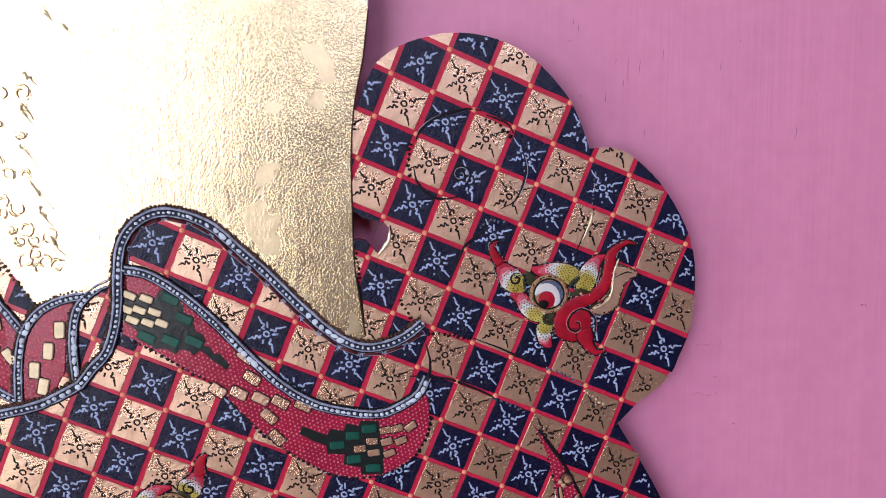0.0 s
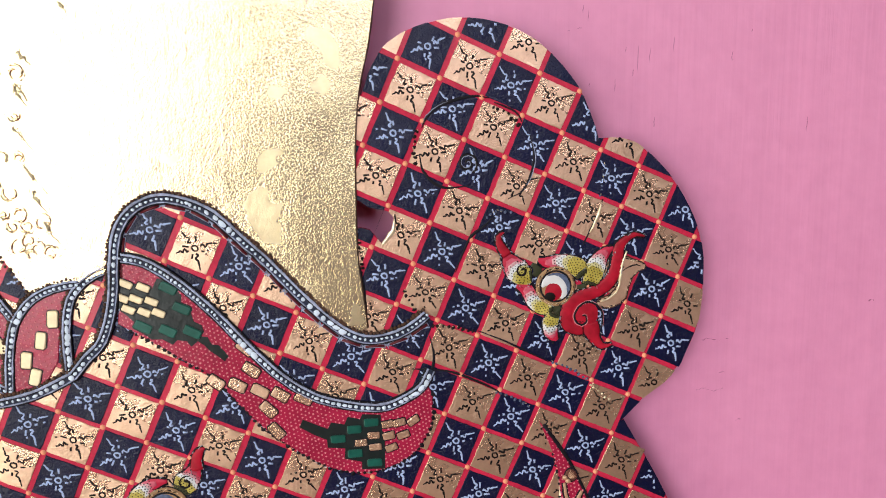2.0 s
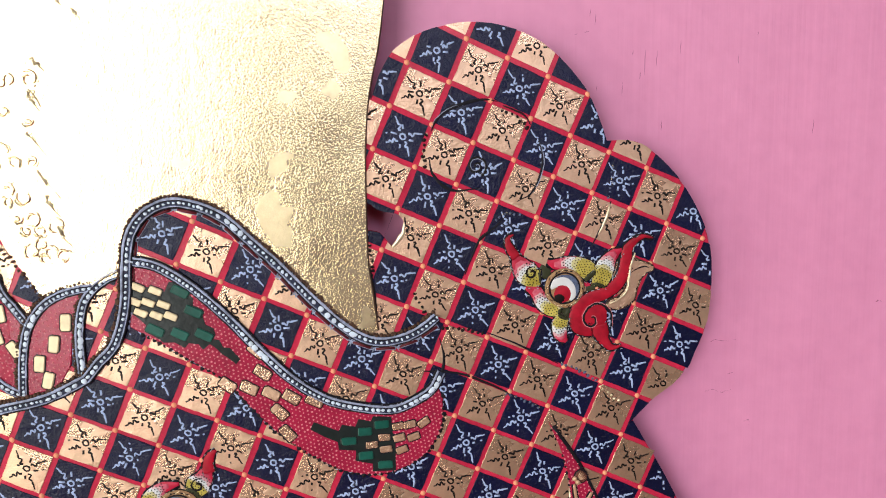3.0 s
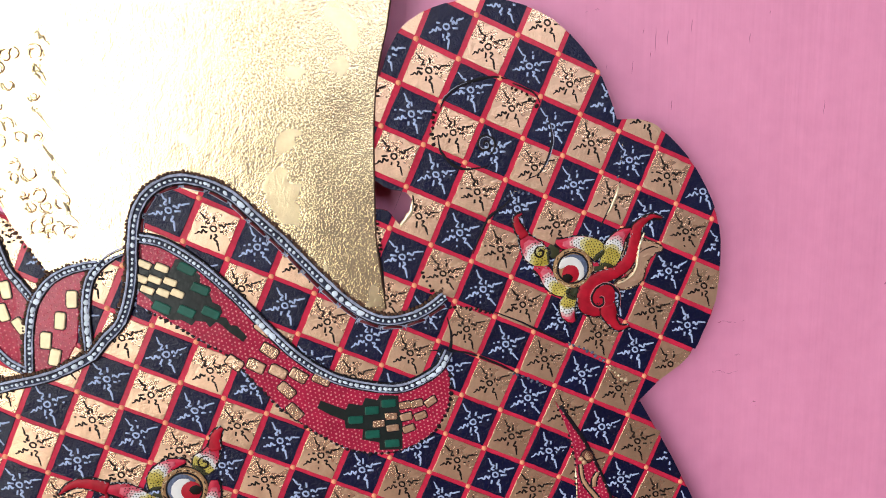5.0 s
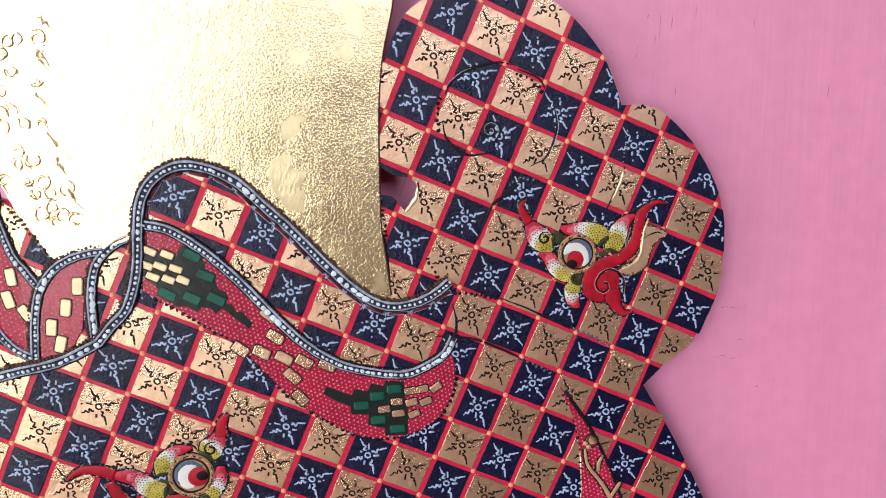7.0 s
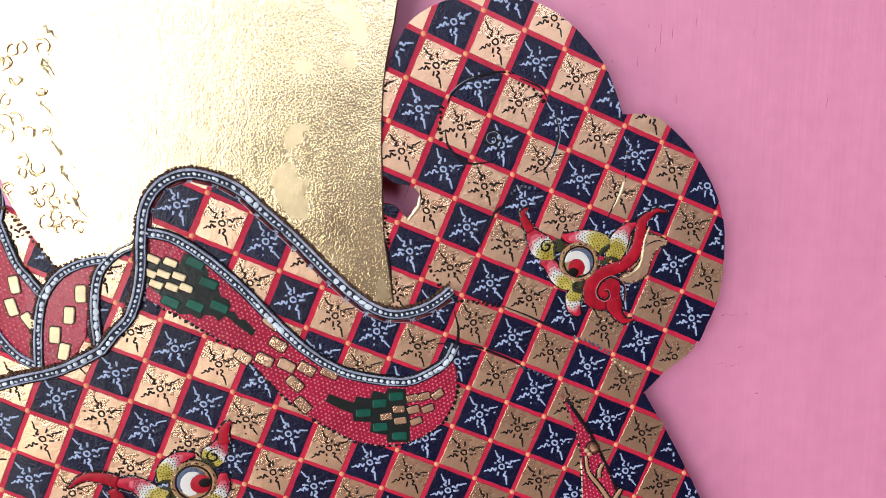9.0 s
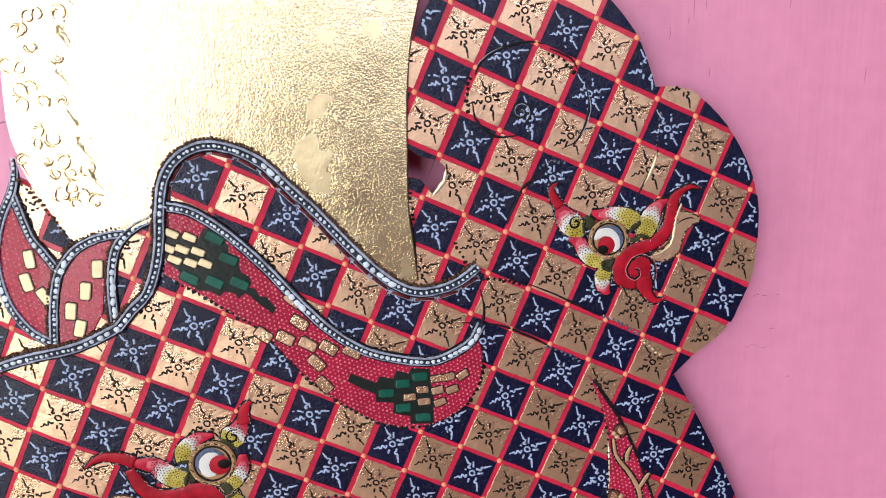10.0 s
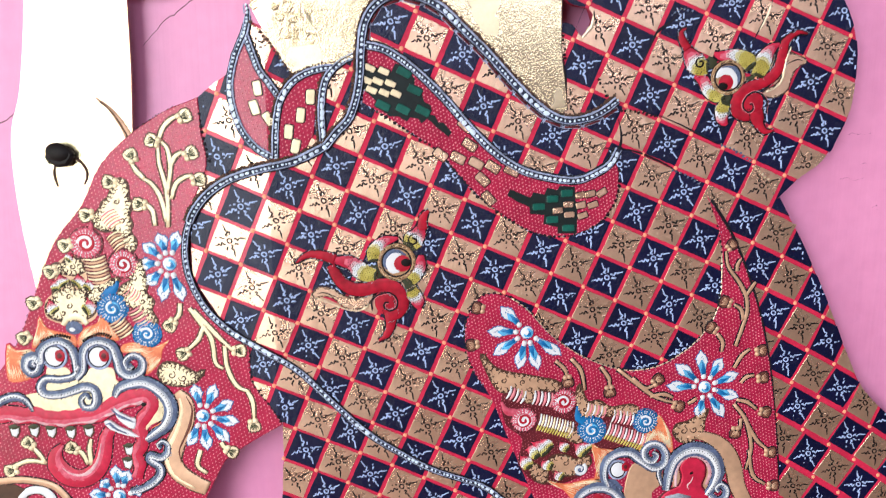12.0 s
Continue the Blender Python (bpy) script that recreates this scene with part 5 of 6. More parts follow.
def beaded_band(path, half, parent, flip=1.0):
    """A slate band with a pale dotted inner lane."""
    lined("slate_band", path, half, 0.6, 0.55, SLATE, parent, 0.25)
    width = half if callable(half) else (lambda t: half)
    part("grey_lane", Shape().rope(beside(path, 0.14 * flip), lambda t: width(t) * 0.5, 0.82, 0.26), GREY, parent)
    part("white_lane", Shape().rope(beside(path, 0.3 * flip), lambda t: width(t) * 0.34, 0.86, 0.28), WHITE, parent)
    for k, side in enumerate((1, -1)):
        scuffs([beside(path, side * (width(i / (len(path) - 1)) + 0.1))[i] for i in range(len(path))], parent, 0.55, len(path) + k, GREY, 0.9, 0.5)
    punches(beside(path, 0.12 * flip), 0.72, 0.12, 0.98, INK, parent, 0.04)


def bulging_eye(c, iris, r, parent):
    part("eyeball", Shape().cap(*c, r, 0.6, 0.24, 18, 0.92), WHITE, parent)
    part("outline", Shape().rope(ring(*c, r * 1.04, 24, 0.92), 0.16, 0.62, 0.25, closed=True), EDGE, parent)
    part("grey_ring", Shape().rope(ring(*c, r * 1.22, 24, 0.92), 0.3, 0.6, 0.2, closed=True), HAZE, parent)
    part("iris", Shape().cap(*iris, r * 0.62, 0.79, 0.12, 14, 0.8), SCARLET, parent)
    part("pupil", Shape().cap(*iris, r * 0.3, 0.9, 0.06, 9, 0.8), MAROON, parent)


def full_mask():
    m = part("curled_mask", Shape().slab(curve([(-154.9, -65.3), (-150.8, -65.7), (-149.4, -67.9), (-146.8, -67.5), (-145.4, -65.8), (-140.6, -65.9), (-139.9, -68.6), (-139.1, -69.8), (-140.4, -71.8), (-140.9, -73.3), (-143.6, -74.4), (-144.8, -77.3), (-152.8, -77.8), (-159.1, -76.7), (-159.8, -73.2), (-160.7, -72.1), (-156.7, -71.1), (-155.8, -68.1)], 3, True), 0.5, 0.1, 0.15), CREAM, ornament, "painted curled mask motif with scarlet jaw")
    # crown of leaves, ribs and round curls
    cut_leaf([(-135.9, -22.4), (-134.4, -23.1), (-134.3, -26.0), (-133.8, -28.2), (-134.5, -30.2), (-133.9, -32.2), (-134.4, -34.0), (-133.3, -36.2), (-134.0, -38.1), (-135.3, -37.6), (-135.9, -34.9), (-137.3, -33.4), (-139.7, -33.5), (-141.6, -32.6), (-141.8, -30.9), (-140.1, -28.6), (-139.7, -27.5), (-138.3, -26.4), (-137.5, -24.6)], CREAM, m, [(-136.7, -27.1), (-135.7, -31.3), (-140.8, -31.2), (-135.1, -34.9)])
    ribs(*[(-137.0, -32.7), (-138.8, -29.9)], 6, 2.0, m, (TAN, SPECK))
    ribs(*[(-136.1, -37.6), (-137.8, -34.7)], 6, 1.9, m, (TAN, CREAM))
    part("pink_tail", Shape().rope(curve([(-142.4, -31.9), (-143.1, -33.5), (-144.9, -34.1), (-146.8, -35.7)], 5), taper(0.25, 1.1, 1.3), 0.42, 0.5), PINK, m)
    ribs(*[(-142.5, -39.7), (-141.6, -45.8)], 9, 2.5, m, (CREAM, TAN), None, 0.6)
    curl_disc(*[(-144.1, -36.5)][0], 3.4, m, PINK, WHITE, SCARLET, 150, -1)
    curl_disc(*[(-136.2, -41.3)][0], 3.1, m, PINK, WHITE, SCARLET, 250, 1)
    cut_leaf([(-132.0, -40.7), (-132.1, -44.0), (-131.3, -45.4), (-132.0, -48.1), (-130.4, -50.0), (-131.0, -52.3), (-129.8, -54.7), (-130.8, -55.4), (-132.8, -52.3), (-134.5, -51.1), (-136.2, -50.8), (-136.7, -48.5), (-137.8, -48.7), (-136.8, -46.7), (-134.5, -45.3), (-134.9, -43.9), (-133.8, -42.1)], CREAM, m, [(-134.2, -44.6), (-132.6, -50.0), (-135.6, -48.1)])
    ribs(*[(-136.3, -47.1), (-133.8, -49.1)], 6, 1.5, m, (TAN, SPECK))
    ribs(*[(-134.5, -51.8), (-132.3, -55.2)], 7, 1.8, m, (SPECK, CREAM))
    ribs(*[(-138.9, -54.5), (-136.7, -57.6)], 6, 2.0, m, (TAN, CREAM))
    part("blue_tail", Shape().rope(curve([(-137.8, -45.2), (-138.6, -46.7), (-139.9, -47.6), (-141.4, -49.4)], 5), taper(0.3, 1.2, 1.3), 0.42, 0.5), BLUE, m)
    curl_disc(*[(-139.4, -51.6)][0], 3.2, m, BLUE, SKYBLUE, BLUE, 60, 1)
    curl_disc(*[(-132.1, -57.8)][0], 3.0, m, BLUE, SKYBLUE, BLUE, 120, -1)
    # brow ornament of small leaves and speckled puffs
    part("brow_ground", Shape().slab(curve([(-151.2, -41.5), (-147.1, -38.8), (-144.6, -40.7), (-144.2, -46.1), (-142.4, -50.8), (-143.5, -54.0), (-146.7, -55.4), (-150.7, -55.3), (-154.4, -53.4), (-154.1, -49.7), (-151.7, -47.0)], 3, True), 0.44, 0.1, 0.05), TAN, m)
    cut_leaf([(-151.9, -41.9), (-150.7, -41.3), (-149.5, -42.4), (-150.7, -43.5), (-151.8, -43.3)], CREAM, m)
    cut_leaf([(-144.6, -48.0), (-143.0, -47.0), (-139.8, -45.3), (-137.6, -45.1), (-140.8, -47.3), (-141.8, -49.4), (-143.4, -49.8)], CREAM, m, [(-141.7, -47.1)])
    cut_leaf([(-150.0, -42.6), (-149.0, -40.7), (-147.4, -39.9), (-145.8, -40.7), (-145.1, -42.6), (-147.0, -43.4), (-148.7, -43.3)], CREAM, m, [(-147.5, -41.8)])
    cut_leaf([(-148.5, -45.6), (-147.4, -47.6), (-145.0, -47.0), (-145.4, -49.3), (-143.1, -49.8), (-143.8, -52.6), (-146.2, -54.0), (-149.3, -54.3), (-151.8, -53.9), (-153.7, -52.8), (-153.7, -50.6), (-151.9, -49.7), (-152.0, -47.2), (-150.0, -47.7)], CREAM, m, [(-148.9, -50.9), (-150.4, -52.5), (-147.6, -52.6), (-148.8, -48.8)])
    for line, w in (([(-149.5, -46.1), (-150.1, -45.1), (-150.4, -43.4)], 1.4), ([(-147.2, -46.1), (-146.4, -45.1), (-146.5, -43.5)], 1.4), ([(-151.9, -52.3), (-152.7, -51.2), (-153.3, -49.2)], 1.3), ([(-145.8, -52.1), (-144.4, -51.1), (-144.8, -49.0)], 1.3), ([(-148.4, -40.4), (-147.8, -39.7), (-147.0, -38.9)], 0.9), ([(-144.9, -47.0), (-144.1, -45.9), (-144.3, -44.5)], 1.0), ([(-151.5, -47.2), (-151.6, -46.0), (-152.2, -44.9)], 1.0)):
        flame_leaf(curve(line, 5), w * 1.15, m, 0.56, 0.12)
    part("collar", Shape().rope(curve([(-150.7, -55.4), (-149.6, -53.9), (-147.9, -53.3), (-146.2, -54.0), (-145.3, -55.3)], 5), taper(0.5, 1.0, 0.5), 0.55, 0.4), CREAM, m)
    part("gem", Shape().cap(*[(-148.3, -56.1)][0], 1.6, 0.5, 0.3, 12, 1.2), SLATE, m)
    part("gleam", Shape().cap(*[(-148.6, -56.4)][0], 0.6, 0.72, 0.12, 8, 1.3), WHITE, m)
    # flames, eyes and bands
    flames([(-155.8, -53.4), (-154.4, -56.0), (-151.4, -57.1), (-148.6, -57.9), (-147.9, -59.7), (-149.1, -61.2), (-152.1, -59.1), (-155.4, -59.1), (-157.2, -60.7), (-158.1, -60.3), (-156.7, -56.5)], [(-155.6, -54.6)][0], m)
    flames([(-141.5, -51.4), (-140.9, -54.6), (-139.1, -57.4), (-138.7, -59.3), (-141.6, -58.7), (-144.7, -58.5), (-147.5, -60.7), (-147.8, -58.9), (-146.1, -56.2), (-143.1, -55.0)], [(-141.7, -52.9)][0], m)
    flames([(-127.2, -59.3), (-128.8, -61.6), (-129.7, -64.8), (-132.8, -67.7), (-133.2, -65.3), (-135.3, -62.5), (-138.2, -62.1), (-137.6, -60.3), (-134.3, -59.8), (-130.7, -61.0)], [(-128.1, -60.6)][0], m)
    flames([(-163.6, -60.0), (-161.6, -61.2), (-158.1, -61.0), (-157.5, -62.1), (-159.7, -63.4), (-160.3, -66.0), (-159.1, -68.0), (-162.4, -68.9), (-164.3, -67.6)], [(-162.7, -62.0)][0], m)
    g = Shape()
    for x, z, a in [*evenly(curve([(-155.8, -59.1), (-154.1, -58.4), (-151.7, -57.8), (-149.4, -58.4)], 5), 0.55), *evenly(curve([(-146.4, -59.2), (-144.4, -58.1), (-142.0, -57.6), (-139.9, -58.6)], 5), 0.55)]:
        g.cap(x, z, 0.3, 0.55, 0.25, 5, 1.8, a + 1.5)
    tagged(part("lash_edge", g, INK, m), kind="stuff")
    bulging_eye(*[(-153.3, -62.8), (-152.0, -62.6)], 2.35, m)
    bulging_eye(*[(-143.4, -63.1), (-142.1, -62.8)], 2.35, m)
    for pts, half, flip in (([(-157.6, -65.2), (-158.5, -64.6), (-157.8, -63.3), (-156.7, -64.3), (-157.3, -66.3), (-159.0, -66.8), (-160.0, -65.1), (-159.3, -63.2), (-157.5, -62.8), (-156.5, -64.1), (-156.2, -61.6), (-154.5, -59.8), (-151.8, -59.2), (-149.5, -60.7), (-148.6, -63.6), (-148.4, -66.7)], taper(0.5, 1.15, 0.9), -1), ([(-148.9, -68.2), (-147.2, -66.1), (-146.8, -62.3), (-145.3, -59.9), (-142.6, -59.3), (-140.1, -60.7), (-139.1, -63.8), (-138.5, -66.6), (-136.5, -67.8), (-134.0, -66.6), (-133.6, -64.2), (-135.4, -62.9), (-137.3, -64.2), (-136.8, -65.9), (-135.8, -65.3)], taper(0.9, 1.2, 0.5), -1),
                            ([(-167.6, -74.4), (-164.9, -72.8), (-162.3, -72.5), (-160.4, -73.8), (-159.3, -76.0)], taper(1.0, 1.0, 0.4), 1), ([(-147.7, -65.2), (-149.1, -67.6), (-152.3, -68.4), (-155.6, -68.3), (-157.0, -70.1), (-156.1, -71.9), (-153.0, -72.1), (-149.7, -71.2), (-147.1, -70.3), (-145.1, -71.0), (-144.5, -73.1), (-145.4, -75.3), (-147.5, -75.4), (-148.2, -73.5), (-147.0, -72.2), (-146.0, -73.4)], steps(0.7, 0.9, 1.0, 1.0, 1.1, 1.1, 0.6, 0.4), -1),
                            ([(-140.5, -72.8), (-139.4, -70.9), (-137.0, -69.8), (-133.9, -69.4), (-130.8, -70.9), (-128.5, -73.7), (-127.9, -77.0), (-129.2, -80.1), (-131.8, -82.3), (-133.9, -83.8)], steps(0.7, 1.2, 1.5, 1.6, 1.6, 1.4, 0.8), -1), ([(-130.6, -85.9), (-131.2, -85.1), (-130.2, -84.3), (-129.1, -85.3), (-129.4, -87.3), (-131.0, -88.4), (-133.1, -87.7), (-133.4, -89.0), (-131.4, -90.6), (-131.3, -92.6), (-133.0, -94.6), (-136.0, -96.3), (-138.5, -96.8)], steps(0.3, 0.6, 0.9, 1.0, 1.0, 0.8), 1)):
        beaded_band(curve(pts, 5), half, m, flip)
    lined("tan_horn", curve([(-126.2, -72.0), (-124.5, -74.5), (-124.4, -78.2), (-125.8, -82.0), (-127.5, -85.5), (-128.2, -89.1), (-126.8, -92.5), (-123.4, -95.2), (-120.4, -96.7)], 5), steps(0.9, 1.6, 1.8, 2.0, 2.1, 2.0, 2.0, 1.9, 1.6), 0.5, 0.3, TAN, m, 0.35, BROWN)
    part("pale_ridge", Shape().rope(curve([(-125.6, -73.5), (-125.3, -77.0), (-126.9, -82.0), (-129.0, -86.2), (-129.4, -89.8), (-127.6, -93.5), (-123.4, -96.4)], 5), taper(0.2, 0.6, 0.2), 0.62, 0.14, sides=3), CREAM, m)
    part("shade_stroke", Shape().rope(curve([(-124.1, -73.1), (-123.0, -76.0), (-123.4, -79.2), (-124.6, -82.4), (-126.4, -86.3), (-126.3, -89.6)], 5), taper(0.1, 0.35, 0.1), 0.6, 0.2, sides=3), BUD, m)
    cut_leaf([(-130.0, -67.1), (-128.9, -65.4), (-127.3, -65.0), (-124.2, -66.2), (-121.6, -67.8), (-119.9, -67.0), (-121.7, -69.2), (-124.4, -70.3), (-127.6, -70.0), (-129.4, -68.9)], CREAM, m, [(-127.2, -67.8), (-124.6, -68.6)], 0.62, 1.0)
    part("orange_lip", Shape().slab(curve([(-139.1, -73.1), (-137.4, -71.7), (-135.6, -71.2), (-133.5, -71.3), (-135.7, -72.2), (-137.5, -73.0)], 3, True), 0.6, 0.3, 0.15), FLAME, m)
    part("peach_lip", Shape().slab(curve([(-131.0, -72.4), (-129.7, -73.8), (-129.1, -76.7), (-130.1, -78.8), (-132.6, -80.1), (-134.0, -81.6), (-133.8, -79.7), (-132.4, -78.0), (-131.2, -75.8), (-130.6, -74.1)], 3, True), 0.6, 0.3, 0.15), CREAM, m)
    part("peach_lip_line", Shape().rope(curve([(-129.1, -74.4), (-128.7, -77.0), (-129.9, -79.2), (-132.3, -80.7)], 5), taper(0.1, 0.25, 0.1), 0.62, 0.2, sides=3), FLAME, m)
    # jaw, teeth and tongue
    jaw = curve([(-168.3, -76.8), (-164.2, -76.6), (-161.7, -77.2), (-158.9, -77.0), (-156.2, -77.9), (-153.6, -78.1), (-151.1, -78.0), (-148.2, -77.6), (-145.3, -77.2), (-142.4, -75.8), (-139.4, -74.3), (-136.4, -73.3), (-133.6, -72.8), (-132.2, -74.1), (-132.6, -76.3), (-134.3, -78.5), (-135.4, -81.0), (-134.9, -84.2), (-136.3, -87.2), (-135.9, -90.2), (-136.8, -93.3)], 4)
    lined("jaw", jaw, lambda t: (2.0 if t < 0.55 else 2.0 - 1.6 * (t - 0.55)) + 0.16 * math.sin(t * 95), 0.5, 0.6, CARMINE, m, 0.3)
    part("pink_gleam", Shape().rope(beside(jaw, -0.6), lambda t: (0.95 if t < 0.6 else 0.6) + 0.2 * math.sin(t * 95), 0.68, 0.32), PINK, m)
    part("pale_gleam", Shape().rope([(x, z + 0.25 * math.sin(k * 0.8)) for k, (x, z) in enumerate(beside(jaw, -1.2))][:48], lambda t: 0.42 + 0.14 * math.sin(t * 60), 0.7, 0.26, sides=3), ROSE, m)
    part("nostril", Shape().cap(*[(-133.9, -74.8)][0], 0.5, 0.85, 0.12, 8, 1.4, 0.5), INK, m)
    for x, z in [(-164.0, -80.8), (-159.5, -80.8), (-155.7, -81.1), (-151.2, -81.4), (-147.1, -81.1), (-138.2, -86.1), (-138.7, -89.5)]:
        tooth = [(x - 1.0, z + 0.9), (x + 1.05, z + 0.9), (x + 0.95, z - 0.5), (x + 0.35, z - 1.5), (x - 0.6, z - 1.1)]
        part("tooth_shade", Shape().slab(inset(tooth if area(tooth) > 0 else tooth[::-1], -0.3), 0.5, 0.3, 0.03), BROWN, m)
        part("tooth", Shape().slab(tooth, 0.66, 0.3, 0.2), WHITE, m)
        part("gum", Shape().cap(x, z + 0.95, 0.72, 0.62, 0.12, 10, 1.5), OLIVE, m)
    for poly in ([(-140.9, -75.2), (-139.5, -76.7), (-137.2, -77.9), (-135.9, -78.5), (-136.5, -80.9), (-138.7, -79.7), (-140.3, -77.8)], [(-143.3, -79.0), (-141.8, -78.6), (-140.1, -80.1), (-137.5, -81.4), (-135.4, -82.9), (-138.4, -82.4), (-142.0, -80.8)]):
        part("tusk", Shape().slab(curve(poly, 2, True), 1.05, 0.3, 0.25), WHITE, m)
        c = curve(poly[:4], 4)
        part("tusk_shade", Shape().rope(beside(c, -0.7), taper(0.1, 0.5, 0.1), 1.0, 0.15), SLATE, m)
    tongue = curve([(-153.4, -84.4), (-155.1, -86.8), (-155.1, -89.7), (-153.1, -92.3), (-150.0, -93.3), (-147.1, -92.2), (-144.9, -89.4), (-143.8, -85.8), (-143.2, -83.0), (-142.1, -80.9)], 5)
    wide = steps(0.4, 1.4, 2.2, 2.4, 2.2, 2.1, 1.9, 1.7, 1.5, 1.2)
    lined("tongue", tongue, wide, 0.45, 0.5, CARMINE, m, 0.3)
    part("pink_gleam", Shape().rope(beside(tongue, 0.35), lambda t: wide(t) * 0.55, 0.58, 0.3), PINK, m)
    part("pale_gleam", Shape().rope(beside(tongue[12:-8], 0.95), taper(0.1, 0.5, 0.15), 0.68, 0.24), ROSE, m)
    return m


def side_mask():
    m = part("curled_mask", Shape().slab(curve([(-17.8, -95.4), (-16.1, -92.8), (-12.4, -94.4), (-9.3, -95.4), (-9.1, -98.4), (-11.4, -100.8), (-11.8, -105.8), (-17.3, -105.6), (-18.6, -101.8)], 3, True), 0.5, 0.1, 0.15), TAN, ornament, "painted curled mask motif between slate bands")
    part("crown_ground", Shape().slab(curve([(-49.8, -75.2), (-47.0, -72.2), (-41.7, -73.6), (-34.2, -73.7), (-28.8, -76.9), (-16.9, -79.0), (-10.9, -80.3), (-10.7, -84.7), (-15.2, -90.3), (-27.1, -90.0), (-28.1, -95.0), (-35.2, -98.0), (-41.2, -97.2), (-45.4, -92.0), (-44.4, -85.8), (-48.5, -82.0)], 3, True), 0.42, 0.1, 0.05), MAROON, m)
    cut_leaf([(-54.6, -64.3), (-52.3, -67.0), (-49.9, -68.5), (-45.9, -69.4), (-40.7, -70.4), (-36.0, -71.7), (-36.2, -73.7), (-38.9, -73.1), (-41.7, -73.6), (-42.5, -76.3), (-44.6, -75.0), (-46.4, -72.6), (-48.7, -73.4), (-50.4, -72.8), (-52.2, -70.0)], TAN, m, [(-49.3, -70.7), (-42.9, -72.9), (-44.7, -71.2)])
    cut_leaf([(-30.8, -72.7), (-29.5, -75.9), (-28.1, -77.0), (-25.9, -76.6), (-22.9, -78.4), (-18.2, -77.8), (-16.2, -79.0), (-18.1, -80.1), (-21.6, -80.1), (-24.0, -79.9), (-28.1, -80.1), (-30.2, -79.9), (-31.3, -76.2)], TAN, m, [(-29.3, -78.4), (-22.8, -79.2)])
    cut_leaf([(-33.0, -82.3), (-31.4, -84.2), (-29.5, -86.9), (-32.0, -86.4), (-33.8, -84.8)], TAN, m)
    ribs(*[(-48.0, -73.7), (-44.5, -75.0)], 5, 1.7, m, (WHITE, SPECK))
    ribs(*[(-41.9, -75.1), (-37.7, -75.8)], 6, 1.8, m, (WHITE, SPECK))
    ribs(*[(-28.9, -78.2), (-24.6, -79.3)], 6, 1.5, m, (WHITE, SPECK))
    ribs(*[(-22.3, -80.2), (-17.6, -81.1)], 7, 1.7, m, (WHITE, SPECK))
    part("pink_tail", Shape().rope(curve([(-49.7, -76.1), (-48.6, -78.3), (-46.9, -78.9), (-45.1, -79.0)], 5), taper(0.3, 1.0, 1.2), 0.42, 0.5), PINK, m)
    ribs(*[(-40.5, -81.4), (-32.6, -83.7)], 13, 2.2, m, (WHITE, CREAM), YELLOW)
    ribs(*[(-23.5, -84.1), (-14.6, -87.3)], 14, 2.2, m, (WHITE, SPECK), YELLOW)
    curl_disc(*[(-34.6, -76.3)][0], 3.0, m, PINK, WHITE, SCARLET, 150, -1)
    curl_disc(*[(-44.2, -80.8)][0], 3.0, m, PINK, WHITE, SCARLET, 200, 1)
    part("blue_tail", Shape().rope(curve([(-31.2, -77.6), (-30.7, -80.2), (-29.2, -81.8)], 5), taper(0.3, 1.1, 1.3), 0.42, 0.5), BLUE, m)
    curl_disc(*[(-27.4, -83.8)][0], 3.2, m, BLUE, SKYBLUE, BLUE, 60, 1)
    curl_disc(*[(-14.1, -81.8)][0], 2.9, m, BLUE, SKYBLUE, BLUE, 120, -1)
    cut_leaf([(-37.5, -91.6), (-35.4, -90.4), (-33.0, -90.8), (-31.2, -91.8), (-28.3, -90.9), (-27.6, -92.5), (-30.5, -94.9), (-33.5, -95.5), (-35.9, -94.8)], TAN, m, [(-33.6, -92.3), (-30.0, -92.4)])
    cut_leaf([(-42.5, -92.1), (-40.4, -93.3), (-38.3, -94.7), (-38.8, -97.3), (-41.2, -95.9)], TAN, m, [(-40.2, -95.0)])
    for line, w in (([(-38.4, -89.8), (-39.9, -88.1), (-42.3, -86.6)], 1.6), ([(-40.4, -90.6), (-42.0, -88.8), (-43.7, -88.6)], 1.3), ([(-37.3, -88.5), (-38.8, -87.0), (-40.0, -85.9)], 1.2), ([(-28.6, -90.1), (-30.0, -88.6), (-31.7, -87.3)], 1.5), ([(-27.8, -89.0), (-28.7, -88.0), (-29.3, -86.9)], 1.1), ([(-42.4, -93.3), (-43.7, -91.6), (-44.9, -90.1)], 1.3), ([(-36.8, -93.2), (-38.6, -92.5), (-39.5, -91.5)], 1.1),
                    ([(-33.1, -88.9), (-34.4, -87.8), (-35.2, -86.6)], 1.0), ([(-34.1, -96.1), (-35.3, -95.4), (-36.2, -94.1)], 1.1)):
        flame_leaf(curve(line, 5), w * 1.2, m, 0.5, 0.14)
    flames([(-27.6, -87.2), (-25.4, -88.6), (-22.6, -89.0), (-20.1, -89.5), (-22.8, -91.1), (-24.0, -93.7), (-24.1, -97.4), (-26.2, -97.0), (-25.9, -94.7), (-26.5, -91.3)], (-27.2, -87.9), m)
    flames([(-11.0, -80.1), (-8.8, -83.1), (-7.3, -86.4), (-6.9, -90.0), (-8.3, -89.4), (-9.7, -87.8), (-12.0, -87.2), (-13.9, -88.3), (-15.1, -90.1), (-15.6, -88.3), (-14.6, -85.5), (-12.2, -83.5)], (-10.6, -81.3), m)
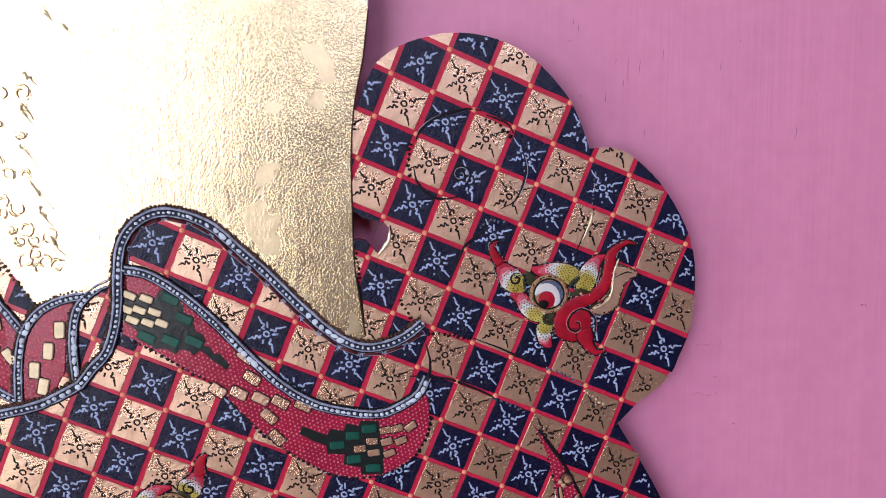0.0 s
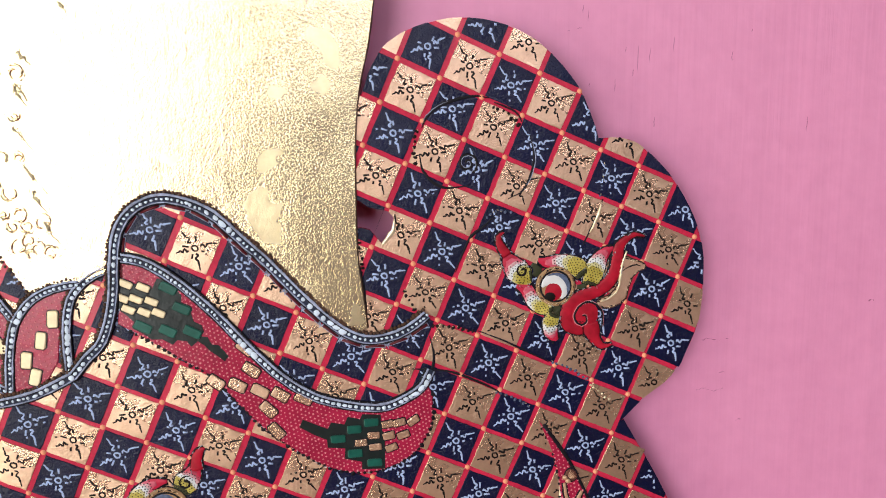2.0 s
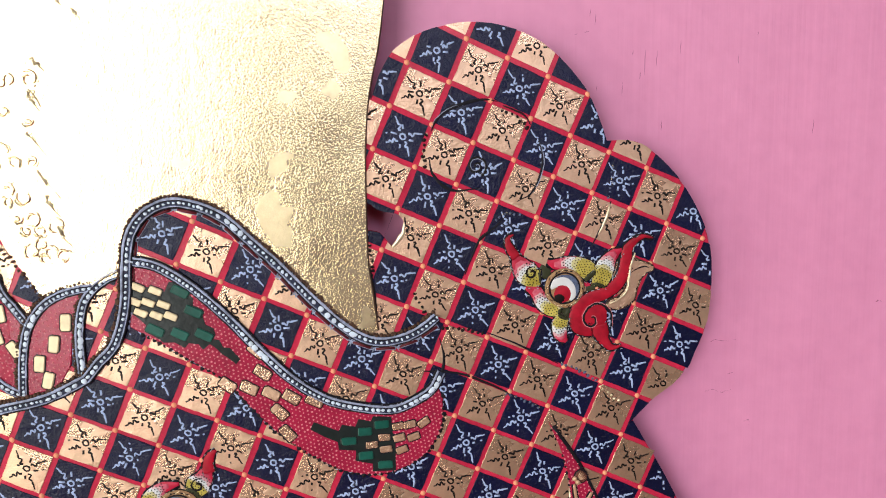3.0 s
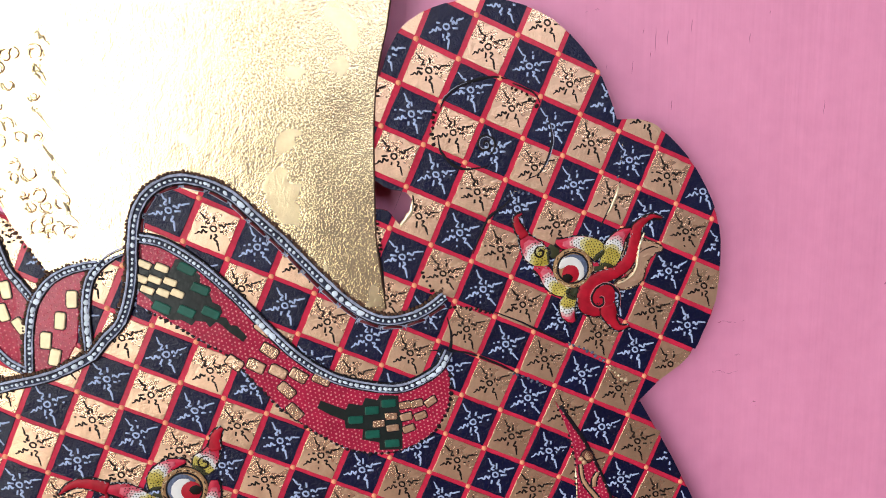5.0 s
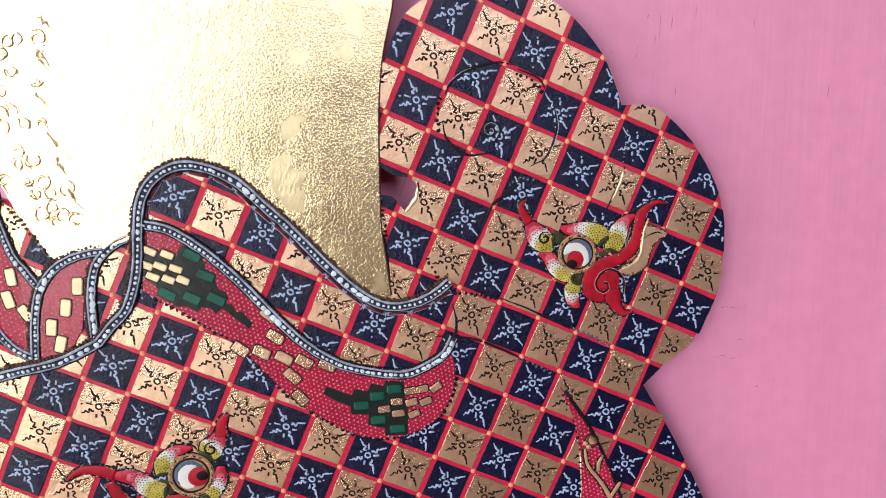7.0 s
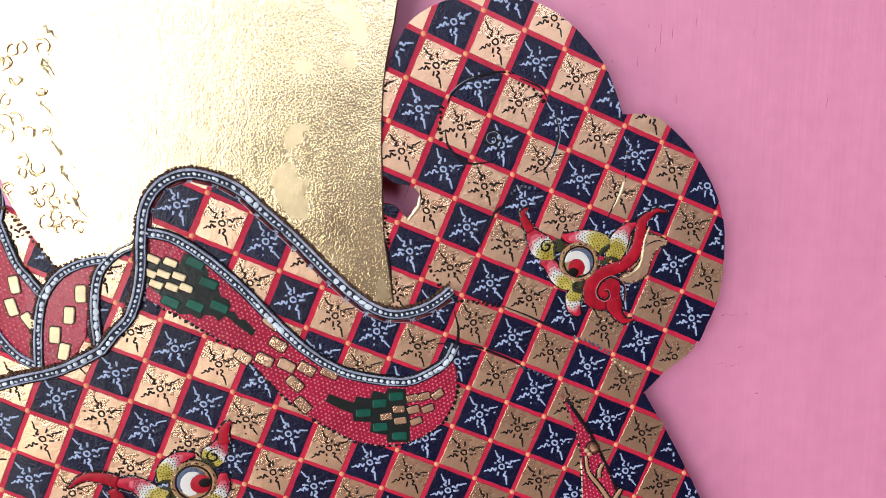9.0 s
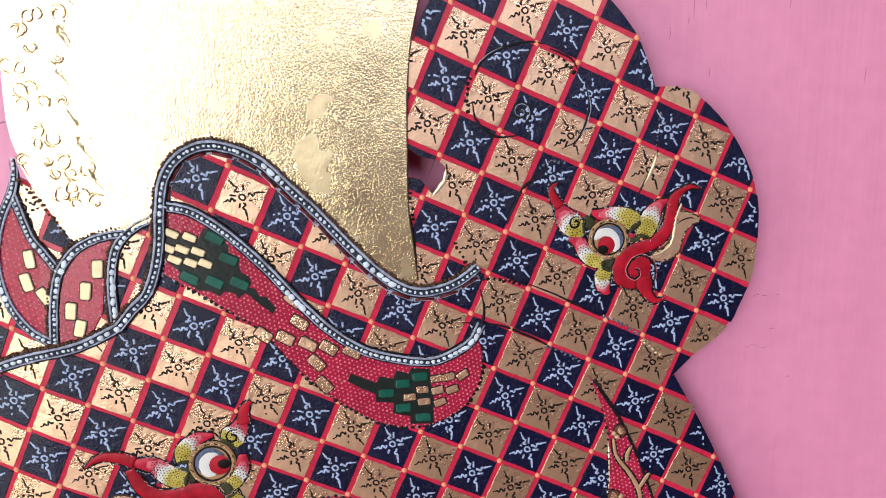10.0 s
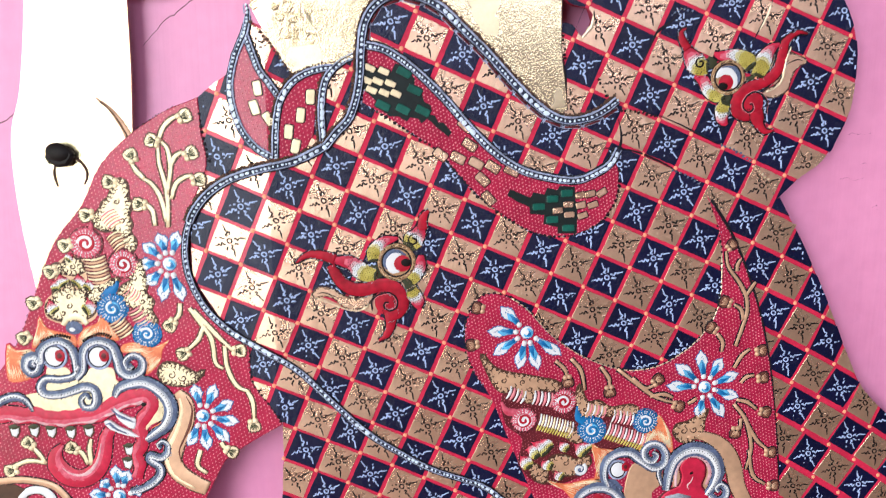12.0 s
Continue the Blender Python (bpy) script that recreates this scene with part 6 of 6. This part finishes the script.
    flames([(-38.1, -96.8), (-33.6, -97.9), (-29.4, -97.1), (-25.1, -96.6), (-21.9, -98.0), (-26.2, -98.2), (-29.0, -99.6), (-30.6, -103.2), (-32.3, -101.4), (-33.8, -99.5), (-35.8, -98.5)], (-37.5, -97.1), m)
    part("scroll_ground", Shape().cap(*(-30.0, -94.0), 1.9, 0.4, 0.3, 14), SLATE, m)
    part("white_scroll", Shape().rope(scroll(*(-30.0, -94.0), 1.6, 0.3, 60, -1.3, 20), taper(0.45, 0.4, 0.2), 0.66, 0.2), WHITE, m)
    lined("tan_horn", curve([(-3.5, -86.2), (0.2, -86.0), (4.0, -87.6), (7.1, -90.7), (9.0, -95.2), (10.3, -99.9), (13.1, -105.0)], 5), steps(0.5, 1.1, 1.7, 2.0, 1.9, 1.6), 0.5, 0.3, TAN, m, 0.3, BROWN)
    part("maw_ground", Shape().slab(curve([(-6.4, -100.3), (-6.4, -94.5), (-4.7, -91.0), (-1.0, -90.1), (2.9, -92.0), (4.3, -96.0), (3.1, -99.6), (5.3, -106.3), (-7.5, -105.9)], 4, True), 0.52, 0.1, 0.15), TAN, m)
    part("peach_rim", Shape().rope(curve([(-5.6, -99.4), (-5.6, -94.8), (-4.0, -91.9), (-1.2, -91.0), (1.7, -92.6), (3.0, -95.7), (2.2, -99.0)], 5), taper(0.3, 0.75, 0.4), 0.52, 0.3), ROSE, m)
    bulging_eye((-20.5, -94.4), (-18.7, -93.6), 1.95, m)
    for pts, half, flip in (([(-22.9, -98.9), (-24.0, -95.9), (-23.5, -92.3), (-20.9, -90.1), (-17.5, -90.0), (-14.5, -92.2), (-11.6, -94.1), (-9.1, -93.2), (-8.7, -90.6), (-10.2, -88.3), (-12.5, -87.9), (-14.1, -89.4), (-13.7, -91.5), (-12.0, -92.3), (-10.9, -90.9), (-12.0, -90.0)], steps(0.8, 1.2, 1.3, 1.1, 1.0, 1.1, 0.8, 0.4), -1), ([(-8.1, -100.2), (-7.5, -95.7), (-6.3, -92.1), (-3.6, -89.9), (-0.2, -89.6), (3.2, -91.5), (4.9, -95.1), (4.2, -98.8), (2.4, -101.8)], steps(0.9, 1.5, 1.9, 1.9, 1.6, 1.0), -1),
                            ([(5.5, -100.9), (4.8, -100.0), (5.9, -99.1), (7.3, -100.4), (7.1, -102.5), (5.1, -103.4), (3.2, -101.8)], steps(0.4, 0.8, 1.0, 0.8), 1), ([(-31.6, -105.2), (-29.8, -101.1), (-26.4, -99.1), (-22.4, -99.5), (-19.5, -102.1), (-17.9, -105.6)], steps(0.8, 1.2, 1.4, 1.2, 0.9), -1), ([(-9.1, -98.7), (-10.1, -95.9), (-9.9, -94.1)], taper(0.4, 0.6, 0.3), 1)):
        beaded_band(curve(pts, 5), half, m, flip)
    part("dark_bridge", Shape().rope(curve([(-23.7, -97.4), (-21.5, -98.3), (-19.3, -99.9)], 4), taper(0.7, 1.3, 0.7), 0.5, 0.4), SLATE, m)
    part("iris", Shape().cap(-25.2, -102.2, 1.4, 0.6, 0.2, 12), SCARLET, m)
    maw = [(-10.1, -105.9), (-9.4, -102.3), (-7.3, -100.3), (-5.0, -99.1), (-4.3, -96.8), (-4.9, -94.0), (-3.6, -91.9), (-0.9, -91.7), (1.4, -93.5), (1.7, -96.6), (1.0, -99.3), (2.9, -101.8), (4.7, -106.3)]
    for name, mat, d, front in (("outline", MAROON, -0.3, 0.6), ("tongue", CARMINE, 0.1, 0.82)):
        line = curve(maw, 4, True)
        part(name, Shape().slab(inset(line if area(line) > 0 else line[::-1], d), front, 0.1, 0.3 if d > 0 else 0.1), mat, m)
    part("pale_gleam", Shape().rope(curve([(-1.4, -96.5), (-1.9, -98.0), (-2.7, -98.9), (-2.4, -100.1)], 4), taper(0.1, 0.3, 0.1), 0.76, 0.24), ROSE, m)
    part("nostril", Shape().cap(-1.9, -95.7, 0.45, 0.78, 0.1, 8, 1.4, 0.5), INK, m)
    part("grey_tooth", Shape().rope([(-8.3, -102.1), (-4.9, -101.7), (-1.7, -102.1)], taper(0.3, 0.7, 0.3), 0.8, 0.3), GREY, m)
    cut_leaf([(-6.7, -85.2), (-6.1, -83.2), (-3.5, -82.5), (-0.8, -80.8), (1.0, -79.4), (0.3, -82.0), (0.1, -84.8), (-2.1, -87.0), (-4.9, -87.2)], TAN, m, [(-4.5, -84.5), (-2.0, -84.2)], 0.62, 1.0)
    return m


full_mask()
side_mask()
part("brown_ground", Shape().slab([(-172.2, -94.4), (-165.3, -94.3), (-161.6, -96.5), (-164.3, -100.8), (-172.8, -100.5)], 0.6, 0.1, 0.2), BROWN, fan)
lined("tan_rim", curve([(-170.8, -93.7), (-163.6, -93.2), (-156.6, -94.9), (-153.0, -98.8)], 5), 0.8, 0.5, 0.5, TAN, fan)
lined("white_scroll", scroll(-160.0, -99.7, 4.6, 1.0, 170, -1.1), taper(0.8, 1.2, 0.5), 0.5, 0.6, WHITE, fan)

# ---- cuts and punched lines through the checks ----
for pts, w in (([(-25.5, 30.8), (-24.7, 32.6), (-22.8, 34.5), (-19.8, 35.8), (-15.7, 36.7), (-12.8, 36.4)], 0.42), ([(-25.9, 25.6), (-25.3, 22.8), (-23.0, 20.3), (-20.3, 19.5), (-16.3, 20.1)], 0.32), ([(-4.9, 29.5), (-4.1, 25.6), (-4.7, 21.9), (-6.3, 18.9), (-9.0, 17.4)], 0.22),
               ([(9.6, 17.3), (8.6, 13.9), (7.2, 11.2), (5.8, 8.3)], 0.26), ([(-11.2, 14.6), (-13.3, 12.5), (-15.9, 10.5), (-17.4, 7.7), (-19.1, 3.4)], 0.3),
               ([(-24.1, -9.0), (-23.2, -12.8), (-23.9, -16.4), (-25.6, -19.2)], 0.3), ([(-27.5, -15.4), (-21.5, -15.8), (-16.8, -17.3), (-11.5, -19.8), (-10.0, -20.9)], 0.25), ([(-14.7, -8.1), (-9.3, -10.3), (-3.7, -13.1), (-0.5, -14.7)], 0.2), ([(-37.3, 5.0), (-36.5, -0.4), (-36.0, -7.2)], 0.3),
               ([(-11.9, 35.6), (-7.8, 33.9), (-6.5, 32.0)], 0.2)):
    line = curve(pts, 5)
    part("cut", Shape().rope(line, taper(0.1, w * 1.05, 0.08), 0.18, 0.18, sides=3), EDGE, cloth)
# bright line that paints in the highlight on the notch's cut edge
part("cut_rim", Shape().rope(curve([(-30.7, 13.7), (-30.9, 11.6), (-31.8, 10.3), (-33.0, 8.8)], 4), taper(0.2, 0.6, 0.3), 0.0, 0.4), RIM, cloth)
wind = scroll(-16.9, 24.2, 2.1, 0.25, -60, 1.7)
part("cut", Shape().rope(wind, taper(0.2, 0.24, 0.15), 0.17, 0.2, sides=3), INK, cloth)
# pale lines beside the cuts: their glint put into colour
part("cut_gleam", Shape().rope(beside(wind, 0.26), taper(0.04, 0.08, 0.04), 0.24, 0.16, sides=3), HAZE, cloth)
for pts in ([(-4.7, 28.3), (-4.0, 25.3), (-4.6, 22.1), (-6.1, 19.2)], [(-25.5, 31.1), (-24.5, 32.9), (-22.3, 34.7), (-19.6, 35.7)]):
    part("cut_gleam", Shape().rope(beside(curve(pts, 5), 0.22), taper(0.04, 0.09, 0.04), 0.24, 0.16, sides=3), HAZE, cloth)
# bright line for the highlight along this cut
part("cut_rim", Shape().rope(curve([(9.4, 16.8), (8.6, 13.7), (7.1, 10.7)], 4), taper(0.1, 0.32, 0.1), 0.2, 0.35), RIM, cloth)
for pts, mat, r in (([(-26.4, 30.1), (-27.0, 26.9), (-26.4, 23.4)], INK, 0.5), ([(-11.9, 34.7), (-9.2, 33.5), (-6.7, 31.2)], INK, 0.5), ([(-23.4, -7.0), (-18.7, -7.4), (-14.7, -8.6)], INK, 0.5), ([(-10.8, -20.5), (-7.2, -21.9), (-3.8, -23.8)], SLATE, 0.45), ([(0.3, -14.8), (4.1, -16.3), (7.8, -18.7)], SLATE, 0.45),
                    ([(8.1, -19.6), (9.9, -21.1), (12.1, -22.8)], RIM, 0.4), ([(-28.8, -0.1), (-27.8, -2.3), (-26.0, -4.6)], INK, 0.5), ([(-37.3, 9.3), (-36.9, 6.1), (-36.7, 3.7)], INK, 0.45), ([(-13.0, 13.9), (-10.7, 15.2), (-7.9, 14.6)], SLATE, 0.4), ([(9.9, 24.0), (9.6, 20.8), (9.2, 17.5)], SLATE, 0.3),
                    ([(-37.6, 1.2), (-37.2, -3.1), (-37.7, -6.9)], INK, 0.3)):
    punches(curve(pts, 4), 1.0, r * 0.72, 0.12, mat, cloth, 0.2)
    scuffs(curve(pts, 4), cloth, 0.02, int(r * 100) + len(pts), DULL_GOLD, 0.8, 0.3)
punches(SASH[31:-1], 1.15, 0.45, 0.2, EDGE, sash)
punches(KRIS_TOP[3:48], 1.3, 0.4, 0.2, EDGE, kris)
part("cut_rim", Shape().rope(KRIS_TOP[6:33], 0.16, 0.25, 0.25, sides=3), RIM, kris)
scuffs(beside(KRIS_TOP[3:48], 0.3), kris, 0.12, 31, HAZE, 0.7, 0.5)
scuffs(FAN_LEFT[2:24], fan, 0.1, 32, SPECK, 0.8, 0.4)
scuffs(SASH[31:-1], sash, 0.1, 33, HAZE, 0.7, 0.5)
right_edge = curve([(20.9, -100.2), (19.8, -91.0), (18.0, -78.9), (15.8, -67.2), (12.7, -55.7), (8.4, -44.5), (3.8, -35.2), (-1.6, -27.6)], 4)
punches(right_edge, 1.3, 0.36, 0.2, EDGE, kris)
part("cut_rim", Shape().rope(beside(right_edge, -0.2), taper(0.16, 0.2, 0.42), 0.25, 0.25, sides=3), EDGE, kris)
punches(FAN_LEFT[2:24], 1.6, 0.2, 0.2, BROWN, fan)
punches(curve([(-109.0, -61.1), (-109.0, -69.5), (-104.9, -76.0), (-102.1, -80.7)], 4), 1.3, 0.36, 0.2, EDGE, fan)
punches(curve([(-116.0, -18.2), (-117.2, -12.6), (-117.7, -7.7)], 4), 1.3, 0.45, 0.2, EDGE, fan)
punches(curve([(-105.4, 11.6), (-102.5, 8.3), (-99.1, 3.5), (-97.2, 0.9)], 4), 0.95, 0.34, 0.8, BROWN, belly)

# ---- the gilded arm strip that hangs behind, with its black stud and thread ----
ARM_EDGE = curve([(-153.2, 23.3), (-154.0, 18.6), (-156.8, -1.6), (-159.8, -12.1), (-160.0, -24.1), (-159.2, -35.7), (-157.7, -47.7)], 4)
arm = gilded(ARM_EDGE + [(-146.0, -50.0), (-130.0, -40.0), (-128.0, -20.0)] + curve([(-133.6, -15.5), (-132.8, 0.9), (-132.6, 16.5), (-132.5, 23.5)], 4) + [(-131.0, 70.0), (-154.0, 70.0)], -3.4, -4.5, 4.0, 0.3, "gold_strip", ornament, "puppet's smooth gilded leather arm hanging behind the fan")
part("stud", Shape().slab([(x + rng.uniform(-.3, .3), z + rng.uniform(-.3, .3)) for x, z in curve([(-152.0, -16.7), (-151.0, -14.9), (-149.4, -14.7), (-147.0, -15.4), (-146.1, -17.1), (-147.2, -19.2), (-150.0, -19.5), (-151.6, -18.7)], 3, True)], -1.2, -3.6, 0.7), INK, arm, "black rubber stud")
part("thread", Shape().rope(curve([(-150.7, -19.2), (-151.2, -21.0), (-151.0, -22.5), (-150.6, -24.3)], 4), taper(0.12, 0.26, 0.1), -3.0, 0.3), BROWN, arm)
part("thread", Shape().rope(curve([(-146.6, -17.7), (-145.1, -18.7), (-144.1, -20.5), (-144.1, -22.1), (-144.8, -23.8)], 4), taper(0.3, 0.24, 0.1), -3.0, 0.3), BROWN, arm)
part("quill", Shape().rope(curve([(-140.8, -4.5), (-138.1, -6.7), (-135.9, -9.7), (-134.4, -12.7), (-133.3, -15.5)], 4), taper(0.15, 0.75, 0.9), -3.3, 0.6), TAN, arm)
part("quill_line", Shape().rope(curve([(-139.9, -5.3), (-137.6, -7.4), (-135.7, -10.3), (-133.9, -13.9)], 4), 0.16, -2.8, 0.2), BROWN, arm)

# ---- the small painted tassel beside the strip ----
part("stud_top", Shape().cap(-149.3, -16.4, 2.2, -1.5, 1.0, 16, 1.25, -0.2), INK, arm)
B = -4.4
tassel = part("tassel", Shape().rope(curve([(-125.6, 21.2), (-127.7, 20.0), (-130.1, 19.4), (-131.8, 20.2), (-131.7, 22.0), (-130.6, 22.3)], 5), taper(1.6, 1.5, 0.7), B + 0.2, 0.9, sides=6), PINK, ornament, "small painted red and yellow curled tassel")
part("cut_rim", Shape().rope(curve([(-129.0, 18.5), (-131.2, 18.7), (-132.4, 20.2), (-132.1, 22.2), (-130.7, 22.7)], 4), taper(0.3, 0.9, 0.6), B + 0.7, 0.5), ROSE, tassel)
for mat, front, poly in ((ROSE, 0.1, [(-130.1, 43.3), (-130.7, 37.7), (-130.1, 33.5), (-130.4, 32.0), (-129.5, 28.1), (-128.2, 26.1), (-128.1, 23.0), (-127.6, 21.1), (-125.2, 21.4), (-122.7, 24.8), (-121.9, 26.3), (-120.0, 29.8), (-119.2, 33.2), (-119.2, 37.4), (-118.6, 43.1)]),
                         (PINK, 0.5, [(-130.5, 38.5), (-129.0, 37.7), (-127.8, 35.0), (-128.6, 34.2), (-129.9, 35.0), (-130.5, 36.6)]), (PINK, 0.5, [(-125.6, 35.3), (-123.1, 36.7), (-120.7, 37.8), (-119.2, 37.0), (-118.9, 35.5), (-120.0, 33.6), (-122.7, 33.9)]), (WHITE, 0.55, [(-127.5, 37.6), (-125.3, 37.9), (-124.3, 36.8), (-126.0, 35.3), (-126.9, 35.7)]), (PINK, 0.5, [(-127.1, 43.3), (-119.4, 43.1), (-120.1, 39.7), (-123.7, 39.0), (-127.0, 39.9)]),
                         (LEMON, 0.5, [(-130.4, 32.0), (-129.0, 32.9), (-126.2, 33.2), (-123.6, 32.6), (-121.3, 32.1), (-119.4, 32.4), (-119.7, 30.3), (-121.6, 29.6), (-124.6, 30.1), (-127.7, 30.6), (-130.0, 30.8)]), (TEAL, 0.55, [(-130.2, 32.8), (-128.5, 34.0), (-125.7, 34.5), (-122.7, 33.7), (-119.6, 33.1), (-119.5, 32.3), (-122.0, 32.5), (-124.3, 33.0), (-126.6, 33.1), (-129.4, 32.3)]),
                         (WHITE, 0.6, [(-126.0, 31.5), (-124.5, 31.6), (-123.8, 30.5), (-124.8, 28.8), (-125.7, 29.4)]), (PINK, 0.55, [(-129.8, 30.4), (-127.7, 30.6), (-125.6, 29.7), (-126.1, 27.4), (-127.8, 26.1), (-129.1, 27.0), (-129.5, 28.7)]), (PINK, 0.55, [(-123.2, 29.3), (-121.6, 29.6), (-120.7, 28.2), (-121.9, 26.3), (-123.8, 27.0)]), (WHITE, 0.6, [(-130.1, 31.2), (-129.5, 30.6), (-129.8, 29.3), (-130.3, 29.9)]),
                         (TEAL, 0.5, [(-128.0, 25.8), (-126.5, 27.5), (-125.1, 27.9), (-123.8, 27.0), (-122.4, 25.8), (-123.2, 24.8), (-125.6, 25.1)]), (OLIVE, 0.55, [(-127.3, 25.2), (-126.0, 26.1), (-124.3, 25.6), (-124.2, 24.9), (-126.0, 24.7)]), (LEMON, 0.5, [(-128.1, 24.8), (-126.0, 24.7), (-123.2, 24.8), (-123.1, 24.0), (-124.6, 23.1), (-127.3, 23.4)]), (WHITE, 0.5, [(-128.1, 23.3), (-126.9, 23.4), (-124.6, 22.9), (-125.1, 22.1), (-127.5, 22.0)]), (PINK, 0.55, [(-128.4, 22.2), (-125.1, 22.2), (-125.6, 21.0), (-127.6, 20.5)])):
    line = curve(poly, 3, True)
    lay = part("backing" if mat is ROSE else "lobe", Shape().slab(line, B + front, B - 0.5, 0.18), mat, tassel)
    scuffs(line + line[:1], tassel, B + front - 0.2, len(poly), ROSE, 1.0, 0.4)
    if mat in (LEMON, WHITE, PINK, ROSE):
        g, q = Shape(), random.Random(len(poly))
        x0, x1, z0, z1 = min(p[0] for p in line), max(p[0] for p in line), min(p[1] for p in line), max(p[1] for p in line)
        for k in range(36):
            x, z = q.uniform(x0, x1), q.uniform(z0, z1)
            if inside((x, z), line):
                g.cap(x, z, 0.1, B + front - 0.02, 0.06, 5)
        tagged(part("specks", g, INK if mat is LEMON else WHITE if mat is PINK else PINK, tassel), kind="stuff")
for pts in ([(-127.9, 31.3), (-128.1, 32.5), (-127.2, 33.1), (-126.5, 32.3), (-127.0, 30.9), (-127.9, 30.8)], [(-123.7, 31.2), (-124.1, 29.5), (-125.4, 28.4)], [(-122.8, 31.0), (-123.2, 29.3), (-124.3, 28.0)], [(-125.0, 37.4), (-124.7, 36.5), (-123.2, 36.6)]):
    part("scroll_line", Shape().rope(curve(pts, 4), taper(0.12, 0.24, 0.12), B + 0.58, 0.15, sides=3), SLATE, tassel)
# the stick behind the leather that holds it off the wall
part("support_stick", Shape().rope([(-58.0, -124.0), (-62.0, 90.0)], 2.5, -9.6, 7.6, sides=6), BROWN, ornament)

# ---- the far side of the leather curls back towards the wall, fitted to the camera's last view ----
HINGE, SLOPE, LAST_EYE = -103.0, 0.195, Vector((-74.0, -174.0, -5.5))


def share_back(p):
    """How far the curled side is drawn back at a point, along sight lines from the camera's last place."""
    return (p.y - LAST_EYE.y + SLOPE * (HINGE - LAST_EYE.x)) / (p.y - LAST_EYE.y + SLOPE * (p.x - LAST_EYE.x)) if p.x < HINGE else 1.0


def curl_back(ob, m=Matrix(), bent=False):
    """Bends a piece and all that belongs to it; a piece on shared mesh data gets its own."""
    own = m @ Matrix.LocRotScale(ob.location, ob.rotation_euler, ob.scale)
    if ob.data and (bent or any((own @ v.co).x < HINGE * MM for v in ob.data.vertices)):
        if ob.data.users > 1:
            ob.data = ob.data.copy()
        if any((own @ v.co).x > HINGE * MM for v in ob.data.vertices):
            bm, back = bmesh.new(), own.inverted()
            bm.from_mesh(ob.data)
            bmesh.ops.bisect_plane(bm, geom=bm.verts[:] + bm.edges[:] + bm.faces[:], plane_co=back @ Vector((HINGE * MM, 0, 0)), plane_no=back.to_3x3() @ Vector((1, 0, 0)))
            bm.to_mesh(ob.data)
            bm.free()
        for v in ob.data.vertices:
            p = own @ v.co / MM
            v.co = (LAST_EYE + (p - LAST_EYE) * share_back(p)) * MM
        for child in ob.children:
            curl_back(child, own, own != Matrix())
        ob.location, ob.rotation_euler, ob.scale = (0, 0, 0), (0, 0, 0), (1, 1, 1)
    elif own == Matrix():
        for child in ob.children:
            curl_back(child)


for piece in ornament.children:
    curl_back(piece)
